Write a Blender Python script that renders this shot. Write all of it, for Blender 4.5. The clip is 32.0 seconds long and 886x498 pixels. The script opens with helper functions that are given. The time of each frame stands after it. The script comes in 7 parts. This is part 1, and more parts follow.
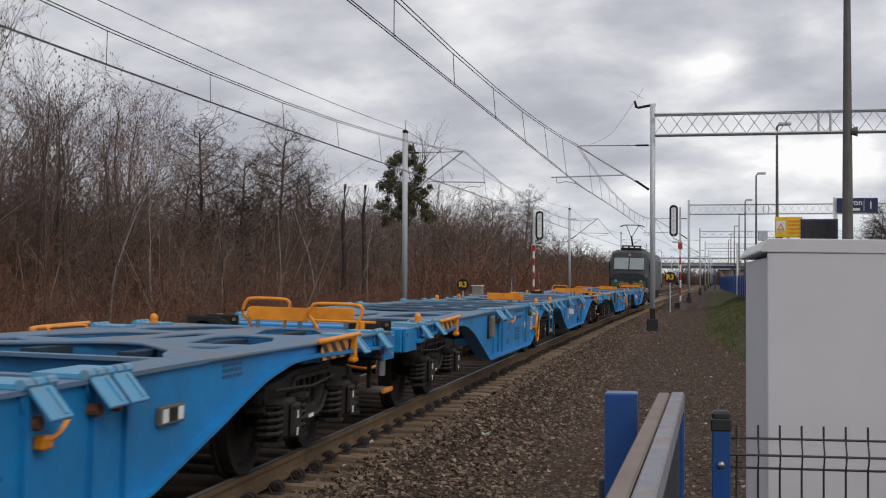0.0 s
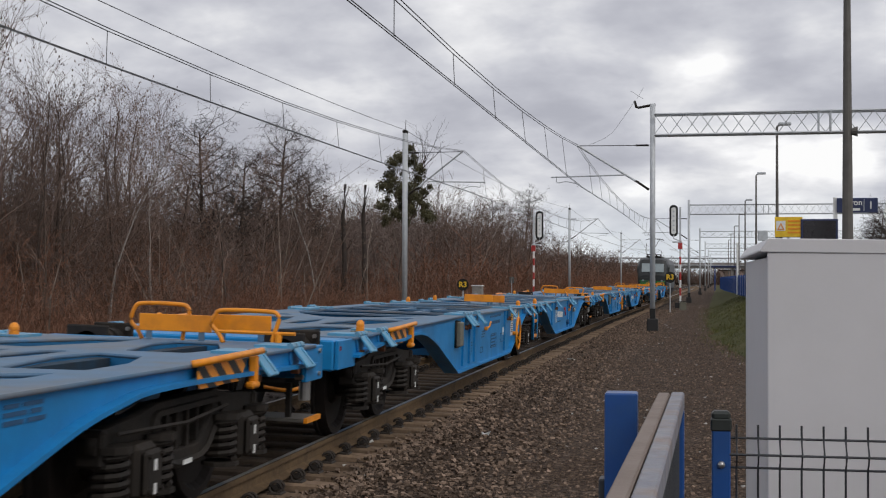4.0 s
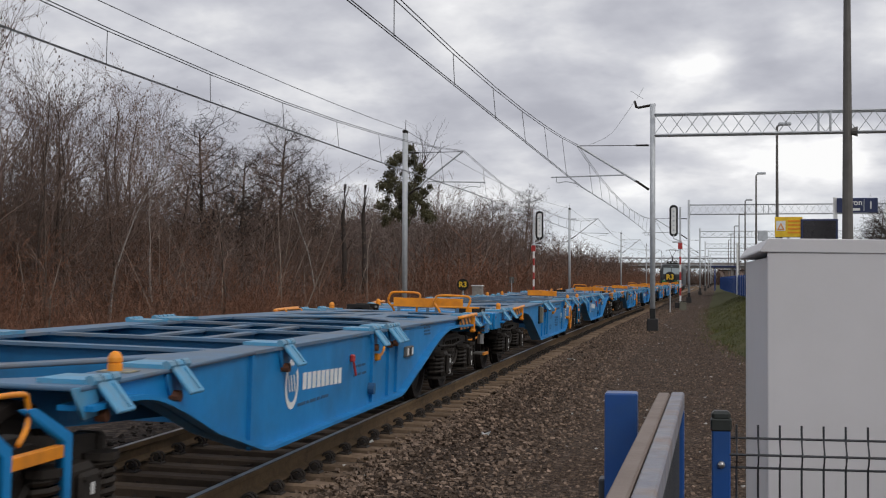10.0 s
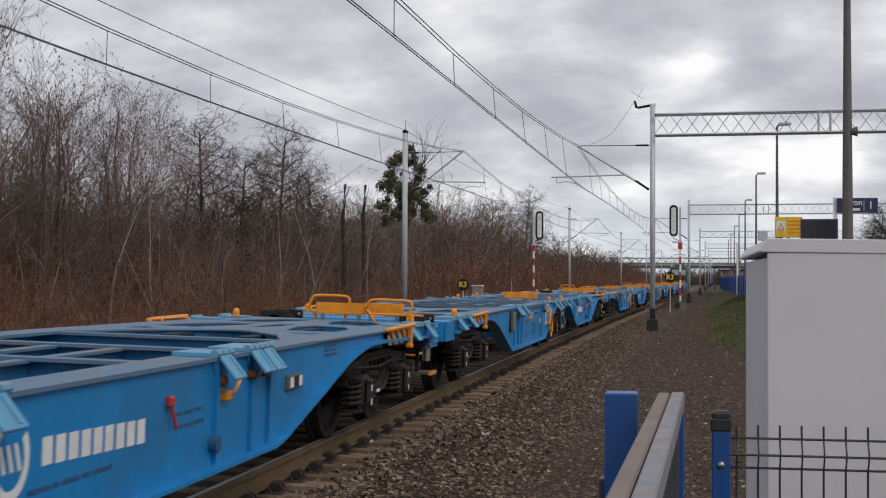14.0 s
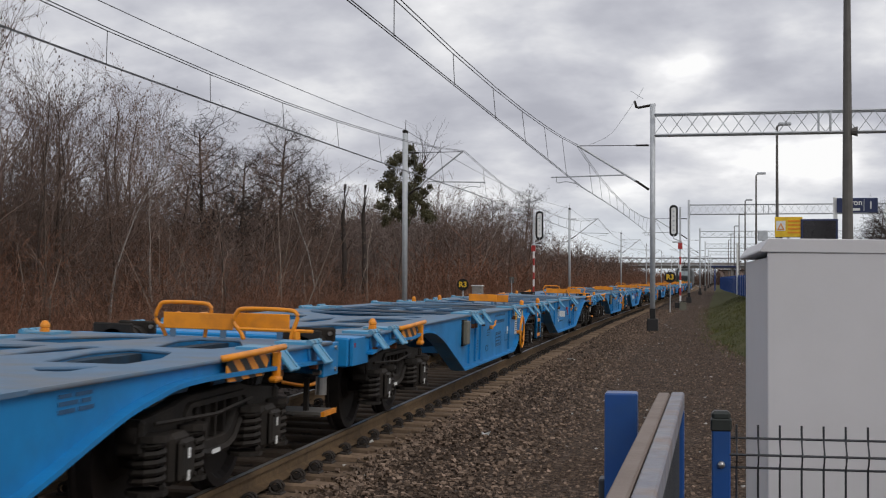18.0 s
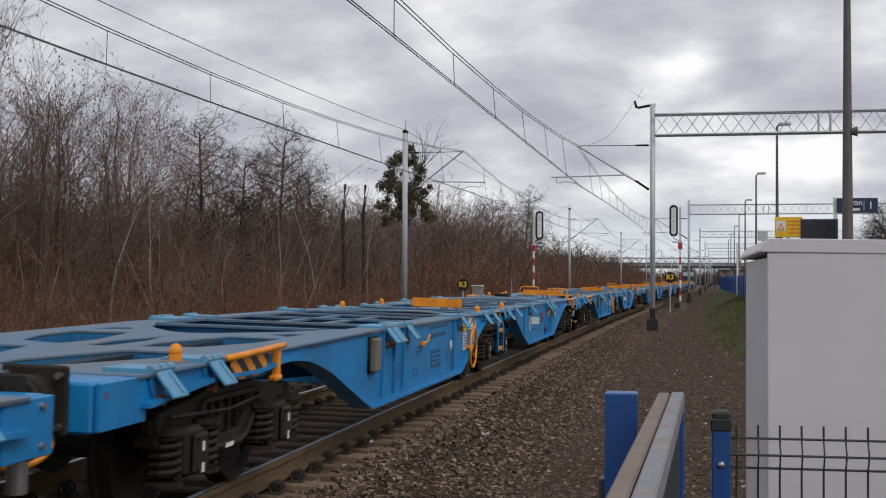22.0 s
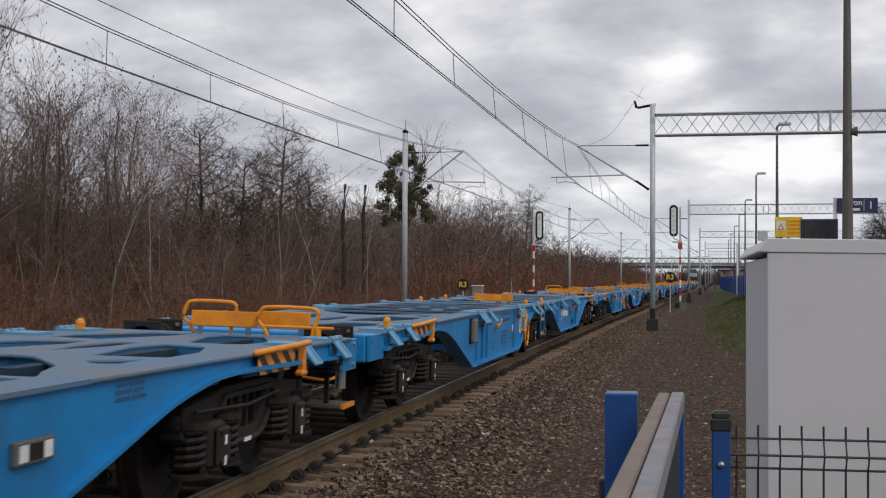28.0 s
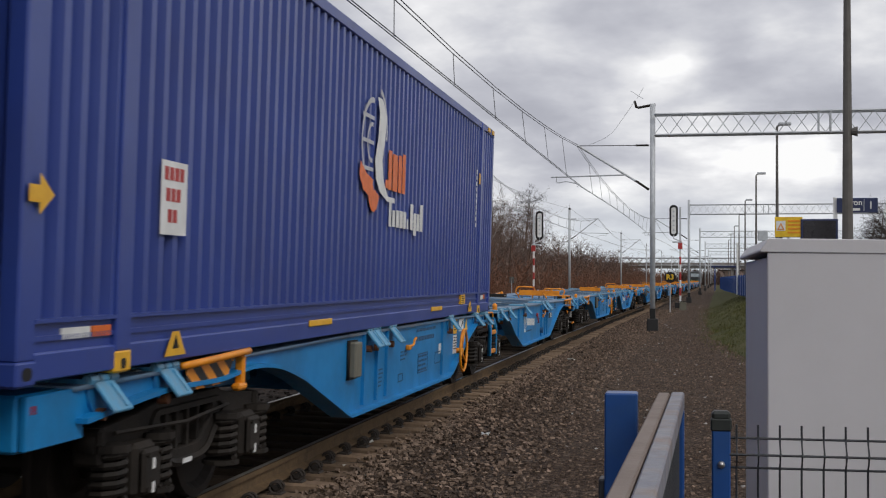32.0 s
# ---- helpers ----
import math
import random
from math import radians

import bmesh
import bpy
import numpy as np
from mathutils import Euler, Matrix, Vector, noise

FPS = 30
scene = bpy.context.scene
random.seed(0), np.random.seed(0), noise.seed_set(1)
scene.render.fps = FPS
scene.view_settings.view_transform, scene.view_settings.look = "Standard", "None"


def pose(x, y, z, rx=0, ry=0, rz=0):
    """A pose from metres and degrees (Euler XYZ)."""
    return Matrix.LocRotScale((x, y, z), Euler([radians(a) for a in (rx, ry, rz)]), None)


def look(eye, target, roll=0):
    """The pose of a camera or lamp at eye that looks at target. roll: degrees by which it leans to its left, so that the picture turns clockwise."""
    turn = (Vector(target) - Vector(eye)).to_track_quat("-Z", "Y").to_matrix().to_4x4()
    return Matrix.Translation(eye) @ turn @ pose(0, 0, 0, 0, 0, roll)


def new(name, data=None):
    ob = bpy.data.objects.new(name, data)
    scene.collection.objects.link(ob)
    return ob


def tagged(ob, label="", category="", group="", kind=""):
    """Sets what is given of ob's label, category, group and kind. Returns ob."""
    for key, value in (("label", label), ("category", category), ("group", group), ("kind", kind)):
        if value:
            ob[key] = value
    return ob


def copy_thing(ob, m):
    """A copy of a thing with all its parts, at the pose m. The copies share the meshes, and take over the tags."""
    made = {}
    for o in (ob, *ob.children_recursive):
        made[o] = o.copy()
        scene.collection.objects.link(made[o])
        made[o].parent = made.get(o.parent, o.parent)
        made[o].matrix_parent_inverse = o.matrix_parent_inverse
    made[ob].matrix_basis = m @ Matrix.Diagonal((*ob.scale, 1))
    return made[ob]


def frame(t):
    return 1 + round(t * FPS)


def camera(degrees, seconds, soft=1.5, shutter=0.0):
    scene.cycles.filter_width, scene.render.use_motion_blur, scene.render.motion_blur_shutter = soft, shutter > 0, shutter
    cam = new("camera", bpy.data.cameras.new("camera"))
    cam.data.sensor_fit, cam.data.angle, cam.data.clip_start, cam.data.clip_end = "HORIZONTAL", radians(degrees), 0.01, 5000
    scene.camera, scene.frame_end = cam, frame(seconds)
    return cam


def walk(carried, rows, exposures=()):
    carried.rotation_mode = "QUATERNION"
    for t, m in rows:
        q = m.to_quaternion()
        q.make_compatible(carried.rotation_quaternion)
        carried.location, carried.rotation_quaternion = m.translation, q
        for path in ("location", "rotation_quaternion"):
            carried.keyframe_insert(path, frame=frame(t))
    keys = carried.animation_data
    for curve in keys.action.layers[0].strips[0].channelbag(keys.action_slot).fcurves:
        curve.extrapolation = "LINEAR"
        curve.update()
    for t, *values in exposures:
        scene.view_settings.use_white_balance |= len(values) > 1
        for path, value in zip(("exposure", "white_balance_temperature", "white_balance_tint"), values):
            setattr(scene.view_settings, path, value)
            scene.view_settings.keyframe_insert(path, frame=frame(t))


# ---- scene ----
# ------------------------------------------------------------------ camera
EYE_H = 1.542
cam = camera(37.64, 32.0, soft=1.15, shutter=0.18)
CAM_POSE = pose(0, 0, EYE_H, 91.296, 0, 10.079) @ pose(0, 0, 0, 0, 0, 0.2416)
walk(cam, [(0, CAM_POSE), (32, CAM_POSE)], exposures=[(0, 0.0), (32, 0.0)])

# ------------------------------------------------------------------ sky and light
V = Vector
SUN_DIR = V((0.55, -0.50, 0.67)).normalized()


def cloud_group():
    """Layered cloud cover as a colour over a direction."""
    g = bpy.data.node_groups.new("cloud_cover", "ShaderNodeTree")
    g.interface.new_socket("Direction", in_out="INPUT", socket_type="NodeSocketVector")
    g.interface.new_socket("Color", in_out="OUTPUT", socket_type="NodeSocketColor")
    n, l = g.nodes, g.links
    gi, go = n.new("NodeGroupInput"), n.new("NodeGroupOutput")

    def math_node(op, a, b=None, clamp=False):
        m = n.new("ShaderNodeMath")
        m.operation, m.use_clamp = op, clamp
        for i, v in enumerate((a, b)):
            if v is None:
                continue
            if isinstance(v, (int, float)):
                m.inputs[i].default_value = v
            else:
                l.new(v, m.inputs[i])
        return m.outputs[0]

    nrm = n.new("ShaderNodeVectorMath")
    nrm.operation = "NORMALIZE"
    l.new(gi.outputs[0], nrm.inputs[0])
    sep = n.new("ShaderNodeSeparateXYZ")
    l.new(nrm.outputs[0], sep.inputs[0])
    up = math_node("MAXIMUM", sep.outputs[2], 0.0)
    den = math_node("ADD", up, 0.30)
    com = n.new("ShaderNodeCombineXYZ")
    l.new(math_node("DIVIDE", sep.outputs[0], den), com.inputs[0])
    l.new(math_node("DIVIDE", sep.outputs[1], den), com.inputs[1])
    com.inputs[2].default_value = 4.3

    def fbm(scale, detail, rough, dist=0.0):
        t = n.new("ShaderNodeTexNoise")
        t.inputs["Scale"].default_value, t.inputs["Detail"].default_value = scale, detail
        t.inputs["Roughness"].default_value, t.inputs["Distortion"].default_value = rough, dist
        l.new(com.outputs[0], t.inputs["Vector"])
        return t.outputs["Fac"]

    big, mid_, small = fbm(1.15, 3.0, 0.5, 0.3), fbm(3.6, 5.0, 0.52, 0.1), fbm(9.0, 6.0, 0.55, 0.1)
    cover = math_node("ADD", math_node("MULTIPLY", big, 0.30), math_node("ADD", math_node("MULTIPLY", mid_, 0.60), math_node("MULTIPLY", small, 0.16)))
    # thinner cover lets more light through in two places
    for d, size, gain in (((0.010, 0.985, 0.150), 0.040, 0.075), ((0.118, 0.985, 0.090), 0.022, 0.11), ((0.055, 0.985, 0.165), 0.022, -0.10), ((-0.12, 0.98, 0.10), 0.05, 0.05), ((0.14, 0.98, 0.15), 0.07, 0.02), ((-0.30, 0.94, 0.20), 0.11, -0.03)):
        dot = n.new("ShaderNodeVectorMath")
        dot.operation = "DOT_PRODUCT"
        l.new(nrm.outputs[0], dot.inputs[0])
        dot.inputs[1].default_value = V(d).normalized()
        a2 = math_node("MULTIPLY", math_node("SUBTRACT", 1.0, dot.outputs["Value"], True), -2.0 / (size * size))
        cover = math_node("ADD", cover, math_node("MULTIPLY", math_node("EXPONENT", a2), gain))
    ramp = n.new("ShaderNodeValToRGB")
    ramp.color_ramp.interpolation = "B_SPLINE"
    e = ramp.color_ramp.elements
    e[0].position, e[0].color = 0.37, (0.43, 0.44, 0.50, 1)
    e[1].position, e[1].color = 0.72, (1.25, 1.25, 1.24, 1)
    for p, c in ((0.46, (0.53, 0.54, 0.60, 1)), (0.53, (0.65, 0.66, 0.71, 1)), (0.58, (0.77, 0.775, 0.805, 1)), (0.64, (0.90, 0.90, 0.92, 1))):
        x = e.new(p)
        x.color = c
    l.new(cover, ramp.inputs[0])
    # paler, bluer air near the horizon
    low = math_node("SUBTRACT", 1.0, math_node("DIVIDE", up, 0.075), True)
    low = math_node("MULTIPLY", math_node("POWER", low, 1.2), 0.8)
    m1 = n.new("ShaderNodeMix")
    m1.data_type = "RGBA"
    l.new(low, m1.inputs["Factor"])
    l.new(ramp.outputs[0], m1.inputs["A"])
    m1.inputs["B"].default_value = (0.74, 0.81, 0.86, 1)
    last = m1.outputs["Result"]
    l.new(last, go.inputs[0])
    return g


CLOUDS = cloud_group()
world = bpy.data.worlds.new("overcast_sky")
scene.world = world
world.use_nodes = True
wn, wl = world.node_tree.nodes, world.node_tree.links
wn.clear()
sky = wn.new("ShaderNodeTexSky")
sky.sky_type, sky.sun_disc = "NISHITA", False
sky.sun_elevation = math.asin(SUN_DIR.z)
sky.sun_rotation = math.atan2(SUN_DIR.x, SUN_DIR.y)
bg_sky, bg_cloud, w_add, w_out = (wn.new(k) for k in ("ShaderNodeBackground", "ShaderNodeBackground", "ShaderNodeAddShader", "ShaderNodeOutputWorld"))
bg_sky.inputs["Strength"].default_value = 0.012
bg_cloud.inputs["Strength"].default_value = 0.98
w_tc, w_cl = wn.new("ShaderNodeTexCoord"), wn.new("ShaderNodeGroup")
w_cl.node_tree = CLOUDS
wl.new(w_tc.outputs["Generated"], w_cl.inputs[0])
wl.new(w_cl.outputs[0], bg_cloud.inputs["Color"])
wl.new(sky.outputs[0], bg_sky.inputs["Color"])
wl.new(bg_sky.outputs[0], w_add.inputs[0])
wl.new(bg_cloud.outputs[0], w_add.inputs[1])
wl.new(w_add.outputs[0], w_out.inputs["Surface"])

# the clouds within sight drift slowly: the same cover on a far sheet of sky
bm = bmesh.new()
cols = []
for i in range(33):
    az = radians(-42 + 64 * i / 32)
    cols.append([bm.verts.new((2400 * math.sin(az) * math.cos(el), 2400 * math.cos(az) * math.cos(el), 2400 * math.sin(el))) for el in (radians(-0.4 + 30 * j / 16) for j in range(17))])
for a, c in zip(cols, cols[1:]):
    for j in range(16):
        bm.faces.new((a[j], a[j + 1], c[j + 1], c[j]))
sky_me = bpy.data.meshes.new("sky_backdrop")
bm.to_mesh(sky_me)
bm.free()
cm = bpy.data.materials.new("drifting_clouds")
cm.use_nodes = True
cn, cl = cm.node_tree.nodes, cm.node_tree.links
cn.clear()
c_tc, c_gr, c_em, c_out = (cn.new(k) for k in ("ShaderNodeTexCoord", "ShaderNodeGroup", "ShaderNodeEmission", "ShaderNodeOutputMaterial"))
c_gr.node_tree = CLOUDS
c_em.inputs["Strength"].default_value = 0.98
cl.new(c_tc.outputs["Object"], c_gr.inputs[0])
cl.new(c_gr.outputs[0], c_em.inputs["Color"])
cl.new(c_em.outputs[0], c_out.inputs["Surface"])
sky_me.materials.append(cm)
clouds = tagged(new("cloud_backdrop", sky_me), "grey and white overcast clouds drifting slowly", "sky", kind="structure")
clouds.location = (0, 0, EYE_H)

sun_data = bpy.data.lights.new("sun", "SUN")
sun_data.energy, sun_data.angle, sun_data.color = 1.1, radians(25), (1.0, 0.96, 0.9)
sun = new("sun", sun_data)
sun.matrix_world = look(SUN_DIR * 50, (0, 0, 0))

# ------------------------------------------------------------------ materials


def mat(name, col, col2=None, rough=0.6, metal=0.0, scale=6.0, bump=0.15, bscale=60.0, dirt=None, dscale=1.2, damt=0.5, vary=0.0, island=0.0, bdist=0.01):
    """A surface with a slow and a fine variation, dirt patches and a fine relief."""
    m = bpy.data.materials.new(name)
    m.use_nodes = True
    n, l = m.node_tree.nodes, m.node_tree.links
    b = n["Principled BSDF"]
    b.inputs["Roughness"].default_value, b.inputs["Metallic"].default_value = rough, metal
    tc = n.new("ShaderNodeTexCoord")
    col2 = col2 or tuple(c * 0.75 for c in col)

    def tex(sc, det=5.0, rg=0.6):
        t = n.new("ShaderNodeTexNoise")
        t.inputs["Scale"].default_value, t.inputs["Detail"].default_value, t.inputs["Roughness"].default_value = sc, det, rg
        l.new(tc.outputs["Object"], t.inputs["Vector"])
        return t.outputs["Fac"]

    def ramp(fac, a, z):
        r = n.new("ShaderNodeMapRange")
        r.inputs["From Min"].default_value, r.inputs["From Max"].default_value = a, z
        l.new(fac, r.inputs["Value"])
        return r.outputs[0]

    def mixc(fac, a, z):
        x = n.new("ShaderNodeMix")
        x.data_type = "RGBA"
        for s, v in (("Factor", fac), ("A", a), ("B", z)):
            if isinstance(v, tuple):
                x.inputs[s].default_value = (*v, 1) if len(v) == 3 else v
            elif isinstance(v, float):
                x.inputs[s].default_value = v
            else:
                l.new(v, x.inputs[s])
        return x.outputs["Result"]

    fine = tex(scale, 6.0)
    c = mixc(ramp(fine, 0.3, 0.7), tuple(col), tuple(col2))
    if dirt:
        slow = tex(dscale, 7.0, 0.65)
        r = ramp(slow, 0.46, 0.66)
        mu = n.new("ShaderNodeMath")
        mu.operation = "MULTIPLY"
        mu.inputs[1].default_value = damt
        l.new(r, mu.inputs[0])
        c = mixc(mu.outputs[0], c, tuple(dirt))
    if vary or island:
        hs = n.new("ShaderNodeHueSaturation")
        if island:
            src = n.new("ShaderNodeNewGeometry").outputs["Random Per Island"]
        else:
            src = n.new("ShaderNodeObjectInfo").outputs["Random"]
        v = vary or island
        r = n.new("ShaderNodeMapRange")
        r.inputs["To Min"].default_value, r.inputs["To Max"].default_value = 1 - v, 1 + v
        l.new(src, r.inputs["Value"])
        l.new(r.outputs[0], hs.inputs["Value"])
        l.new(c, hs.inputs["Color"])
        c = hs.outputs[0]
    l.new(c, b.inputs["Base Color"])
    if bump:
        bp = n.new("ShaderNodeBump")
        bp.inputs["Strength"].default_value, bp.inputs["Distance"].default_value = bump, bdist
        l.new(tex(bscale, 4.0), bp.inputs["Height"])
        l.new(bp.outputs[0], b.inputs["Normal"])
    rr = n.new("ShaderNodeMapRange")
    rr.inputs["To Min"].default_value, rr.inputs["To Max"].default_value = max(0.05, rough - 0.12), min(1, rough + 0.12)
    l.new(fine, rr.inputs["Value"])
    l.new(rr.outputs[0], b.inputs["Roughness"])
    return m


M = dict(
    blue=mat("wagon_blue_paint", (0.008, 0.215, 0.51), (0.007, 0.18, 0.44), 0.45, 0, 2.2, 0.05, 40, (0.02, 0.125, 0.27), 1.3, 0.6),
    deck=mat("worn_blue_deck", (0.05, 0.145, 0.27), (0.095, 0.145, 0.20), 0.6, 0, 3.0, 0.1, 60, (0.135, 0.13, 0.125), 0.9, 0.8),
    flap=mat("pale_blue_paint", (0.045, 0.26, 0.46), (0.10, 0.28, 0.42), 0.5, 0, 11.0, 0.1, 60, (0.17, 0.20, 0.21), 7, 0.65),
    orange=mat("orange_yellow_paint", (0.78, 0.27, 0.004), (0.68, 0.22, 0.004), 0.48, 0, 8, 0.06, 50, (0.30, 0.12, 0.03), 4, 0.3),
    yellow=mat("yellow_paint", (0.78, 0.43, 0.02), (0.66, 0.34, 0.02), 0.5, 0, 8, 0.05, 50),
    black=mat("black_rubber", (0.02, 0.02, 0.021), (0.03, 0.028, 0.027), 0.6, 0, 8, 0.1, 60),
    iron=mat("dark_greasy_iron", (0.020, 0.018, 0.0165), (0.034, 0.029, 0.025), 0.65, 0.2, 9, 0.3, 40, (0.045, 0.036, 0.029), 3, 0.6),
    steel=mat("bare_steel", (0.42, 0.41, 0.40), (0.34, 0.33, 0.32), 0.35, 0.9, 8, 0.05, 60),
    wheel=mat("wheel_steel", (0.022, 0.018, 0.016), (0.033, 0.027, 0.024), 0.6, 0.3, 8, 0.1, 60),
    red=mat("red_lens", (0.5, 0.02, 0.02), None, 0.25, 0, 8, 0),
    redpaint=mat("red_paint", (0.45, 0.035, 0.03), None, 0.5, 0, 8, 0.05),
    white=mat("white_paint", (0.76, 0.76, 0.74), (0.66, 0.66, 0.64), 0.5, 0, 9, 0.05, 50, (0.45, 0.44, 0.42), 3, 0.4),
    ink=mat("dark_lettering", (0.018, 0.085, 0.19), None, 0.6, 0, 8, 0),
    navy=mat("container_navy_paint", (0.030, 0.060, 0.275), (0.024, 0.048, 0.225), 0.38, 0, 0.9, 0.05, 40, (0.035, 0.05, 0.19), 1.5, 0.4),
    galv=mat("galvanised_steel", (0.50, 0.52, 0.54), (0.41, 0.43, 0.45), 0.5, 0.1, 7, 0.08, 50, (0.33, 0.33, 0.33), 2, 0.4),
    wire=mat("dark_cable", (0.10, 0.10, 0.105), None, 0.5, 0.3, 8, 0),
    rail=mat("rusty_rail_steel", (0.15, 0.098, 0.054), (0.115, 0.075, 0.042), 0.8, 0.0, 14, 0.3, 80, (0.055, 0.038, 0.026), 3, 0.55),
    concrete=mat("weathered_concrete", (0.26, 0.24, 0.22), (0.19, 0.175, 0.16), 0.85, 0, 12, 0.35, 70, (0.12, 0.10, 0.085), 2, 0.6, vary=0.12),
    sleeper=mat("stained_sleeper", (0.25, 0.175, 0.118), (0.15, 0.104, 0.072), 0.85, 0, 9, 0.5, 60, (0.065, 0.047, 0.036), 3, 0.7, vary=0.25),
    stone=mat("ballast_stone", (0.222, 0.158, 0.118), (0.110, 0.077, 0.056), 0.85, 0, 14, 0.3, 90, (0.085, 0.066, 0.052), 2, 0.5, island=0.65),
    earth=mat("leaf_litter_ground", (0.105, 0.068, 0.045), (0.06, 0.042, 0.03), 0.95, 0, 3, 0.9, 9, (0.09, 0.075, 0.04), 0.25, 0.6, bdist=0.05),
    grass=mat("winter_grass", (0.060, 0.068, 0.022), (0.05, 0.046, 0.02), 0.9, 0, 9, 0.8, 40, (0.10, 0.085, 0.04), 0.8, 0.6, bdist=0.03),
    blade=mat("grass_blades", (0.066, 0.085, 0.022), (0.11, 0.092, 0.04), 0.8, 0, 2, 0, 40, island=0.35),
    bark=mat("bare_bark", (0.085, 0.064, 0.052), (0.055, 0.042, 0.036), 0.9, 0, 7, 0.3, 40, vary=0.25),
    birch=mat("birch_bark", (0.29, 0.26, 0.235), (0.13, 0.113, 0.10), 0.8, 0, 5, 0.2, 40),
    twig=mat("bare_twigs", (0.165, 0.118, 0.096), (0.115, 0.082, 0.068), 0.9, 0, 2, 0, 40, vary=0.3),
    leaf=mat("evergreen_leaves", (0.066, 0.060, 0.030), (0.085, 0.077, 0.042), 0.7, 0, 3, 0, 40, island=0.25),
    cabinet=mat("light_grey_coated_sheet", (0.555, 0.535, 0.54), (0.52, 0.505, 0.51), 0.5, 0, 1.2, 0.03, 60, (0.45, 0.435, 0.43), 1.5, 0.35),
    fenceblue=mat("blue_coated_steel", (0.006, 0.060, 0.235), (0.005, 0.048, 0.19), 0.38, 0, 5, 0.05, 60, (0.025, 0.07, 0.17), 7, 0.4),
    tube=mat("worn_tube_top", (0.215, 0.21, 0.225), (0.15, 0.155, 0.19), 0.5, 0.1, 14, 0.08, 60, (0.19, 0.12, 0.08), 9, 0.7),
    tube2=mat("rust_stained_tube", (0.175, 0.125, 0.095), (0.125, 0.088, 0.066), 0.55, 0.1, 16, 0.08, 60, (0.24, 0.19, 0.16), 8, 0.5),
    plasticgreen=mat("dark_plastic_cap", (0.016, 0.02, 0.017), None, 0.5, 0, 8, 0.05),
    mesh=mat("anthracite_wire", (0.035, 0.037, 0.042), None, 0.45, 0.1, 8, 0),
    pole=mat("dark_lamp_post", (0.115, 0.105, 0.095), (0.085, 0.078, 0.07), 0.7, 0, 4, 0.15, 40),
    signblue=mat("dark_sign_blue", (0.016, 0.026, 0.085), None, 0.4, 0, 8, 0),
    signyellow=mat("sign_yellow", (0.82, 0.52, 0.02), None, 0.45, 0, 8, 0),
    screen=mat("dark_display", (0.016, 0.013, 0.016), None, 0.25, 0, 8, 0),
    loco=mat("loco_dark_green_grey", (0.012, 0.014, 0.014), (0.010, 0.012, 0.012), 0.45, 0, 3, 0.03),
    locoside=mat("loco_grey_side", (0.085, 0.09, 0.088), (0.065, 0.07, 0.068), 0.5, 0, 3, 0.03),
    locogreen=mat("loco_bright_green", (0.03, 0.26, 0.05), None, 0.4, 0, 8, 0),
    logo_orange=mat("orange_lettering", (0.78, 0.16, 0.02), None, 0.5, 0, 8, 0),
    glass=mat("cab_glass", (0.25, 0.29, 0.30), (0.2, 0.24, 0.25), 0.12, 0, 2, 0),
    bluefar=mat("blue_panel_fence", (0.02, 0.06, 0.22), (0.016, 0.05, 0.18), 0.5, 0, 2, 0.05),
    brick=mat("far_plaster", (0.30, 0.22, 0.18), (0.26, 0.19, 0.155), 0.8, 0, 2, 0.1),
    platform=mat("platform_edge_concrete", (0.30, 0.28, 0.26), (0.22, 0.2, 0.19), 0.85, 0, 5, 0.2, 40, (0.16, 0.14, 0.12), 1, 0.5),
)

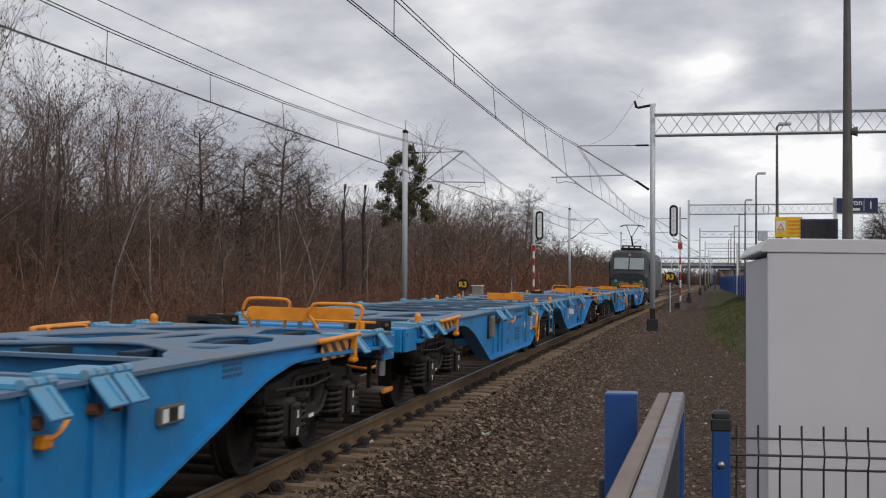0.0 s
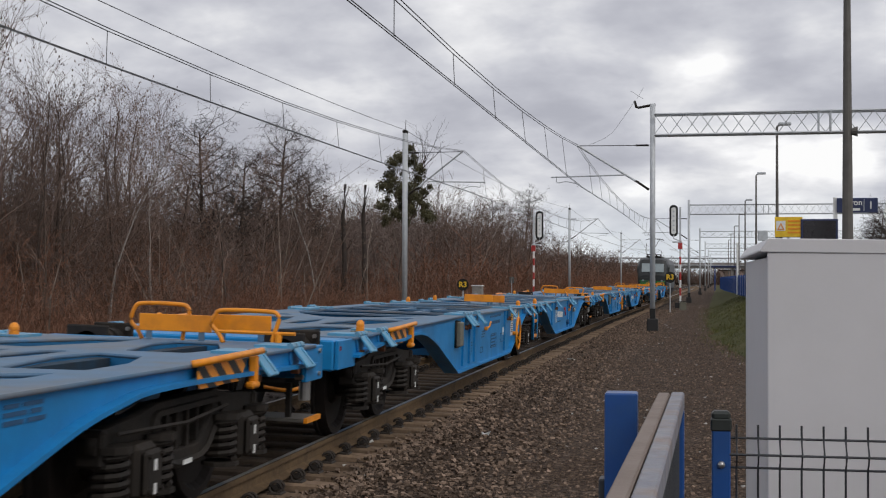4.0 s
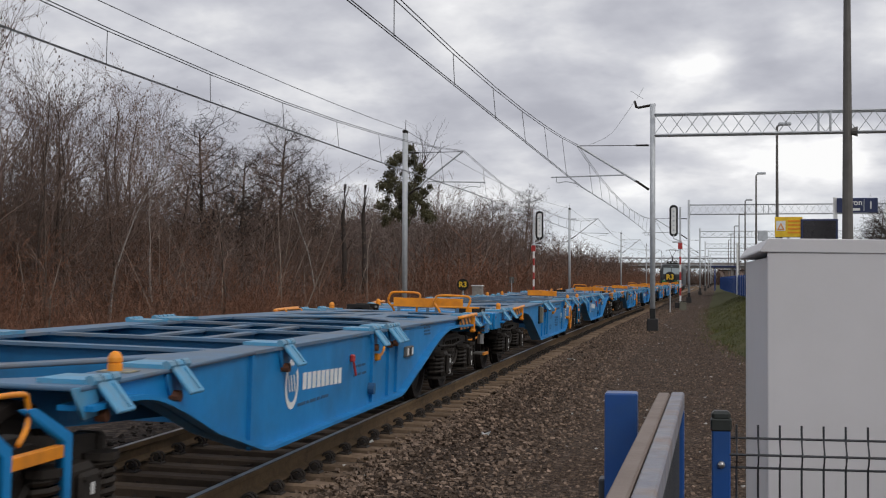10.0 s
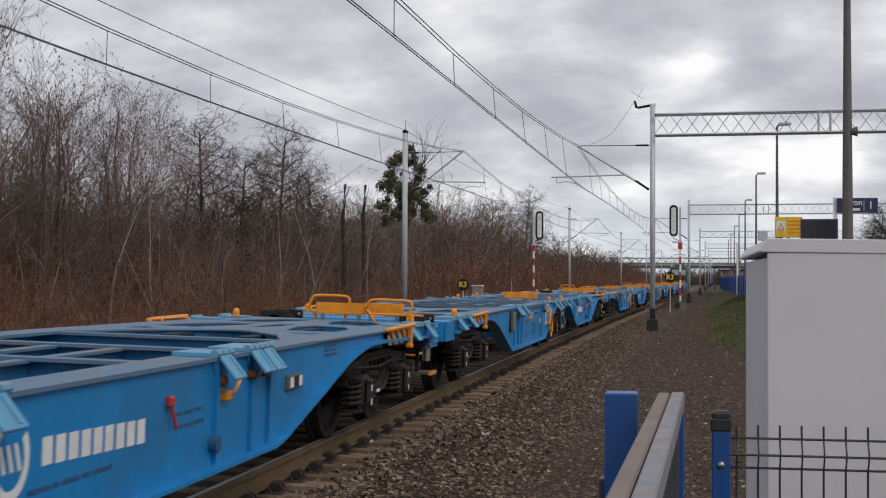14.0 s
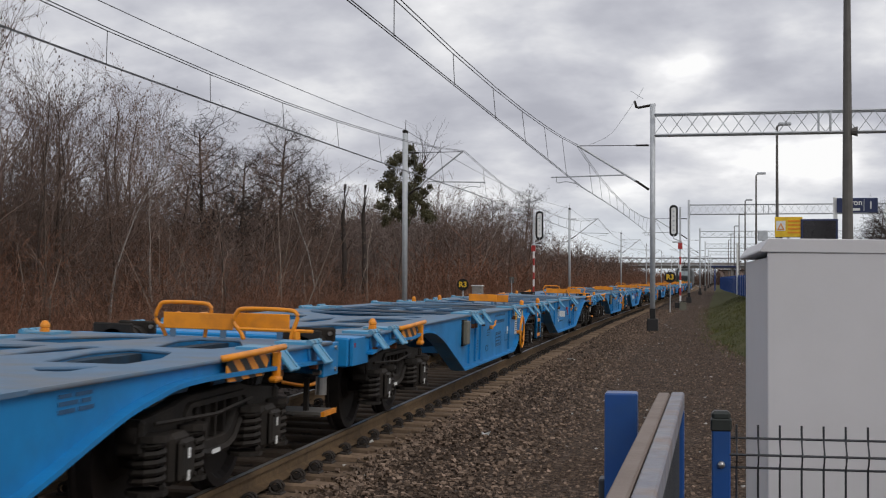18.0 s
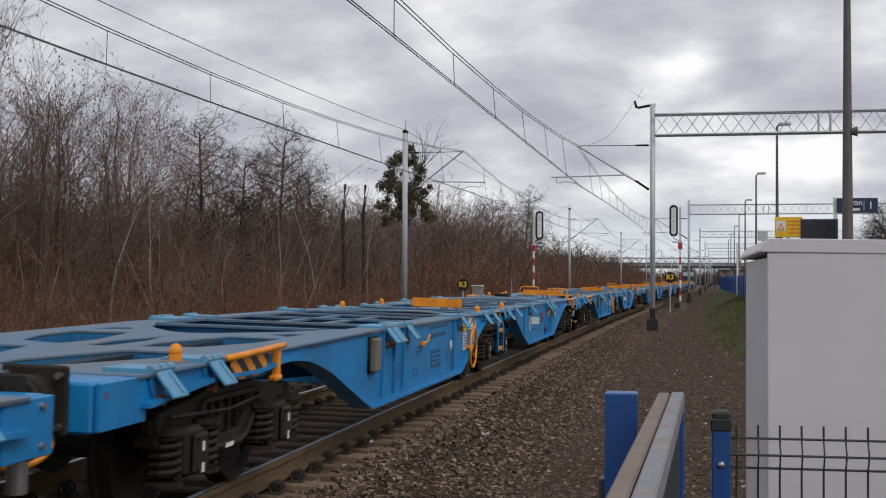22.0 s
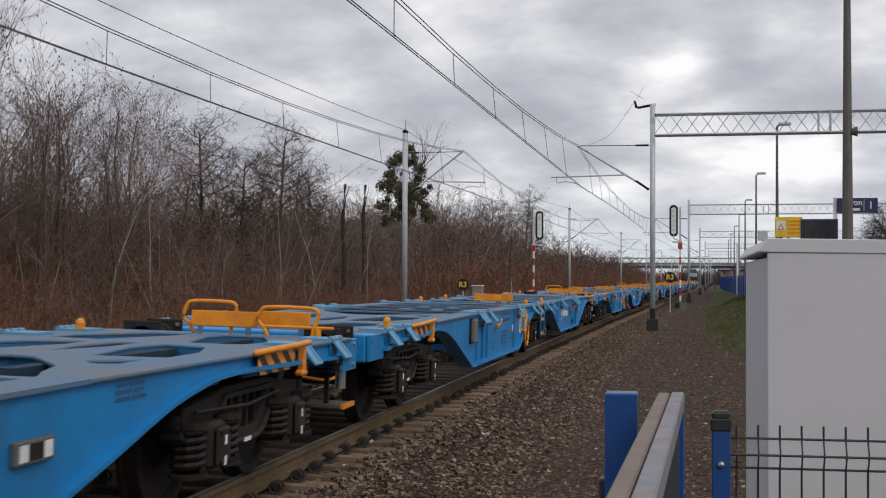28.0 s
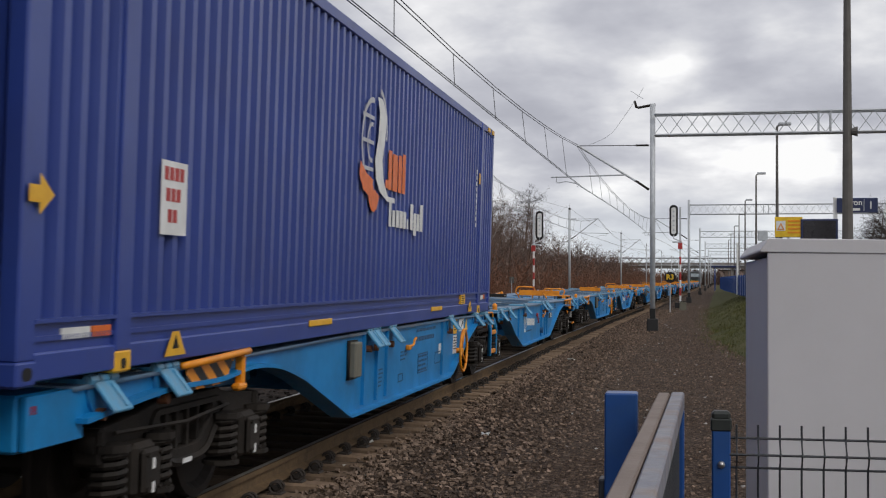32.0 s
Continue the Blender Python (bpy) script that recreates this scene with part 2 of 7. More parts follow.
def gravel_mat(name, dark, mid, pale, scale, patch):
    """Crushed stone seen as a sheet: cells of stones, each with its own tone, over slow patches."""
    m = bpy.data.materials.new(name)
    m.use_nodes = True
    n, l = m.node_tree.nodes, m.node_tree.links
    b = n["Principled BSDF"]
    b.inputs["Roughness"].default_value = 0.9
    tc = n.new("ShaderNodeTexCoord")
    vo, vb = n.new("ShaderNodeTexVoronoi"), n.new("ShaderNodeTexVoronoi")
    for v, s in ((vo, scale), (vb, scale * 0.37)):
        v.inputs["Scale"].default_value = s
        l.new(tc.outputs["Object"], v.inputs["Vector"])
    r = n.new("ShaderNodeValToRGB")
    e = r.color_ramp.elements
    e[0].position, e[0].color = 0.0, (*dark, 1)
    e[1].position, e[1].color = 1.0, (*pale, 1)
    x = e.new(0.62)
    x.color = (*mid, 1)
    sep = n.new("ShaderNodeSeparateColor")
    l.new(vo.outputs["Color"], sep.inputs[0])
    l.new(sep.outputs[0], r.inputs[0])
    no = n.new("ShaderNodeTexNoise")
    no.inputs["Scale"].default_value, no.inputs["Detail"].default_value = 0.55, 8
    l.new(tc.outputs["Object"], no.inputs["Vector"])
    mr = n.new("ShaderNodeMapRange")
    mr.inputs["From Min"].default_value, mr.inputs["From Max"].default_value = 0.42, 0.62
    mr.inputs["To Max"].default_value = 0.7
    l.new(no.outputs["Fac"], mr.inputs["Value"])
    mx = n.new("ShaderNodeMix")
    mx.data_type = "RGBA"
    l.new(mr.outputs[0], mx.inputs["Factor"])
    l.new(r.outputs[0], mx.inputs["A"])
    mu = n.new("ShaderNodeMix")
    mu.data_type, mu.blend_type = "RGBA", "MULTIPLY"
    mu.inputs["Factor"].default_value = 1.0
    l.new(r.outputs[0], mu.inputs["A"])
    mu.inputs["B"].default_value = (*patch, 1)
    l.new(mu.outputs["Result"], mx.inputs["B"])
    sp = n.new("ShaderNodeSeparateColor")
    l.new(vb.outputs["Color"], sp.inputs[0])
    gt = n.new("ShaderNodeMath")
    gt.operation = "GREATER_THAN"
    gt.inputs[1].default_value = 0.975
    l.new(sp.outputs[1], gt.inputs[0])
    m3 = n.new("ShaderNodeMix")
    m3.data_type = "RGBA"
    dk = n.new("ShaderNodeMath")
    dk.operation = "MULTIPLY"
    dk.inputs[1].default_value = 0.55
    l.new(gt.outputs[0], dk.inputs[0])
    l.new(dk.outputs[0], m3.inputs["Factor"])
    l.new(mx.outputs["Result"], m3.inputs["A"])
    m3.inputs["B"].default_value = (pale[0] * 1.25, pale[1] * 1.3, pale[2] * 1.35, 1)
    l.new(m3.outputs["Result"], b.inputs["Base Color"])
    bp = n.new("ShaderNodeBump")
    bp.inputs["Strength"].default_value, bp.inputs["Distance"].default_value = 1.0, 0.035
    bp.invert = True
    l.new(vo.outputs["Distance"], bp.inputs["Height"])
    l.new(bp.outputs[0], b.inputs["Normal"])
    return m


M["gravel"] = gravel_mat("gravel_path_surface", (0.025, 0.017, 0.012), (0.072, 0.048, 0.034), (0.158, 0.114, 0.085), 40.0, (0.86, 0.78, 0.70))
# bed tones are lowered to hold the shade under the train
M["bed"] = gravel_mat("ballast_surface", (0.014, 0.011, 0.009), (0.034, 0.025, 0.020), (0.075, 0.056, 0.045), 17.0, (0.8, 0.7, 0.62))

# hazard stripes: black and orange bands across the plate
hz = bpy.data.materials.new("hazard_stripes")
hz.use_nodes = True
_n, _l = hz.node_tree.nodes, hz.node_tree.links
_t, _r, _s, _a, _b = (_n.new("ShaderNode" + k) for k in ("TexCoord", "ValToRGB", "SeparateXYZ", "Math", "Math"))
_a.operation, _b.operation = "MULTIPLY_ADD", "PINGPONG"
_a.inputs[1].default_value = 1.6
_b.inputs[1].default_value = 0.14
_r.color_ramp.interpolation = "CONSTANT"
_r.color_ramp.elements[0].color, _r.color_ramp.elements[1].color = (0.015, 0.013, 0.012, 1), (0.72, 0.25, 0.015, 1)
_r.color_ramp.elements[1].position = 0.07
_l.new(_t.outputs["Object"], _s.inputs[0])
_l.new(_s.outputs[2], _a.inputs[0])
_l.new(_s.outputs[1], _a.inputs[2])
_l.new(_a.outputs[0], _b.inputs[0])
_l.new(_b.outputs[0], _r.inputs[0])
_l.new(_r.outputs[0], _n["Principled BSDF"].inputs["Base Color"])
_n["Principled BSDF"].inputs["Roughness"].default_value = 0.5
M["hazard"] = hz

M["deep"] = mat("deep_wood_bark", (0.125, 0.089, 0.074), (0.083, 0.060, 0.050), 0.9, 0, 0.5, 0, 40, (0.155, 0.086, 0.056), 0.12, 0.7, island=0.4)
M["sapling"] = mat("sapling_bark", (0.13, 0.085, 0.065), (0.08, 0.055, 0.044), 0.9, 0, 0.6, 0, 40, (0.15, 0.075, 0.044), 0.14, 0.7, island=0.4)
M["midwood"] = mat("grey_brown_twigs", (0.185, 0.142, 0.122), (0.125, 0.096, 0.084), 0.9, 0, 0.35, 0, 40, (0.135, 0.080, 0.058), 0.10, 0.7)
M["backwood"] = mat("far_grey_brown_twigs", (0.098, 0.073, 0.064), (0.072, 0.054, 0.048), 0.9, 0, 0.2, 0, 40, (0.112, 0.070, 0.054), 0.06, 0.6)
M["palestem"] = mat("pale_thin_bark", (0.27, 0.225, 0.19), (0.16, 0.125, 0.10), 0.85, 0, 1.5, 0, 40, island=0.3)
M["brush"] = mat("russet_brushwood", (0.225, 0.105, 0.064), (0.14, 0.074, 0.049), 0.9, 0, 0.5, 0, 40, (0.15, 0.10, 0.075), 0.2, 0.7, island=0.45)
M["darktwig"] = mat("dark_twigs", (0.06, 0.048, 0.042), (0.042, 0.034, 0.030), 0.9, 0, 2, 0, 40)
# much darker than the shoulder stones: the train's shade is in the colour
M["darkstone"] = mat("train_shaded_ballast_stone", (0.034, 0.026, 0.021), (0.022, 0.018, 0.015), 0.85, 0, 14, 0.3, 90, (0.04, 0.034, 0.03), 2, 0.6, island=0.4)
M["palestone"] = mat("pale_stone", (0.42, 0.40, 0.37), (0.32, 0.30, 0.28), 0.8, 0, 14, 0.2, 90, island=0.3)

# wagon blue darkened to hold the underframe shade, with brown grime patches
M["shade_grime"] = mat("shaded_grimy_underframe", (0.022, 0.052, 0.088), (0.03, 0.042, 0.055), 0.8, 0, 4.0, 0.15, 40, (0.03, 0.026, 0.022), 2.0, 0.6)
M["inner"] = mat("inner_web_blue_paint", (0.016, 0.15, 0.34), (0.014, 0.12, 0.27), 0.5, 0, 2.0, 0.05, 40, (0.03, 0.075, 0.13), 1.6, 0.6)
M["clip"] = mat("rusty_dark_clip", (0.026, 0.021, 0.018), (0.040, 0.029, 0.022), 0.8, 0.1, 20, 0.3, 60)
M["railhead"] = mat("polished_rail_head", (0.55, 0.53, 0.50), (0.46, 0.44, 0.41), 0.33, 0.8, 14, 0.03, 80)
M["chipped"] = mat("chipped_yellow_on_blue", (0.34, 0.24, 0.05), (0.10, 0.16, 0.22), 0.6, 0, 22, 0.1, 60, (0.12, 0.15, 0.18), 9, 0.7)
for key in ("gravel", "bed", "stone", "darkstone", "palestone", "earth", "grass", "blade", "bark", "twig", "brush", "deep", "sapling", "midwood", "backwood", "palestem", "darktwig", "leaf", "sleeper", "rail", "iron", "wheel", "black", "shade_grime"):
    M[key].node_tree.nodes["Principled BSDF"].inputs["Specular IOR Level"].default_value = 0.12

for key in ("blue", "inner"):
    M[key].node_tree.nodes["Principled BSDF"].inputs["Specular IOR Level"].default_value = 0.32

# the sleepers turn darker between the rails, with a noise-broken edge
_n, _l = M["sleeper"].node_tree.nodes, M["sleeper"].node_tree.links
_bs = _n["Principled BSDF"]
_old = _bs.inputs["Base Color"].links[0].from_socket
_t, _s, _a, _no, _ad, _r, _x = (_n.new("ShaderNode" + k) for k in ("TexCoord", "SeparateXYZ", "Math", "TexNoise", "Math", "MapRange", "Mix"))
_a.operation, _ad.operation = "ABSOLUTE", "MULTIPLY_ADD"
_no.inputs["Scale"].default_value = 7.0
_ad.inputs[1].default_value = 0.25
_r.inputs["From Min"].default_value, _r.inputs["From Max"].default_value = 0.80, 1.0
_r.inputs["To Min"].default_value, _r.inputs["To Max"].default_value = 0.85, 0.0
_x.data_type = "RGBA"
_x.inputs["B"].default_value = (0.062, 0.047, 0.036, 1)
_l.new(_t.outputs["Object"], _s.inputs[0])
_l.new(_t.outputs["Object"], _no.inputs["Vector"])
_l.new(_s.outputs[0], _a.inputs[0])
_l.new(_no.outputs["Fac"], _ad.inputs[0])
_l.new(_a.outputs[0], _ad.inputs[2])
_l.new(_ad.outputs[0], _r.inputs["Value"])
_l.new(_r.outputs[0], _x.inputs["Factor"])
_l.new(_old, _x.inputs["A"])
_l.new(_x.outputs["Result"], _bs.inputs["Base Color"])

# ------------------------------------------------------------------ mesh helpers


def mesh_of(name, bm, material, smooth=False):
    me = bpy.data.meshes.new(name)
    bm.to_mesh(me)
    bm.free()
    me.materials.append(material)
    if smooth:
        me.polygons.foreach_set("use_smooth", [True] * len(me.polygons))
    return me


def part(name, bm, material, parent=None, label="", at=None, smooth=False):
    """Links a bmesh (or a mesh) as one mesh object, under a thing where one is given."""
    me = bm if isinstance(bm, bpy.types.Mesh) else mesh_of(name, bm, material, smooth)
    ob = new(name, me)
    if parent is not None:
        ob.parent = parent
    if at is not None:
        ob.matrix_local = at
    if label:
        tagged(ob, label)
    return ob


def empty(name, m, label, category, group="", kind=""):
    e = new(name)
    e.empty_display_size = 0.2
    e.matrix_world = m
    return tagged(e, label, category, group, kind)


def box(bm, x0, x1, y0, y1, z0, z1, bevel=0.0):
    v = [bm.verts.new((x, y, z)) for x in (x0, x1) for y in (y0, y1) for z in (z0, z1)]
    fs = [bm.faces.new([v[i] for i in f]) for f in ((0, 1, 3, 2), (4, 6, 7, 5), (0, 4, 5, 1), (2, 3, 7, 6), (0, 2, 6, 4), (1, 5, 7, 3))]
    if bevel:
        es = list({e for f in fs for e in f.edges})
        bmesh.ops.bevel(bm, geom=es, offset=bevel, segments=1, affect="EDGES")
    return bm


def B(*a, bevel=0.0):
    return box(bmesh.new(), *a, bevel=bevel)


def tube(bm, pts, r, seg=8, r1=None, closed=False, cap=True):
    """A round bar through points."""
    pts = [V(p) for p in pts]
    n = len(pts)
    rings = []
    for i, p in enumerate(pts):
        if closed:
            d = pts[(i + 1) % n] - pts[i - 1]
        else:
            d = pts[min(i + 1, n - 1)] - pts[max(i - 1, 0)]
        d.normalize()
        a = d.cross(V((0, 0, 1)))
        if a.length < 0.05:
            a = d.cross(V((1, 0, 0)))
        a.normalize()
        b = d.cross(a)
        rad = r if r1 is None else r + (r1 - r) * i / max(1, n - 1)
        rings.append([bm.verts.new(p + (a * math.cos(k) + b * math.sin(k)) * rad) for k in (2 * math.pi * j / seg for j in range(seg))])
    for i in range(n if closed else n - 1):
        A, C = rings[i], rings[(i + 1) % n]
        for j in range(seg):
            bm.faces.new((A[j], C[j], C[(j + 1) % seg], A[(j + 1) % seg]))
    if cap and not closed:
        bm.faces.new(rings[0])
        bm.faces.new(rings[-1][::-1])
    return bm


def T(pts, r, seg=8, **k):
    return tube(bmesh.new(), pts, r, seg, **k)


def lathe(profile, seg=20, axis="x"):
    """A turned body: profile of (along, radius)."""
    bm = bmesh.new()
    rings = []
    for a, r in profile:
        ring = []
        for j in range(seg):
            k = 2 * math.pi * j / seg
            c, s = r * math.cos(k), r * math.sin(k)
            ring.append(bm.verts.new((a, c, s) if axis == "x" else (c, a, s) if axis == "y" else (c, s, a)))
        rings.append(ring)
    for A, C in zip(rings, rings[1:]):
        for j in range(seg):
            bm.faces.new((A[j], A[(j + 1) % seg], C[(j + 1) % seg], C[j]))
    bm.faces.new(rings[0][::-1])
    bm.faces.new(rings[-1])
    bmesh.ops.recalc_face_normals(bm, faces=bm.faces[:])
    return bm


def plate(loops, thick, axes="xy", base=0.0):
    """A flat plate with holes: the first loop is its outline, the rest are cut out; laid in the given plane, from base to base + thick."""
    cu = bpy.data.curves.new("outline", "CURVE")
    cu.dimensions, cu.fill_mode, cu.extrude = "2D", "BOTH", thick / 2
    for lp in loops:
        s = cu.splines.new("POLY")
        s.points.add(len(lp) - 1)
        for q, (a, b) in zip(s.points, lp):
            q.co = (a, b, 0, 1)
        s.use_cyclic_u = True
    ob = bpy.data.objects.new("outline", cu)
    scene.collection.objects.link(ob)
    me = bpy.data.meshes.new_from_object(ob.evaluated_get(bpy.context.evaluated_depsgraph_get()))
    bpy.data.objects.remove(ob)
    bpy.data.curves.remove(cu)
    bm = bmesh.new()
    bm.from_mesh(me)
    bpy.data.meshes.remove(me)
    bmesh.ops.remove_doubles(bm, verts=bm.verts[:], dist=1e-5)
    mid = base + thick / 2
    for v in bm.verts:
        a, b, c = v.co
        v.co = (a, b, c + mid) if axes == "xy" else (c + mid, a, b) if axes == "yz" else (a, c + mid, b)
    bmesh.ops.recalc_face_normals(bm, faces=bm.faces[:])
    return bm


def rounded(x0, x1, y0, y1, r, n=4):
    out = []
    for cx, cy, a0 in ((x1 - r, y1 - r, 0), (x0 + r, y1 - r, 90), (x0 + r, y0 + r, 180), (x1 - r, y0 + r, 270)):
        for i in range(n + 1):
            a = radians(a0 + 90 * i / n)
            out.append((cx + r * math.cos(a), cy + r * math.sin(a)))
    return out


def join(*bms):
    out = bmesh.new()
    for b in bms:
        me = bpy.data.meshes.new("tmp")
        b.to_mesh(me)
        b.free()
        out.from_mesh(me)
        bpy.data.meshes.remove(me)
    return out


def text_mesh(s, size, depth=0.004, bold=0.012):
    cu = bpy.data.curves.new("lettering", "FONT")
    cu.body, cu.size, cu.extrude, cu.align_x, cu.align_y = s, size, depth, "CENTER", "CENTER"
    cu.resolution_u, cu.offset = 3, size * bold
    ob = bpy.data.objects.new("lettering", cu)
    scene.collection.objects.link(ob)
    me = bpy.data.meshes.new_from_object(ob.evaluated_get(bpy.context.evaluated_depsgraph_get()))
    bpy.data.objects.remove(ob)
    bpy.data.curves.remove(cu)
    return me


# ------------------------------------------------------------------ the line's plan
TRACK_X, CURVE, CURVE_END = -4.102, 0.00057, 60.0


def along(s, off=0.0, z=0.0):
    """A place s metres along the near track, off metres to the right of its centre, and the heading there."""
    sc = min(max(s, 0.0), CURVE_END)
    th = CURVE * sc
    x = CURVE * sc * sc / 2 + max(s - CURVE_END, 0) * CURVE * CURVE_END
    o = TRACK_X + off
    return V((x + o * math.cos(th), s - o * math.sin(th), z)), th


def at_track(s, off=0.0, z=0.0):
    p, th = along(s, off, z)
    return Matrix.Translation(p) @ Matrix.Rotation(-th, 4, "Z")


CANT_ANGLE = 1.5
CANT = Matrix.Translation((1.245, 0, 0.985)) @ Matrix.Rotation(radians(CANT_ANGLE), 4, "Y") @ Matrix.Translation((-1.245, 0, -0.985))


def riding(s, z=0.0):
    """Where a vehicle stands on the canted curve, s metres along it."""
    return at_track(s) @ CANT @ Matrix.Translation((0, 0, z))


def travelled(t):
    return 6.79813 * t - 0.04191 * t * t / 2 + 0.00060 * t ** 3 / 6 - 0.0075 * max(0, t - 24) ** 2 + 0.0028 * max(0, 6 - t) ** 2


# ------------------------------------------------------------------ ground
def strip(name, s0, s1, step, offs, material, kind="structure", label="", uneven=0.0):
    """A sheet along the line: offs is a cross-section of (offset, height)."""
    bm = bmesh.new()
    rows = []
    s = s0
    while s <= s1 + 1e-6:
        rows.append([bm.verts.new(along(s, o, z + (noise.noise(V((s * 0.7, o * 0.9, 3))) * uneven if 0 < i < len(offs) - 1 else 0))[0]) for i, (o, z) in enumerate(offs)])
        s += step
    for a, b in zip(rows, rows[1:]):
        for i in range(len(offs) - 1):
            bm.faces.new((a[i], a[i + 1], b[i + 1], b[i]))
    ob = part(name, bm, material, smooth=True)
    return tagged(ob, label, name.replace("_", " "), kind=kind)


GROUND_Z = -0.30
bm = bmesh.new()
box(bm, -1500, 1500, -700, 2600, GROUND_Z - 1.5, GROUND_Z - 0.32)
tagged(part("ground", bm, M["earth"]), "brown leaf-littered ground reaching the horizon", "ground", kind="structure")
strip("wood_floor", -60, 900, 4, [(-90, -0.6), (-40, -0.1), (-20, -0.05), (-12, -0.2), (-8.6, -0.32), (-7.4, -0.45)], M["earth"], "structure", "brown bramble and leaf litter along the wood", 0.12)
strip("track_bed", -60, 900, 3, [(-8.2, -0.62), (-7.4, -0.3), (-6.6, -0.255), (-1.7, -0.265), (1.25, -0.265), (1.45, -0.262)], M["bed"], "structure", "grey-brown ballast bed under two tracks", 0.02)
strip("gravel_path", -60, 900, 2, [(1.448, -0.264), (2.05, -0.295), (2.6, -0.30), (3.6, -0.29), (5.2, -0.28), (6.2, -0.26)], M["gravel"], "structure", "brown gravel path beside the track", 0.006)
strip("yard_ground", -60, 60, 3, [(6.0, -0.27), (8, -0.22), (14, -0.2), (30, -0.25), (70, -0.5)], M["gravel"], "structure", "brown trodden gravel around the station", 0.04)

bm = bmesh.new()
rows, s = [], 22.0
while s < 420:
    e = 4.0 + 0.65 * min(1, 40 / s) + max(0, 40 - s) * 0.09
    sec = [(0, -0.31), (0.35, -0.25), (0.9, -0.04), (1.6, 0.34), (2.4, 0.56), (4.4, 0.6), (4.6, -0.6)]
    rows.append([bm.verts.new(along(s, e + o, z * min(1, (s - 10) / 30) - (1 - min(1, (s - 10) / 30)) * 0.2 + (noise.noise(V((s * 0.8, o * 1.7, 8))) * 0.10 if 0 < i < 6 else 0))[0]) for i, (o, z) in enumerate(sec)])
    s += 1.0 if s < 120 else 4
for a, c in zip(rows, rows[1:]):
    for i in range(6):
        bm.faces.new((a[i], a[i + 1], c[i + 1], c[i]))
tagged(part("grass_bank", bm, M["grass"], smooth=True), "short green winter grass on a low bank", "grass bank", kind="structure")
# grass blades on the near part of the bank
rng = np.random.default_rng(3)
gv, gf = [], []
for k in range(26000):
    s = 24 + 60 * rng.random() ** 1.5
    e = 4.0 + 0.65 * min(1, 40 / s) + max(0, 40 - s) * 0.09
    o = 3.0 * rng.random() ** 0.8 - 0.55 + 0.35 * noise.noise(V((s * 0.6, 2.0, 5.0)))
    f = min(1, (s - 10) / 30)
    z = float(np.interp(o, (0, 0.35, 0.9, 1.6, 2.4, 4.4), (-0.29, -0.25, -0.04, 0.34, 0.56, 0.6))) * f - (1 - f) * 0.2
    if o < 0.25 and rng.random() < 0.45 + 0.9 * max(0.0, 0.1 - o):
        continue
    q = along(s, e + o, z - 0.06)[0]
    h, w, a = rng.uniform(0.03, 0.13), rng.uniform(0.005, 0.012), rng.uniform(0, 6.28)
    dx, dy = math.cos(a) * w, math.sin(a) * w
    lx, ly = rng.normal(0, 0.06, 2)
    i = len(gv)
    gv += [(q.x - dx, q.y - dy, q.z), (q.x + dx, q.y + dy, q.z), (q.x + lx, q.y + ly, q.z + h + 0.06)]
    gf.append((i, i + 1, i + 2))
me = bpy.data.meshes.new("grass_blades")
me.from_pydata(gv, [], gf)
me.materials.append(M["blade"])
tagged(new("grass_blades", me), "short green and straw-coloured winter grass blades", "grass", kind="stuff")

# rails
RAIL_PROFILE = [(-0.036, 0), (0.036, 0), (0.036, -0.038), (0.009, -0.052), (0.009, -0.125), (0.07, -0.155), (0.07, -0.168), (-0.07, -0.168), (-0.07, -0.155), (-0.009, -0.125), (-0.009, -0.052), (-0.036, -0.038)]


def rail(off, label, dz=0.0):
    bm, bh = bmesh.new(), bmesh.new()
    rows, heads = [], []
    s = -60.0
    while s < 900:
        rows.append([bm.verts.new(along(s, off + o, z + dz)[0]) for o, z in RAIL_PROFILE])
        heads.append([bh.verts.new(along(s, off + o, 0.0015 + dz)[0]) for o in (-0.03, 0.018)])
        s += 2.0 if s < 150 else 15
    for a, b in zip(rows, rows[1:]):
        for i in range(len(a)):
            j = (i + 1) % len(a)
            bm.faces.new((a[j], a[i], b[i], b[j]))
    for a, b in zip(heads, heads[1:]):
        bh.faces.new((a[0], a[1], b[1], b[0]))
    ob = tagged(part("rail", bm, M["rail"]), label, "rail", "running rails", "structure")
    part("running_surface", bh, M["railhead"], ob, "worn rail head")
    return ob


for o in (-5.0 - 0.7535, -5.0 + 0.7535, -0.7535, 0.7535):
    rail(o, "rusty steel rail with a worn running surface", 0.039 if o in (-0.7535, -5.7535) else 0.0)

# sleepers: those near the camera one by one, the far ones as one
SLEEPER = mesh_of("sleeper", box(bmesh.new(), -1.22, 1.22, -0.105, 0.105, -0.38, -0.195, 0.02), M["sleeper"])
bm = bmesh.new()
for o in (-0.7535, 0.7535):
    for d in (-0.118, 0.118):
        box(bm, o + d - 0.06, o + d + 0.06, -0.075, 0.075, -0.2, -0.180, 0.006)
        k = 1 if d > 0 else -1
        for dy, r in ((-0.038, 0.046), (0.038, 0.046)):
            tube(bm, [(o + d + r * math.cos(a), dy + 0.012 * math.cos(a), -0.142 + r * math.sin(a)) for a in (2 * math.pi * q / 14 for q in range(14))], 0.013, 6, closed=True)
        tube(bm, [(o + d, -0.03, -0.142), (o + d, 0.03, -0.142)], 0.026, 8)
CLIP = mesh_of("rail_fastening", bm, M["clip"])
track = empty("railway_track", Matrix(), "stained sleepers with rusty rail fastenings in ballast", "track", kind="structure")
s, far_s, far_c = 4.16, bmesh.new(), bmesh.new()
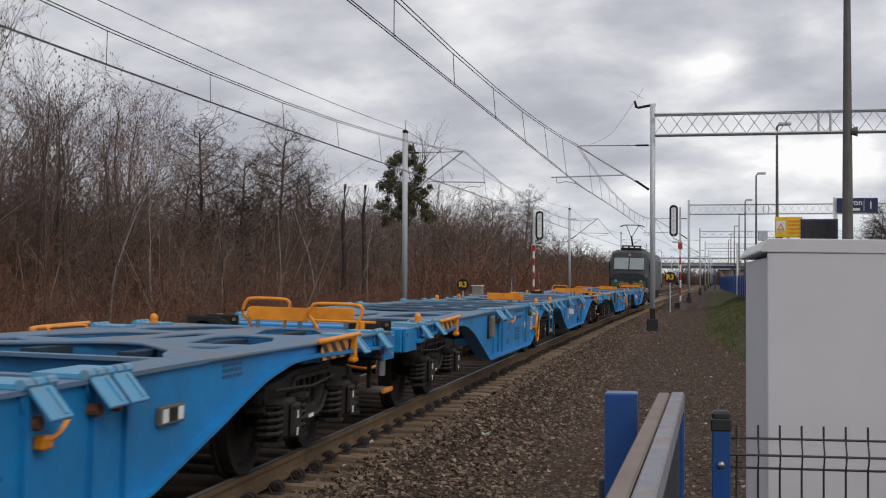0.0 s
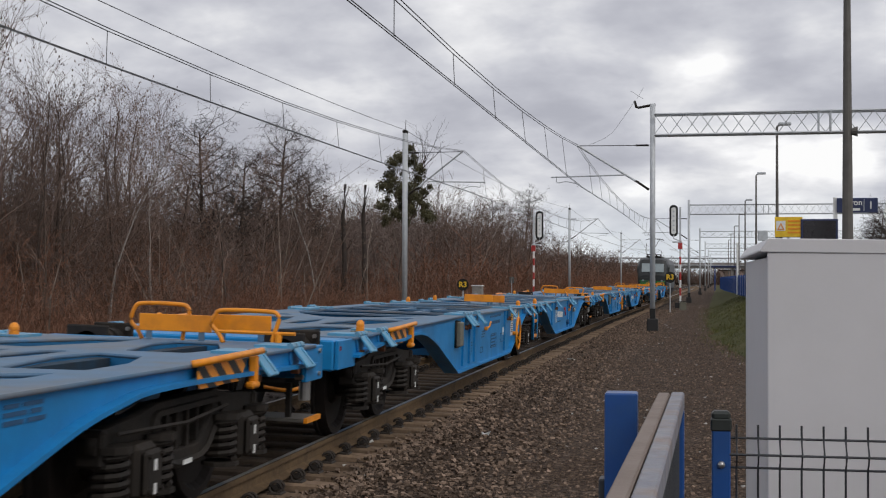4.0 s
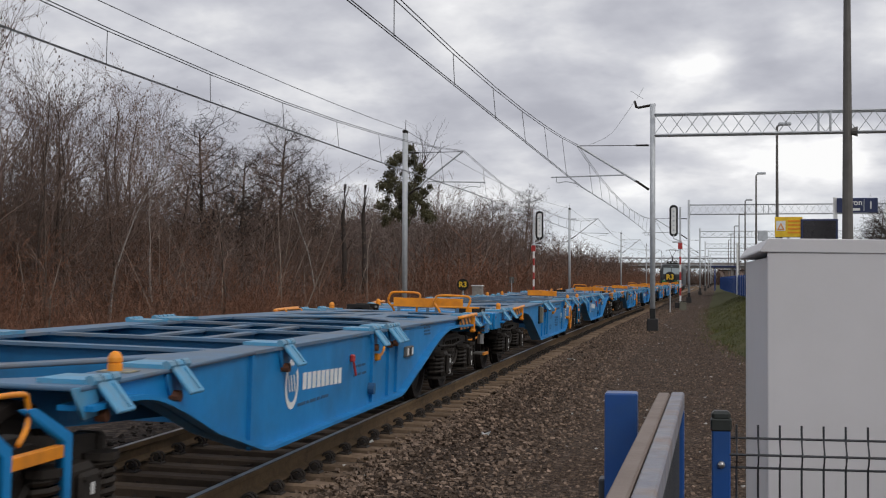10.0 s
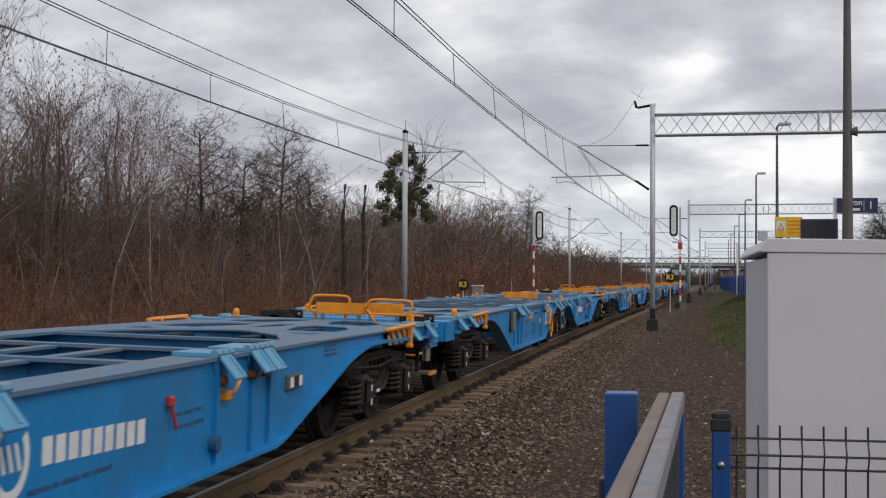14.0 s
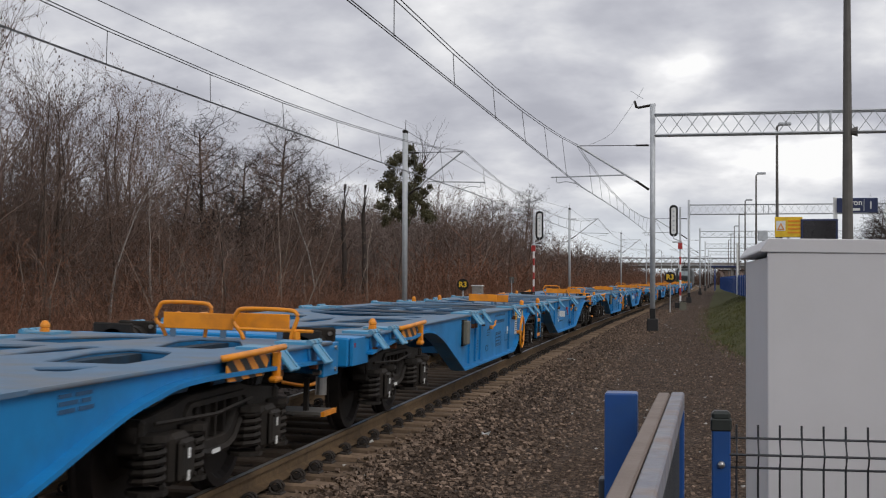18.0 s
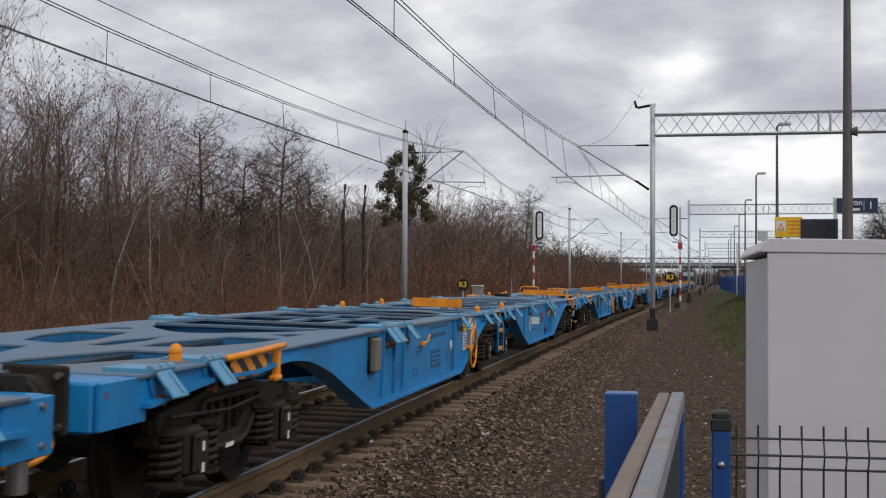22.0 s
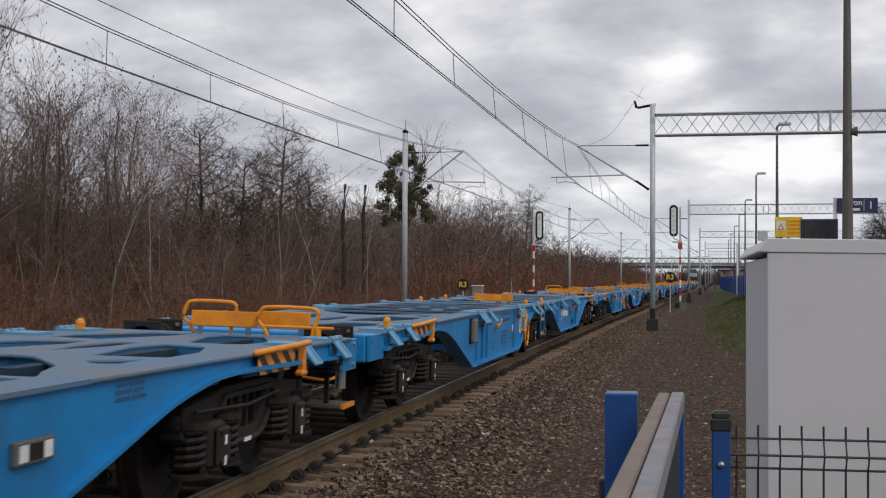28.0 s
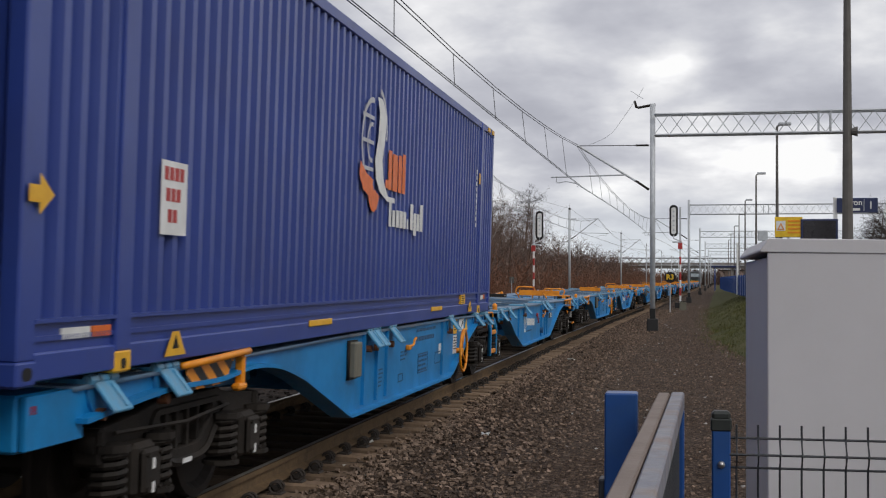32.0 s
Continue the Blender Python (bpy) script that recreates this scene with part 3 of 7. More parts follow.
i = 0
while s < 320:
    for o in (0.0, -5.0):
        m = at_track(s, o) @ Matrix.Translation((0.75, 0, 0)) @ Matrix.Rotation(radians(CANT_ANGLE), 4, "Y") @ Matrix.Translation((-0.75, 0, 0)) @ pose(random.uniform(-0.035, 0.035), random.uniform(-0.025, 0.025), random.uniform(-0.02, -0.004), 0, 0, random.uniform(-0.8, 0.8))
        if o == 0.0 and s < 75:
            q = part("sleeper", SLEEPER, None, track, at=m)
            part("rail_fastening", CLIP, None, q)
        elif o == 0.0 or s < 120:
            before = len(far_s.verts)
            far_s.from_mesh(SLEEPER)
            far_s.verts.ensure_lookup_table()
            bmesh.ops.transform(far_s, matrix=m, verts=far_s.verts[before:])
    s += 0.6
tagged(part("sleeper_run", far_s, M["sleeper"], track), kind="stuff")

# ballast stones
def stones(name, count, place, sizes, material, label):
    """Many broken stones in one mesh; place() gives where each lies."""
    base = np.array([(x, y, z) for x in (-1, 1) for y in (-1, 1) for z in (-1, 1)]) * 0.72
    tri = np.array([q for a, b, c, d in ((0, 1, 3, 2), (4, 6, 7, 5), (0, 4, 5, 1), (2, 3, 7, 6), (0, 2, 6, 4), (1, 5, 7, 3)) for q in ((a, b, c), (a, c, d))])
    rng = np.random.default_rng(7)
    n = len(base)
    vs, fs = np.zeros((count * n, 3)), np.zeros((count * len(tri), 3), int)
    for k in range(count):
        c = place(rng)
        r = rng.uniform(*sizes)
        a = base * rng.uniform(0.55, 1.25, (n, 1)) * np.array([rng.uniform(0.8, 1.5), rng.uniform(0.7, 1.2), rng.uniform(0.45, 0.85)]) * r
        t = rng.uniform(0, 6.28)
        rot = np.array([[math.cos(t), -math.sin(t), 0], [math.sin(t), math.cos(t), 0], [0, 0, 1]])
        tl = rng.uniform(-0.9, 0.9)
        rot = rot @ np.array([[1, 0, 0], [0, math.cos(tl), -math.sin(tl)], [0, math.sin(tl), math.cos(tl)]])
        vs[k * n:(k + 1) * n] = a @ rot.T + np.array(c)
        fs[k * len(tri):(k + 1) * len(tri)] = tri + k * n
    me = bpy.data.meshes.new(name)
    me.from_pydata(vs.tolist(), [], fs.tolist())
    me.materials.append(material)
    return tagged(new(name, me), label, "ballast", kind="stuff")


def shoulder(rng):
    s = 3.5 + 75 * rng.random() ** 2.3
    o = rng.uniform(1.27, 2.9) if rng.random() < 0.9 else rng.uniform(0.84, 1.27)
    z = -0.232 - 0.045 * max(0, o - 1.4) if o > 1.27 else -0.268
    if s < 40 and rng.random() < 0.42:
        o, z = 0.88 + 0.62 * rng.random() ** (0.6 if s < 10 else 0.24), -0.195 - 0.002 * max(0, s - 8.5)
    return (*along(s, o)[0][:2], z + rng.uniform(-0.035, 0.012))


def bed(rng):
    s = 3.5 + 40 * rng.random() ** 1.4
    return (*along(s, rng.uniform(-2.3, 0.68))[0][:2], -0.25 + rng.uniform(-0.03, 0.012))


def loose(rng):
    s = 4 + 90 * rng.random() ** 2.4
    o = rng.uniform(2.4, 5.4)
    z = float(np.interp(o, (2.05, 2.6, 3.6, 5.2, 6.2), (-0.305, -0.30, -0.29, -0.28, -0.26)))
    return (*along(s, o)[0][:2], z + rng.uniform(-0.004, 0.008))


stones("ballast_stones", 30000, shoulder, (0.010, 0.030), M["stone"], "red-brown crushed ballast stones beside the rail")
stones("bed_stones", 6000, bed, (0.024, 0.045), M["darkstone"], "dark ballast stones between the rails, train shade in their colour")
stones("path_stones", 22000, loose, (0.006, 0.020), M["stone"], "small brown stones covering the gravel path")
stones("pale_stones", 150, loose, (0.010, 0.032), M["palestone"], "a few pale stones and scraps on the path")

stones("pale_ballast_stones", 170, shoulder, (0.010, 0.026), M["palestone"], "scattered pale stones among the ballast")


def scrap(x, y, z, a, size):
    """A crumpled scrap of white litter."""
    rr = random.Random(int(x * 100))
    bm = bmesh.new()
    g = [[bm.verts.new((size * (i - 1.5) * 0.4, size * (j - 1) * 0.32, rr.uniform(0, size * 0.35))) for j in range(3)] for i in range(4)]
    for i in range(3):
        for j in range(2):
            bm.faces.new((g[i][j], g[i + 1][j], g[i + 1][j + 1], g[i][j + 1]))
    bmesh.ops.solidify(bm, geom=bm.faces[:], thickness=0.002)
    ob = part("litter_scrap", bm, M["white"])
    ob.matrix_world = pose(x, y, z, 0, 0, a)
    return tagged(ob, "small crumpled white scrap of litter on the ballast", "litter", "scraps of litter")


for x, y, z, a, size in ((-3.16, 13.3, -0.185, 30, 0.11), (-2.14, 14.8, -0.255, 70, 0.13), (-2.67, 11.3, -0.215, 10, 0.07), (-3.0, 11.7, -0.19, 120, 0.05), (-2.25, 29.0, -0.26, 0, 0.14)):
    scrap(x, y, z, a, size)

# ------------------------------------------------------------------ wagon
DECK = 0.985          # top of the deck
HALF = 1.215          # half the width over the side sills
MID = 8.9             # middle joint, measured from the rear lower corner of the rear half


def arc(pts, n=5):
    """A smooth line through points (Catmull-Rom)."""
    out = []
    for i in range(len(pts) - 1):
        p0, p1, p2, p3 = (V(pts[min(max(j, 0), len(pts) - 1)]) for j in (i - 1, i, i + 1, i + 2))
        for k in range(n):
            t = k / n
            out.append(tuple(0.5 * (2 * p1 + (p2 - p0) * t + (2 * p0 - 5 * p1 + 4 * p2 - p3) * t * t + (3 * p1 - p0 - 3 * p2 + p3) * t ** 3)))
    return out + [tuple(pts[-1])]


# lower edge of each half's side, rear to front, as (along, height)
REAR_EDGE = arc([(-5.1, 0.80), (-4.1, 0.86), (-3.2, 0.85), (-2.6, 0.88), (-2.0, 0.84), (-1.35, 0.71)], 4) + arc([(-0.02, 0.335), (0.12, 0.297)], 2) + arc([(4.95, 0.297), (5.15, 0.33)], 2) + arc([(6.05, 0.62), (6.9, 0.83), (7.6, 0.88), (8.35, 0.87)], 4)
FRONT_EDGE = arc([(9.4, 0.86), (10.0, 0.86), (10.45, 0.78), (11.2, 0.55)], 4) + arc([(12.15, 0.335), (12.35, 0.312)], 2) + arc([(16.72, 0.312), (16.95, 0.345)], 2) + arc([(18.1, 0.596), (18.55, 0.70), (18.9, 0.773), (19.3, 0.828), (19.75, 0.866), (20.9, 0.862), (23.1, 0.82)], 4)


def side_sill(edge, y0, y1):
    """The tall side girder: web, bottom flange along its lower edge, top flange."""
    web = plate([[(y - MID, z) for y, z in edge] + [(y - MID, DECK - 0.02) for y in sorted([y0, y1] + [k for k in (-0.7, 5.4, 12.2, 17.0) if y0 < k < y1], reverse=True)]], 0.02, "yz", HALF - 0.02)
    bm = bmesh.new()
    low = []
    for (y, z) in edge:
        low.append([bm.verts.new((x, y - MID, zz)) for x, zz in ((HALF - 0.12, z), (HALF + 0.075, z), (HALF + 0.075, z + 0.026), (HALF - 0.12, z + 0.026))])
    for a, b in zip(low, low[1:]):
        for i in range(4):
            j = (i + 1) % 4
            bm.faces.new((a[i], a[j], b[j], b[i]))
    bm.faces.new(low[0][::-1])
    bm.faces.new(low[-1])
    return join(web, bm)


def mirror_bm(me, name):
    bm = bmesh.new()
    bm.from_mesh(me)
    for v in bm.verts:
        v.co.x = -v.co.x
    bmesh.ops.reverse_faces(bm, faces=bm.faces[:])
    return mesh_of(name, bm, me.materials[0])


def bogie(parent, y, name="bogie"):
    """A two-axle cast bogie with coil springs and axle boxes; its wheelsets turn."""
    e = new(name)
    e.parent, e.location = parent, (0.026, y - MID, -0.013)
    e.empty_display_size = 0.2
    for sx in (-1, 1):
        x0 = sx * 1.0
        prof = [(-1.34, 0.60), (-1.30, 0.72), (-0.75, 0.76), (-0.5, 0.80), (0.5, 0.80), (0.75, 0.76), (1.30, 0.72), (1.34, 0.60), (1.15, 0.585), (0.62, 0.60), (0.50, 0.56), (0.36, 0.43), (0.22, 0.385), (-0.22, 0.385), (-0.36, 0.43), (-0.50, 0.56), (-0.62, 0.60), (-1.15, 0.585)]
        hole = eased([(-0.20, 0.475), (0.20, 0.475), (0.30, 0.51), (0.46, 0.70), (0.40, 0.73), (-0.40, 0.73), (-0.46, 0.70), (-0.30, 0.51)], 0.04)
        part("side_frame", plate([prof, hole], 0.12, "yz", x0 - 0.06), M["iron"], e)
        rim = [(x0 + sx * 0.06, a, b) for a, b in eased([(-0.62, 0.62), (-0.50, 0.575), (-0.34, 0.43), (-0.2, 0.395), (0.2, 0.395), (0.34, 0.43), (0.50, 0.575), (0.62, 0.62), (0.55, 0.74), (-0.55, 0.74)], 0.05)]
        part("frame_flange", T(rim, 0.028, 5, closed=True), M["iron"], e)
        for q in (-0.26, -0.09, 0.09, 0.26):
            part("brake_hanger", B(*sorted((x0 - sx * 0.03, x0 + sx * 0.03)), q - 0.02, q + 0.02, 0.47, 0.73, bevel=0.005), M["iron"], e)
        part("brake_rod", T([(x0 + sx * 0.12, -1.2, 0.70), (x0 + sx * 0.13, -0.2, 0.66), (x0 + sx * 0.10, 0.62, 0.69)], 0.014, 5), M["iron"], e)
        part("rating_mark", B(*sorted((x0 + sx * 0.087, x0 + sx * 0.091)), -0.13, 0.02, 0.385, 0.415), M["white"], e, "small white stencil mark")
        for q in (-1.27, 1.27):
            part("frame_end", B(*sorted((x0 - sx * 0.08, x0 + sx * 0.09)), q - 0.04, q + 0.04, 0.52, 0.73, bevel=0.02), M["iron"], e)
        for wy in (-0.88, 0.88):
            part("axle_box", join(B(x0 - 0.11 + sx * 0.06, x0 + 0.11 + sx * 0.06, wy - 0.14, wy + 0.14, 0.31, 0.62, bevel=0.03), B(*sorted((x0 + sx * 0.17, x0 + sx * 0.215)), wy - 0.115, wy + 0.115, 0.33, 0.585, bevel=0.02)), M["iron"], e)
            for q in (0.365, 0.50):
                part("axle_mark", B(*sorted((x0 + sx * 0.212, x0 + sx * 0.219)), wy - 0.018, wy + 0.018, q - 0.03, q + 0.03), M["white"], e, "white stripe on the axle box")
            for a in (-0.085, 0.085):
                for q in (0.36, 0.555):
                    part("cover_bolt", T([(x0 + sx * 0.21, wy + a, q), (x0 + sx * 0.23, wy + a, q)], 0.016, 6), M["iron"], e)
            for d in (-0.31, 0.31):
                bm = bmesh.new()
                pts = [(x0 + sx * 0.08 + 0.095 * math.cos(k * 0.7), wy + d + 0.095 * math.sin(k * 0.7), 0.335 + 0.26 * k / 46) for k in range(47)]
                tube(bm, pts, 0.021, 5)
                tube(bm, [(x0 + sx * 0.08, wy + d, 0.29), (x0 + sx * 0.08, wy + d, 0.318)], 0.125, 10)
                tube(bm, [(x0 + sx * 0.08, wy + d, 0.60), (x0 + sx * 0.08, wy + d, 0.64)], 0.125, 10)
                part("coil_spring", bm, M["iron"], e)
    part("bolster", B(-1.0, 1.0, -0.22, 0.22, 0.45, 0.72, bevel=0.04), M["iron"], e)
    for wy in (-0.88, 0.88):
        bm = bmesh.new()
        tube(bm, [(-1.06, 0, 0), (1.06, 0, 0)], 0.08, 10)
        bm2 = []
        for sx in (-1, 1):
            c = sx * 0.735
            prof = [(c - sx * 0.068, 0.36), (c - sx * 0.068, 0.487), (c - sx * 0.04, 0.485), (c - sx * 0.03, 0.462), (c + sx * 0.067, 0.457), (c + sx * 0.067, 0.40), (c + sx * 0.02, 0.36), (c + sx * 0.01, 0.16), (c + sx * 0.06, 0.12)]
            bm2.append(lathe(prof, 28))
        ws = part("wheelset", join(bm, *bm2), M["wheel"], e, "worn steel wheels on one axle", at=Matrix.Translation((0, wy, 0.457)))
    return e


def spigot(parent, y, sx, pair=False):
    """Folding container supports on the deck edge: hinge barrel, tilted flaps, pins."""
    e = new("container_support")
    e.empty_display_size, e.parent = 0.1, parent
    e.location = (sx * HALF, y - MID, DECK)
    bm = bmesh.new()
    half = 0.28 if pair else 0.17
    for k in range(5 if pair else 3):
        a = -half + 2 * half * k / (5 if pair else 3)
        tube(bm, [(sx * 0.02, a + 0.01, 0.016), (sx * 0.02, a + (0.095 if pair else 0.10), 0.016)], 0.028, 8)
    x0, x1 = sorted((-0.26 * sx, 0.0))
    box(bm, x0, x1, -half, half, -0.002, 0.022)
    part("hinge", bm, M["flap"], e)
    part("lug", plate([[(a, -0.005) for a in (half * 0.9, -half * 0.9)] + [(-half * 0.6 + half * 1.2 * q / 8, -0.12 - 0.075 * math.sin(math.pi * q / 8)) for q in range(9)]], 0.024, "yz", sx * 0.008 - 0.012), M["blue"], e)
    for c in ((-0.13, 0.13) if pair else (0.0,)):
        bm = bmesh.new()
        box(bm, -0.012, 0.012, c - 0.105, c + 0.105, -0.19, 0.0, 0.006)
        box(bm, 0.012, 0.02, c + 0.03, c + 0.06, -0.17, -0.02)
        bmesh.ops.transform(bm, matrix=pose(sx * 0.03, 0.0, 0.0, 0, -sx * 40, 0), verts=bm.verts[:])
        part("support_flap", bm, M["flap"], e, "pale worn folding flap")
        part("pin", T([(0.0, c - 0.03, -0.165), (sx * 0.062, c - 0.03, -0.165)], 0.034, 10), M["pin"], e, "rusty pivot pin")
    return e


def handrail(parent, pts, r=0.022, name="handrail"):
    return part(name, T(arc(pts, 4), r, 8), M["orange"], parent, "orange tubular rail", smooth=True)


M["pin"] = mat("rusty_pin", (0.20, 0.075, 0.03), (0.13, 0.05, 0.025), 0.8, 0.2, 12, 0.3, 60)


# the deck plates of one half: (distance from the end, half width); the holes lie on both sides of the middle
BOGIE_END = [(5.3, 0.95), (5.0, 0.82), (4.55, 0.68), (4.1, 0.36), (3.9, 0.20), (3.82, 0.0)]
BOGIE_HOLES = [[(3.62, 0.44), (2.55, 0.25), (2.05, 0.30), (2.22, 0.70), (2.9, 0.90), (3.55, 0.93)], [(4.05, 0.60), (4.30, 0.77), (4.24, 0.91), (3.78, 0.89)], [(1.75, 0.36), (0.7, 0.13), (0.25, 0.15), (0.3, 0.52), (1.2, 0.86), (1.72, 0.80)]]
JOINT_END = [(2.65, 0.95), (2.3, 0.86), (1.6, 0.56), (1.05, 0.27), (0.88, 0.0)]
JOINT_HOLES = [[(1.80, 0.82), (0.80, 0.27), (0.40, 0.20), (0.16, 0.66), (0.5, 0.94), (1.25, 0.95)]]


def eased(loop, r=0.05):
    """A loop with its corners cut round."""
    out = []
    n = len(loop)
    for i in range(n):
        p, a, b = V(loop[i]), V(loop[i - 1]), V(loop[(i + 1) % n])
        ra, rb = min(r, (a - p).length * 0.4), min(r, (b - p).length * 0.4)
        q0, q1 = p + (a - p).normalized() * ra, p + (b - p).normalized() * rb
        out += [tuple(q0), tuple((q0 + q1) / 4 + p / 2), tuple(q1)]
    return out


def wall_along(loop, z0, z1, closed=True):
    """An upright band of sheet under the edge of a plate."""
    bm = bmesh.new()
    rows = [(bm.verts.new((x, y, z0)), bm.verts.new((x, y, z1))) for x, y in loop]
    for a, b in zip(rows, rows[1:] + (rows[:1] if closed else [])):
        bm.faces.new((a[0], b[0], b[1], a[1]))
    return bm


def half_deck(parent, outer, joint, beams, long_beams):
    """The open deck of one half: end plates with cut-outs, narrow beams on deep webs between."""
    edge = HALF + 0.03
    for end, other, inner, holes in ((outer, joint, BOGIE_END, BOGIE_HOLES), (joint, outer, JOINT_END, JOINT_HOLES)):
        d = 1 if other > end else -1
        to = lambda q, m=1: (q[1] * m, end + d * q[0] - MID)
        rim = [to(q) for q in inner] + [to(q, -1) for q in inner[-2::-1]]
        outline = [to((0, -edge)), to((0, edge)), to((inner[0][0], edge))] + rim + [to((inner[0][0], -edge))]
        cut = [eased([to(q, m) for q in h]) for h in holes for m in (1, -1)]
        if inner is BOGIE_END:
            cut.append(eased([to(q) for q in ((3.35, 0.0), (2.65, 0.12), (2.0, 0.10), (2.0, -0.10), (2.65, -0.12))]))
        part("end_deck_plate", plate([outline, *cut], 0.025, "xy", DECK - 0.025), M["deck"], parent, "worn blue deck plate with angular cut-outs")
        for lp in cut:
            part("opening_rim", wall_along(lp, DECK - 0.26, DECK - 0.024), M["inner"], parent)
        part("brace_web", wall_along([(x * 0.985, y - d * 0.05) for x, y in rim], 0.60, DECK - 0.024, False), M["inner"], parent)
    lo, hi = sorted((outer + (5.3 if joint > outer else -5.3), joint + (-2.65 if joint > outer else 2.65)))
    for sx in (-1, 1):
        x0, x1 = sorted((sx * 0.95, sx * edge))
        part("top_flange", B(x0, x1, lo - MID, hi - MID, DECK - 0.025, DECK), M["deck"], parent)
        x0, x1 = sorted((sx * 0.20, sx * 0.30))
        a, b = long_beams
        lb = part("long_beam", B(x0, x1, a - MID, b - MID, DECK - 0.04, DECK - 0.02), M["deck"], parent)
        part("beam_web", B((x0 + x1) / 2 - 0.006, (x0 + x1) / 2 + 0.006, a - MID, b - MID, 0.62, DECK - 0.04), M["inner"], lb)
    for yc in beams:
        cm_ = part("cross_member", B(-0.96, 0.96, yc - 0.065 - MID, yc + 0.065 - MID, DECK - 0.03, DECK - 0.006), M["deck"], parent)
        part("beam_web", B(-HALF + 0.02, HALF - 0.02, yc - 0.006 - MID, yc + 0.006 - MID, 0.50, DECK - 0.03), M["inner"], cm_)


def bars(parent, y0, z0, w, rows, h=0.05, gap=0.03, material=None, x=HALF + 0.0045, name="stencil", seed=0):
    """Unreadable stencilled lines as plain bars."""
    rnd = random.Random(seed)
    bm = bmesh.new()
    for r in range(rows):
        y = y0
        while y < y0 + w - 0.05:
            q = min(rnd.uniform(0.06, 0.22), y0 + w - y)
            box(bm, x - 0.003, x, y - MID, y + q - MID, z0 - r * (h + gap) - h, z0 - r * (h + gap))
            y += q + 0.035
    return tagged(part(name, bm, material or M["ink"], parent), kind="stuff")


def ring(bm, r0, r1, y, z, x, a0=0, a1=360, n=28):
    """A flat ring sector on the side."""
    pr = None
    for i in range(n + 1):
        a = radians(a0 + (a1 - a0) * i / n)
        c = [bm.verts.new((x, y + r * math.cos(a), z + r * math.sin(a))) for r in (r0, r1)]
        if pr:
            bm.faces.new((pr[0], pr[1], c[1], c[0]))
        pr = c
    return bm


def poly(bm, pts, x):
    bm.faces.new([bm.verts.new((x, y, z)) for y, z in pts])
    return bm


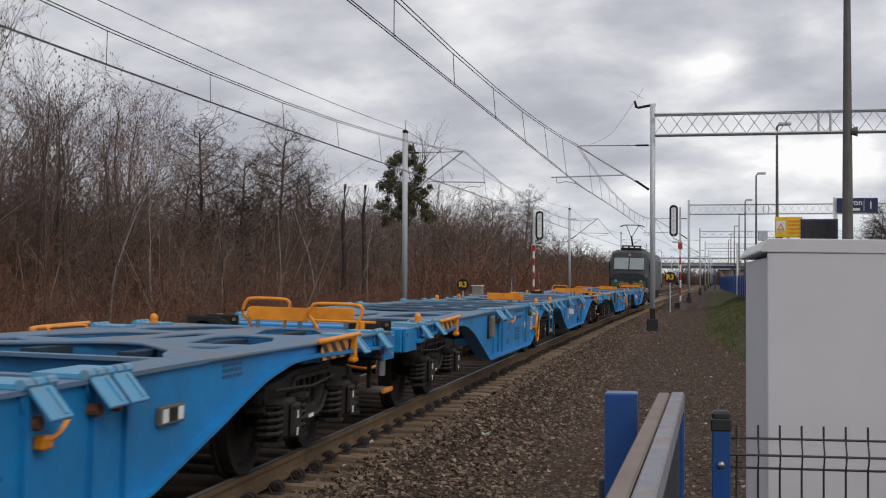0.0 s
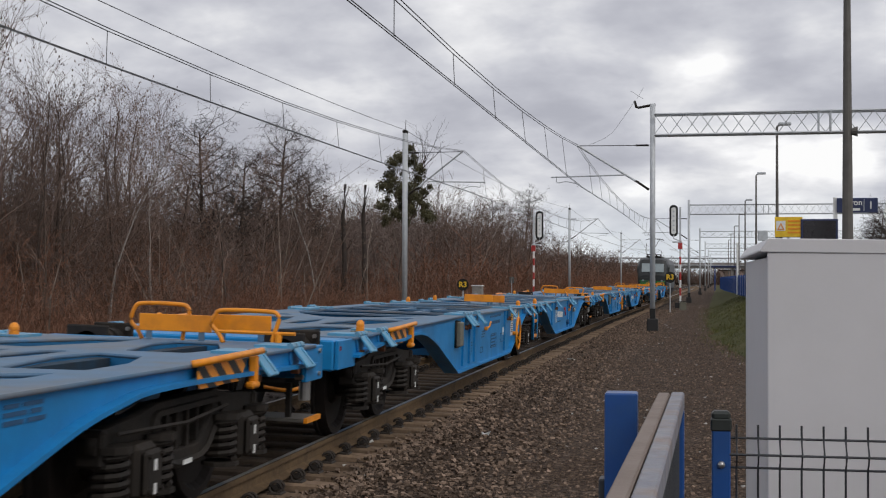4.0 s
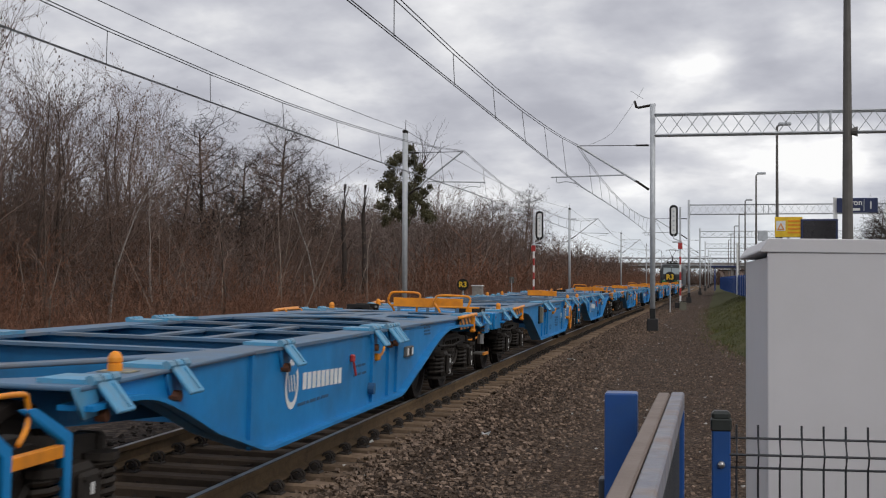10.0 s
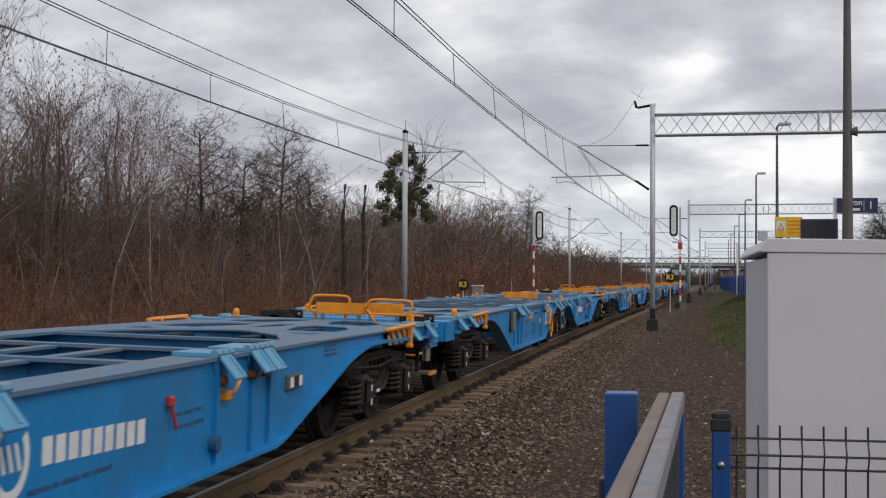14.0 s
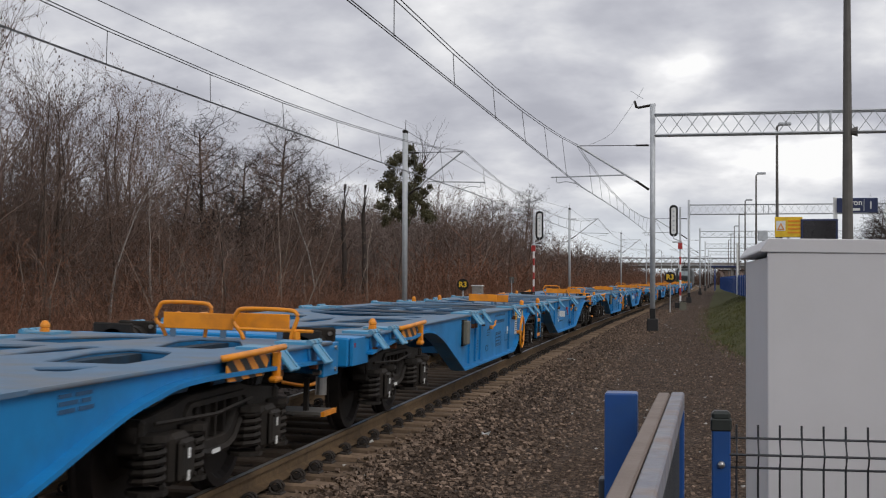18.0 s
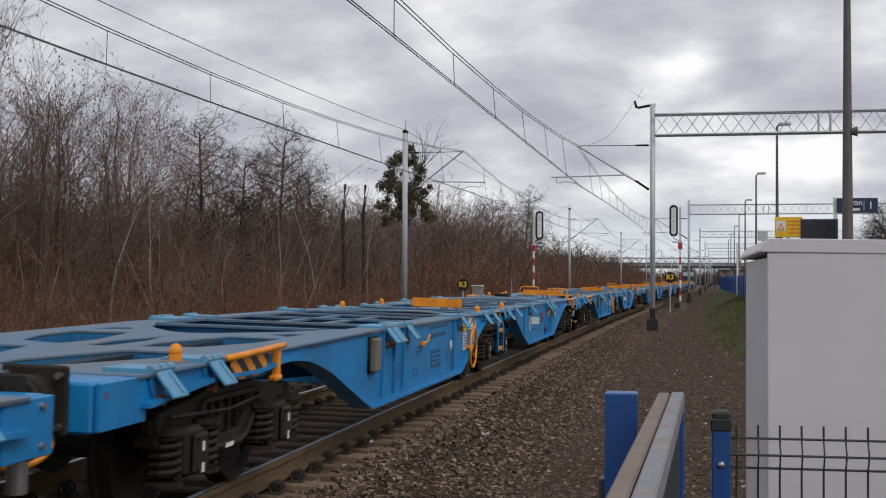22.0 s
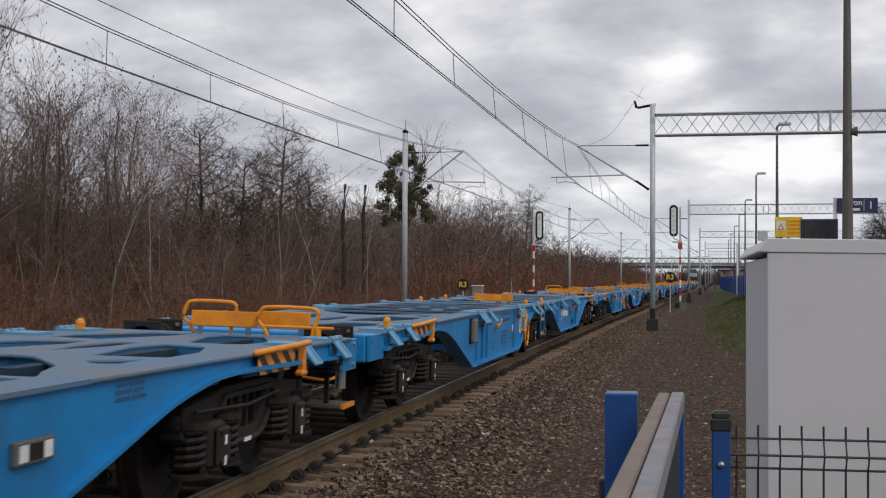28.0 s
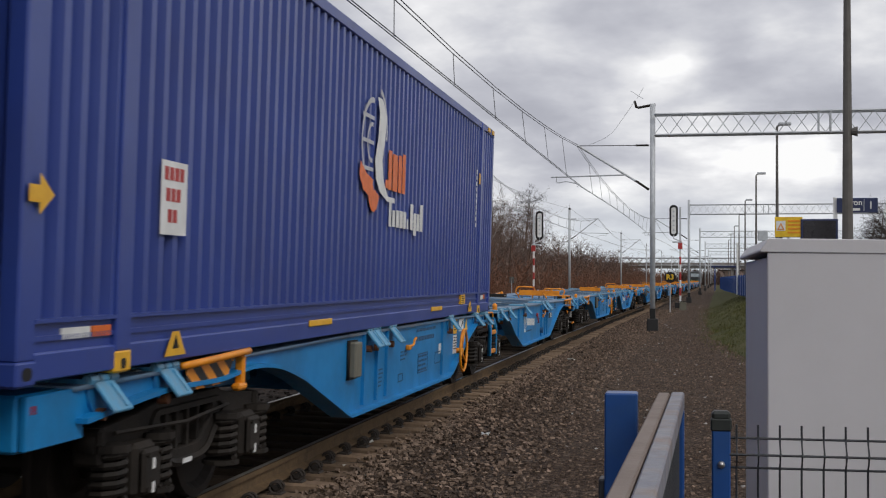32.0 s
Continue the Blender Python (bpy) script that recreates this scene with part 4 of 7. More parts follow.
def build_wagon():
    w = empty("container_wagon", Matrix(), "blue articulated container wagon with orange end rails, empty deck", "wagon", "wagons of the train")
    rear = side_sill(REAR_EDGE, -5.1, 8.35)
    rear_me = mesh_of("side_sill", rear, M["blue"])
    front = side_sill(FRONT_EDGE, 9.4, 23.1)
    front_me = mesh_of("side_sill", front, M["blue"])
    for me in (rear_me, front_me):
        part("side_sill", me, None, w)
        part("side_sill", mirror_bm(me, "side_sill"), None, w)
    half_deck(w, -5.15, 8.4, (0.25, 1.6, 3.05, 4.4, 5.7), (1.6, 4.4))
    half_deck(w, 23.15, 9.35, (12.05, 13.35, 14.95, 16.3, 17.8), (13.35, 16.3))
    # headstocks
    for y0, y1 in ((-5.62, -5.15), (23.15, 23.42)):
        part("headstock", B(-HALF + 0.03, HALF - 0.03, y0 - MID, y1 - MID, 0.71, DECK - 0.01, bevel=0.015), M["blue"], w)
    for yy, d in ((-5.62, -1), (23.42, 1)):
        for sx in (-1, 1):
            bm = join(lathe([(yy - MID, 0.13), (yy - MID + d * 0.02, 0.16), (yy - MID + d * 0.02, 0.135), (yy - MID + d * 0.17, 0.135), (yy - MID + d * 0.17, 0.10), (yy - MID + d * 0.24, 0.10), (yy - MID + d * 0.24, 0.14), (yy - MID + d * 0.27, 0.155), (yy - MID + d * 0.285, 0.1)], 18, "y"))
            for v in bm.verts:
                v.co.x += sx * 0.875
                v.co.z += 0.88
            part("buffer", bm, M["iron"], w, "greasy black buffer")
            part("buffer_flange", B(sx * 0.875 - 0.19, sx * 0.875 + 0.19, *sorted((yy - MID, yy - MID + d * 0.035)), 0.70, 1.06, bevel=0.012), M["iron"], w, "black bolted buffer plate")
            for a in (-0.15, 0.15):
                for q in (0.75, 1.01):
                    part("flange_bolt", T([(sx * 0.875 + a, yy - MID + d * 0.03, q), (sx * 0.875 + a, yy - MID + d * 0.065, q)], 0.02, 6), M["steel"], w)
        part("screw_coupling", T([(0, yy - MID, 0.84), (0, yy - MID + d * 0.14, 0.84), (0, yy - MID + d * 0.27, 0.80)], 0.05, 8), M["iron"], w)
        part("brake_pipe", T(arc([(0.35, yy - MID, 0.74), (0.4, yy - MID + d * 0.1, 0.66), (0.36, yy - MID + d * 0.2, 0.46), (0.3, yy - MID + d * 0.28, 0.50)], 4), 0.025, 8), M["black"], w)
    for y in (22.78, 23.28):
        for q in (0.75, 0.93):
            part("plate_bolt", T([(HALF - 0.03, y - MID, q), (HALF + 0.035, y - MID, q)], 0.02, 6), M["steel"], w)
    part("end_plate", B(HALF - 0.025, HALF + 0.012, -5.60 - MID, -5.02 - MID, 0.72, DECK - 0.012, bevel=0.006), M["blue"], w, "blue corner plate")
    part("end_plate", B(HALF - 0.025, HALF + 0.018, 22.92 - MID, 23.40 - MID, 0.70, DECK - 0.012, bevel=0.006), M["blue"], w, "blue bolted end plate")
    part("hose", T(arc([(0.95, -5.6 - MID, 0.72), (0.98, -5.68 - MID, 0.62), (0.86, -5.78 - MID, 0.55), (0.62, -5.8 - MID, 0.57)], 4), 0.016, 6), M["orange"], w, "orange air hose")
    part("tail_lamp", B(HALF - 0.02, HALF + 0.012, -5.58 - MID, -5.49 - MID, 0.875, 0.935, bevel=0.01), M["red"], w, "red reflector at the rear corner")
    # shunter's step and pipe below the front corner
    part("step", B(0.72, 1.2, 23.0 - MID, 23.4 - MID, 0.385, 0.41), M["pole"], w, "grated shunter's step")
    part("step_edge", B(1.2, 1.23, 23.0 - MID, 23.4 - MID, 0.375, 0.415), M["orange"], w)
    part("step_hanger", B(1.02, 1.06, 23.08 - MID, 23.13 - MID, 0.40, 0.68), M["iron"], w)
    part("pipe_end", T([(1.12, 23.28 - MID, 0.53), (1.12, 23.28 - MID, 0.68)], 0.05, 12), M["steel"], w, "bare steel cylinder")
    for b in (-3.27, 8.64, 20.76):
        bogie(w, b)
    # inner sills added to hide the far web; underframe shade is in their colour
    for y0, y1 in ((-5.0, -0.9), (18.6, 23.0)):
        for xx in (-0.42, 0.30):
            part("centre_sill", B(xx, xx + 0.12, y0 - MID, y1 - MID, 0.60, DECK - 0.03), M["shade_grime"], w)
    # middle joint under the deck
    part("joint", B(-0.6, 0.6, 8.35 - MID, 9.4 - MID, 0.62, 0.86, bevel=0.03), M["iron"], w)
    for y, pr in ((-4.85, False), (-4.02, False), (0.98, True), (1.78, False), (5.1, False), (7.1, False), (7.97, False), (9.62, False), (10.6, False), (12.75, False), (15.65, False), (16.4, True), (21.65, False), (22.6, False)):
        for sx in (-1, 1):
            spigot(w, y, sx, pr)
    # upright stops
    for y, sides in ((-4.2, (-1, 1)), (7.55, (-1, 1)), (10.15, (-1, 1)), (22.5, (-1,))):
        for sx in sides:
            bm = lathe([(0.0, 0.042), (0.045, 0.042), (0.048, 0.036), (0.054, 0.036), (0.058, 0.042), (0.078, 0.041), (0.098, 0.032), (0.112, 0.018), (0.115, 0.006)], 14, "z")
            for v in bm.verts:
                v.co += V((sx * (HALF - 0.16), y - MID, DECK))
            part("guide_pin", bm, M["orange"], w, "orange domed guide pin")
            part("pin_plate", B(*sorted((sx * (HALF - 0.24), sx * (HALF - 0.05))), y - 0.07 - MID, y + 0.09 - MID, DECK, DECK + 0.008, bevel=0.002), M["chipped"], w, "chipped yellow base plate")
    # raised orange plates and loop rails
    def orange_plate(y0, x0, x1, z0):
        for xf in (x0 + 0.06, x1 - 0.11):
            part("plate_foot", B(xf, xf + 0.05, y0 + 0.004 - MID, y0 + 0.016 - MID, DECK - 0.002, z0 + 0.016), M["deck"], w)
        return part("baffle_plate", B(x0, x1, y0 - MID, y0 + 0.02 - MID, z0 + 0.012, z0 + 0.15, bevel=0.004), M["orange"], w, "orange upright plate")
    orange_plate(8.0, -0.05, 0.5, 1.035)
    orange_plate(8.22, 0.36, 0.7, 1.03)
    orange_plate(22.95, -0.2, 0.42, 1.045)
    orange_plate(23.2, 0.34, 0.84, 1.05)
    for x0, x1, y, top in ((-0.30, 0.2, 23.02, 1.275), (0.44, 1.0, 22.9, 1.245)):
        handrail(w, [(x0 + 0.1, y - MID, DECK), (x0 + 0.06, y - MID, 1.06), (x0, y - MID, 1.13), (x0 + 0.03, y - MID, top - 0.04), (x0 + 0.10, y - MID, top), (x1 - 0.08, y - MID, top), (x1 - 0.01, y - MID, top - 0.025), (x1, y - MID, top - 0.07), (x1 - 0.04, y - MID, 1.06), (x1 - 0.05, y - MID, DECK)], 0.018)
        part("foot_rail", T([(x0 + 0.03, y - MID, 1.075), (x1 + 0.14, y - MID, 1.075)], 0.016, 6), M["orange"], w)
    part("rail_socket", T([(1.0, 22.9 - MID, DECK), (1.0, 22.9 - MID, 1.07)], 0.03, 8), M["orange"], w)
    handrail(w, [(-HALF + 0.1, 21.1 - MID, DECK), (-HALF + 0.08, 21.1 - MID, DECK + 0.03), (-HALF + 0.06, 20.5 - MID, DECK + 0.03), (-HALF + 0.1, 20.4 - MID, DECK)], 0.010)
    # hazard plates and their bars
    for y0, y1 in ((-3.76, -2.96), (20.43, 21.35)):
        for sx in (-1, 1):
            x0, x1 = sorted((sx * (HALF + 0.04), sx * (HALF + 0.055)))
            ob = part("hazard_plate", plate([[(y0 - MID, DECK - 0.15), (y1 - 0.15 - MID, DECK - 0.15), (y1 - MID, DECK - 0.01), (y0 - MID, DECK - 0.01)]], 0.012, "yz", sx * (HALF + 0.05) - 0.006), M["hazard"], w, "black and orange striped plate")
            handrail(w, [(sx * (HALF + 0.03), y0 - 0.05 - MID, DECK), (sx * (HALF + 0.09), y0 + 0.1 - MID, DECK + 0.015), (sx * (HALF + 0.09), y1 + 0.2 - MID, DECK + 0.03)], 0.024)
            hk = y1 + 0.12
            part("lashing_hook", join(B(*sorted((sx * (HALF + 0.03), sx * (HALF + 0.09))), hk - 0.028 - MID, hk + 0.028 - MID, DECK - 0.18, DECK + 0.0, bevel=0.01), B(*sorted((sx * (HALF + 0.03), sx * (HALF + 0.10))), hk - 0.10 - MID, hk + 0.045 - MID, DECK - 0.215, DECK - 0.17, bevel=0.015)), M["orange"], w)
    # ribs on the webs
    for y in (0.68, 1.2, 1.62, 4.62, 15.55, 16.25, 16.65, 11.95):
        for sx in (-1, 1):
            x0, x1 = sorted((sx * HALF, sx * (HALF + 0.03)))
            part("rib", B(x0, x1, y - MID, y + 0.05 - MID, 0.358, DECK - 0.03), M["blue"], w)
    # brake handwheel, ladder at the joint
    bm = bmesh.new()
    tube(bm, [(HALF + 0.10, 5.72 - MID + 0.25 * math.cos(a), 0.58 + 0.25 * math.sin(a)) for a in (2 * math.pi * i / 28 for i in range(28))], 0.018, 8, closed=True)
    for a in (radians(80), radians(200), radians(320)):
        tube(bm, [(HALF + 0.07, 5.72 - MID, 0.58), (HALF + 0.10, 5.72 - MID + 0.25 * math.cos(a), 0.58 + 0.25 * math.sin(a))], 0.014, 6)
    tube(bm, [(HALF - 0.02, 5.72 - MID, 0.58), (HALF + 0.1, 5.72 - MID, 0.58)], 0.03, 8)
    part("handwheel", bm, M["orange"], w, "orange brake handwheel", smooth=True)
    for y0, y1 in ((8.36, 8.66), (8.84, 9.24)):
        part("ladder_stile", plate([[(y0 - MID, 0.92), (y0 + 0.09 - MID, 0.92), (y1 + 0.055 - MID, 0.77), (y1 + 0.055 - MID, 0.355), (y1 - 0.015 - MID, 0.355), (y1 - 0.015 - MID, 0.74)]], 0.05, "yz", HALF - 0.03), M["blue"], w)
    for z in (0.385, 0.665):
        part("ladder_step", B(HALF - 0.035, HALF + 0.012, 8.69 - MID, 9.25 - MID, z, z + 0.06, bevel=0.004), M["orange"], w, "orange ladder step")
    handrail(w, [(HALF, 8.34 - MID, 0.90), (HALF, 8.34 - MID, 0.985), (HALF, 8.39 - MID, 1.0), (HALF, 8.80 - MID, 0.995), (HALF, 8.87 - MID, 0.96), (HALF, 8.88 - MID, 0.85), (HALF, 8.80 - MID, 0.77)], 0.014)
    # bent end brackets at the joint
    for y0 in (8.02, 9.28):
        for sx in (-1, 1):
            part("end_bracket", plate([[(y0 - MID, DECK - 0.005), (y0 + 0.24 - MID, DECK - 0.005), (y0 + 0.40 - MID, 0.83), (y0 + 0.12 - MID, 0.82)]], 0.02, "yz", sx * (HALF + 0.016) - 0.01), M["flap"], w, "pale blue bent bracket")
    # plates and stencils
    x = HALF + 0.004
    pl = part("instruction_plate", B(x - 0.003, x, 5.45 - MID, 5.72 - MID, 0.78, 0.965), M["yellow"], w, "yellow plate with unreadable lines")
    bars(pl, 5.49, 0.93, 0.2, 4, 0.012, 0.02, M["iron"], x + 0.002, "line", 3)
    pl = part("instruction_plate", B(x - 0.003, x, 5.45 - MID, 5.72 - MID, 0.55, 0.765), M["white"], w, "white plate with unreadable lines")
    bars(pl, 5.48, 0.74, 0.22, 5, 0.012, 0.02, M["iron"], x + 0.002, "line", 4)
    pl = part("warning_plate", B(x - 0.003, x, 5.85 - MID, 6.22 - MID, 0.80, 0.965), M["white"], w, "white plate with a black pictogram")
    poly(bm := bmesh.new(), [(5.98 - MID, 0.83), (6.18 - MID, 0.90), (6.18 - MID, 0.94), (6.10 - MID, 0.92)], x + 0.002)
    part("pictogram", bm, M["iron"], pl)
    poly(bm := bmesh.new(), [(6.3 - MID, 0.80), (6.55 - MID, 0.80), (6.43 - MID, 0.96)], x)
    tri_ = part("warning_triangle", bm, M["yellow"], w, "yellow warning triangle")
    bars(w, 3.15, 0.915, 1.15, 1, 0.03, 0.05, None, seed=11)
    bars(w, 3.15, 0.835, 1.0, 1, 0.045, 0.05, None, seed=18)
    for q, z0, z1 in ((3.25, 0.46, 0.66), (4.25, 0.50, 0.63), (2.25, 0.44, 0.52)):
        part("stencil_frame", plate([[(q - MID, z0), (q + 0.55 * (z1 - z0) / 0.2 - MID, z0), (q + 0.55 * (z1 - z0) / 0.2 - MID, z1), (q - MID, z1)], [(q + 0.012 - MID, z0 + 0.012), (q + 0.55 * (z1 - z0) / 0.2 - 0.012 - MID, z0 + 0.012), (q + 0.55 * (z1 - z0) / 0.2 - 0.012 - MID, z1 - 0.012), (q + 0.012 - MID, z1 - 0.012)]], 0.003, "yz", HALF + 0.002), M["ink"], w)
    bars(w, 3.29, 0.64, 0.45, 4, 0.022, 0.024, None, seed=12)
    bars(w, 2.35, 0.73, 0.28, 3, 0.016, 0.02, None, seed=13)
    bars(w, 1.36, 0.62, 0.2, 5, 0.014, 0.022, None, seed=19)
    part("label_plate", B(x - 0.003, x, 4.48 - MID, 4.64 - MID, 0.60, 0.71), M["white"], w, "small white label")
    part("junction_box", B(HALF, HALF + 0.08, 0.15 - MID, 0.39 - MID, 0.62, 0.91, bevel=0.012), mat_box, w, "olive-grey equipment box")
    part("release_handle", join(T(arc([(HALF + 0.03, 2.62 - MID, 0.76), (HALF + 0.06, 2.72 - MID, 0.78), (HALF + 0.06, 2.76 - MID, 0.82), (HALF + 0.06, 2.84 - MID, 0.84)], 3), 0.014, 6), B(HALF, HALF + 0.05, 2.58 - MID, 2.68 - MID, 0.73, 0.78, bevel=0.01)), M["orange"], w, "orange release handle")
    # emblem and name of the front half as plain shapes
    e = new("emblem")
    e.parent, e.empty_display_size = w, 0.1
    bm = ring(bmesh.new(), 0.128, 0.175, 12.98 - MID, 0.70, x, 70, 395)
    part("emblem_ring", bm, M["white"], e, "white ring")
    bm = bmesh.new()
    for k in range(3):
        y = 12.9 - MID + k * 0.07
        poly(bm, [(y - 0.03, 0.76), (y + 0.0, 0.76), (y + 0.045, 0.65), (y + 0.015, 0.64)], x)
    part("emblem_mark", bm, M["white"], e, "white slanted strokes")
    for k in range(9):
        y = 13.28 - MID + k * 0.136
        part("name_bar", B(x - 0.003, x, y, y + 0.098, 0.635 - 0.004 * k, 0.755 - 0.004 * k), M["white"], e, "white block")
    bars(w, 13.15, 0.55, 0.95, 1, 0.022, 0.02, None, seed=15)
    part("valve", join(B(HALF, HALF + 0.04, 14.75 - MID, 14.82 - MID, 0.75, 0.81, bevel=0.01), T([(HALF + 0.03, 14.78 - MID, 0.75), (HALF + 0.04, 14.84 - MID, 0.64)], 0.012, 6)), M["redpaint"], w, "red valve cock")
    bars(w, 14.9, 0.71, 0.5, 2, 0.02, 0.05, None, seed=16)
    part("filler_cap", T([(HALF, 15.52 - MID, 0.48), (HALF + 0.06, 15.52 - MID, 0.48)], 0.05, 12), M["ink"], w)
    pl = part("rating_plate", B(HALF, HALF + 0.035, 17.10 - MID, 17.46 - MID, 0.665, 0.765, bevel=0.006), M["pole"], w, "dark framed load plate with a white edge")
    for q in (17.13, 17.36):
        part("plate_panel", B(HALF + 0.035, HALF + 0.038, q - MID, q + 0.08 - MID, 0.68, 0.75), M["white"], pl)
    part("plate_centre", B(HALF + 0.035, HALF + 0.038, 17.21 - MID, 17.35 - MID, 0.68, 0.75), M["iron"], pl)
    part("locking_latch", join(T(arc([(HALF + 0.05, 15.72 - MID, 0.75), (HALF + 0.06, 15.78 - MID, 0.765), (HALF + 0.06, 15.84 - MID, 0.79), (HALF + 0.055, 15.90 - MID, 0.82)], 3), 0.013, 6), B(HALF, HALF + 0.06, 15.66 - MID, 15.76 - MID, 0.71, 0.77, bevel=0.01)), M["orange"], w, "orange locking latch")
    bars(w, 18.2, 0.93, 0.4, 3, 0.02, 0.015, None, seed=17)
    part("box_frame", plate([[(0.135 - MID, 0.605), (0.405 - MID, 0.605), (0.405 - MID, 0.925), (0.135 - MID, 0.925)], [(0.15 - MID, 0.62), (0.39 - MID, 0.62), (0.39 - MID, 0.91), (0.15 - MID, 0.91)]], 0.03, "yz", HALF), M["iron"], w)
    # the halves are built with an upward camber
    done = set()
    for ob in w.children_recursive:
        if "bogie" in (ob.name.split(".")[0], ob.parent.name.split(".")[0]):
            continue
        if ob.type == "EMPTY":
            ob.location.z += camber(ob.location.y + MID) if ob.name.startswith("container_support") else 0
        elif not ob.parent.name.startswith("container_support") and ob.data.name not in done:
            done.add(ob.data.name)
            for v in ob.data.vertices:
                v.co.z += camber(v.co.y + MID) * min(1, max(0, (v.co.z - 0.4) / 0.5))
    return w


def camber(y):
    return float(np.interp(y, (-5.15, -0.7, 5.4, 8.4, 9.35, 12.2, 17.0, 23.15), (0.015, 0.055, 0.055, 0.02, 0.02, 0.055, 0.055, 0.015)))


mat_box = mat("olive_grey_box", (0.16, 0.15, 0.11), (0.12, 0.115, 0.09), 0.6, 0, 8, 0.1)
WAGONS = []
WAGON_LEN = 29.59
REAR_CORNER = -39.805
first = build_wagon()
for k in range(3, -7, -1):
    s0 = REAR_CORNER + MID + k * WAGON_LEN
    w = first if k == 3 else copy_thing(first, riding(s0))
    w.matrix_world = riding(s0)
    WAGONS.append((w, s0))

# ------------------------------------------------------------------ containers
def build_container():
    c = empty("shipping_container", Matrix(), "navy blue corrugated shipping container riding on a wagon", "container", "containers on the train")
    Ln, W, Hh = 14.2, 2.5, 2.74
    h2 = Ln / 2
    x = W / 2
    # corrugated sides
    for sx in (-1, 1):
        bm = bmesh.new()
        y, pr, k = -h2 + 0.16, None, 0
        pts = []
        while y < h2 - 0.16:
            for dy, dx in ((0, 0), (0.07, 0), (0.09, 0.058), (0.178, 0.058)):
                pts.append((y + dy, dx))
            y += 0.2
        for (yy, dx) in pts:
            if yy > h2 - 0.15:
                break
            cur = [bm.verts.new((sx * (x - 0.012 - dx), yy, z)) for z in (0.30, Hh - 0.09)]
            if pr:
                bm.faces.new((pr[0], cur[0], cur[1], pr[1]) if sx > 0 else (pr[1], cur[1], cur[0], pr[0]))
            pr = cur
        part("corrugated_wall", bm, M["navy"], c)
        x0, x1 = sorted((sx * (x - 0.1), sx * x))
        part("top_rail", B(x0, x1, -h2 + 0.15, h2 - 0.15, Hh - 0.1, Hh, bevel=0.008), M["navy"], c)
        part("bottom_rail", B(x0, x1, -h2 + 0.15, h2 - 0.15, 0.02, 0.15, bevel=0.008), M["navy"], c)
        part("rail_web", B(*sorted((sx * (x - 0.09), sx * (x - 0.025))), -h2 + 0.15, h2 - 0.15, 0.145, 0.29), M["navy"], c)
        part("rail_lip", B(*sorted((sx * (x - 0.06), sx * (x + 0.004))), -h2 + 0.15, h2 - 0.15, 0.285, 0.305), M["navy"], c)
        part("rail_bead", B(*sorted((sx * (x - 0.03), sx * (x - 0.012))), -h2 + 0.15, h2 - 0.15, 0.20, 0.225), M["navy"], c)
        for e in (-1, 1):
            y0, y1 = sorted((e * (h2 - 0.16), e * h2))
            part("corner_post", B(x0, x1, y0, y1, 0.115, Hh - 0.115, bevel=0.01), M["navy"], c)
            y0, y1 = sorted((e * 5.91, e * 6.09))
            part("side_post", B(*sorted((sx * (x - 0.06), sx * (x + 0.006))), y0, y1, 0.115, Hh - 0.02, bevel=0.008), M["navy"], c)
            for z0 in (0.0, Hh - 0.118):
                y0, y1 = sorted((e * (h2 - 0.178), e * (h2 + 0.004)))
                bm = B(*sorted((sx * (x - 0.16), sx * (x + 0.004))), y0, y1, z0, z0 + 0.118, bevel=0.012)
                q = part("corner_casting", bm, M["navy"], c)
                # flat black plate on the solid casting stands for the shade inside its hole
                part("casting_hole", plate([rounded((y0 + y1) / 2 - 0.045, (y0 + y1) / 2 + 0.045, z0 + 0.03, z0 + 0.09, 0.029, 4)], 0.002, "yz", sx * (x + 0.0045) - 0.001), M["black"], q)
                y0, y1 = sorted((e * 5.90, e * 6.10))
                part("middle_casting", B(*sorted((sx * (x - 0.16), sx * (x + 0.008))), y0, y1, z0, z0 + 0.118, bevel=0.012), M["yellow"] if z0 == 0 else M["navy"], c)
                if z0 == 0:
                    # no opening here either: black patch for the dark inside
                    part("casting_hole", plate([rounded((y0 + y1) / 2 - 0.03, (y0 + y1) / 2 + 0.03, 0.02, 0.075, 0.02, 3)], 0.002, "yz", sx * (x + 0.0085) - 0.001), M["black"], c)
        # yellow lift pockets and marks
        for yy in (-2.24, 2.78):
            part("lift_pocket", B(*sorted((sx * (x + 0.002), sx * (x + 0.014))), yy - 0.33, yy + 0.33, 0.115, 0.165, bevel=0.004), M["yellow"], c, "yellow edged fork pocket")
        for yy in (-5.31, 5.19):
            poly(bm := bmesh.new(), [(yy - 0.16, 0.05), (yy + 0.16, 0.05), (yy + 0.05, 0.19), (yy - 0.05, 0.19)] if sx > 0 else [(yy - 0.05, 0.19), (yy + 0.05, 0.19), (yy + 0.16, 0.05), (yy - 0.16, 0.05)], sx * (x + 0.014))
            part("lift_mark", bm, M["yellow"], c, "yellow grapple mark")
            poly(bm := bmesh.new(), [(yy - 0.05, 0.09), (yy + 0.05, 0.09), (yy, 0.17)] if sx > 0 else [(yy, 0.17), (yy + 0.05, 0.09), (yy - 0.05, 0.09)], sx * (x + 0.016))
            part("mark_core", bm, M["iron"], c)
    part("roof_panel", B(-x + 0.1, x - 0.1, -h2 + 0.15, h2 - 0.15, Hh - 0.05, Hh - 0.02), M["navy"], c)
    part("floor_panel", B(-x + 0.1, x - 0.1, -h2 + 0.15, h2 - 0.15, 0.05, 0.16), M["iron"], c)
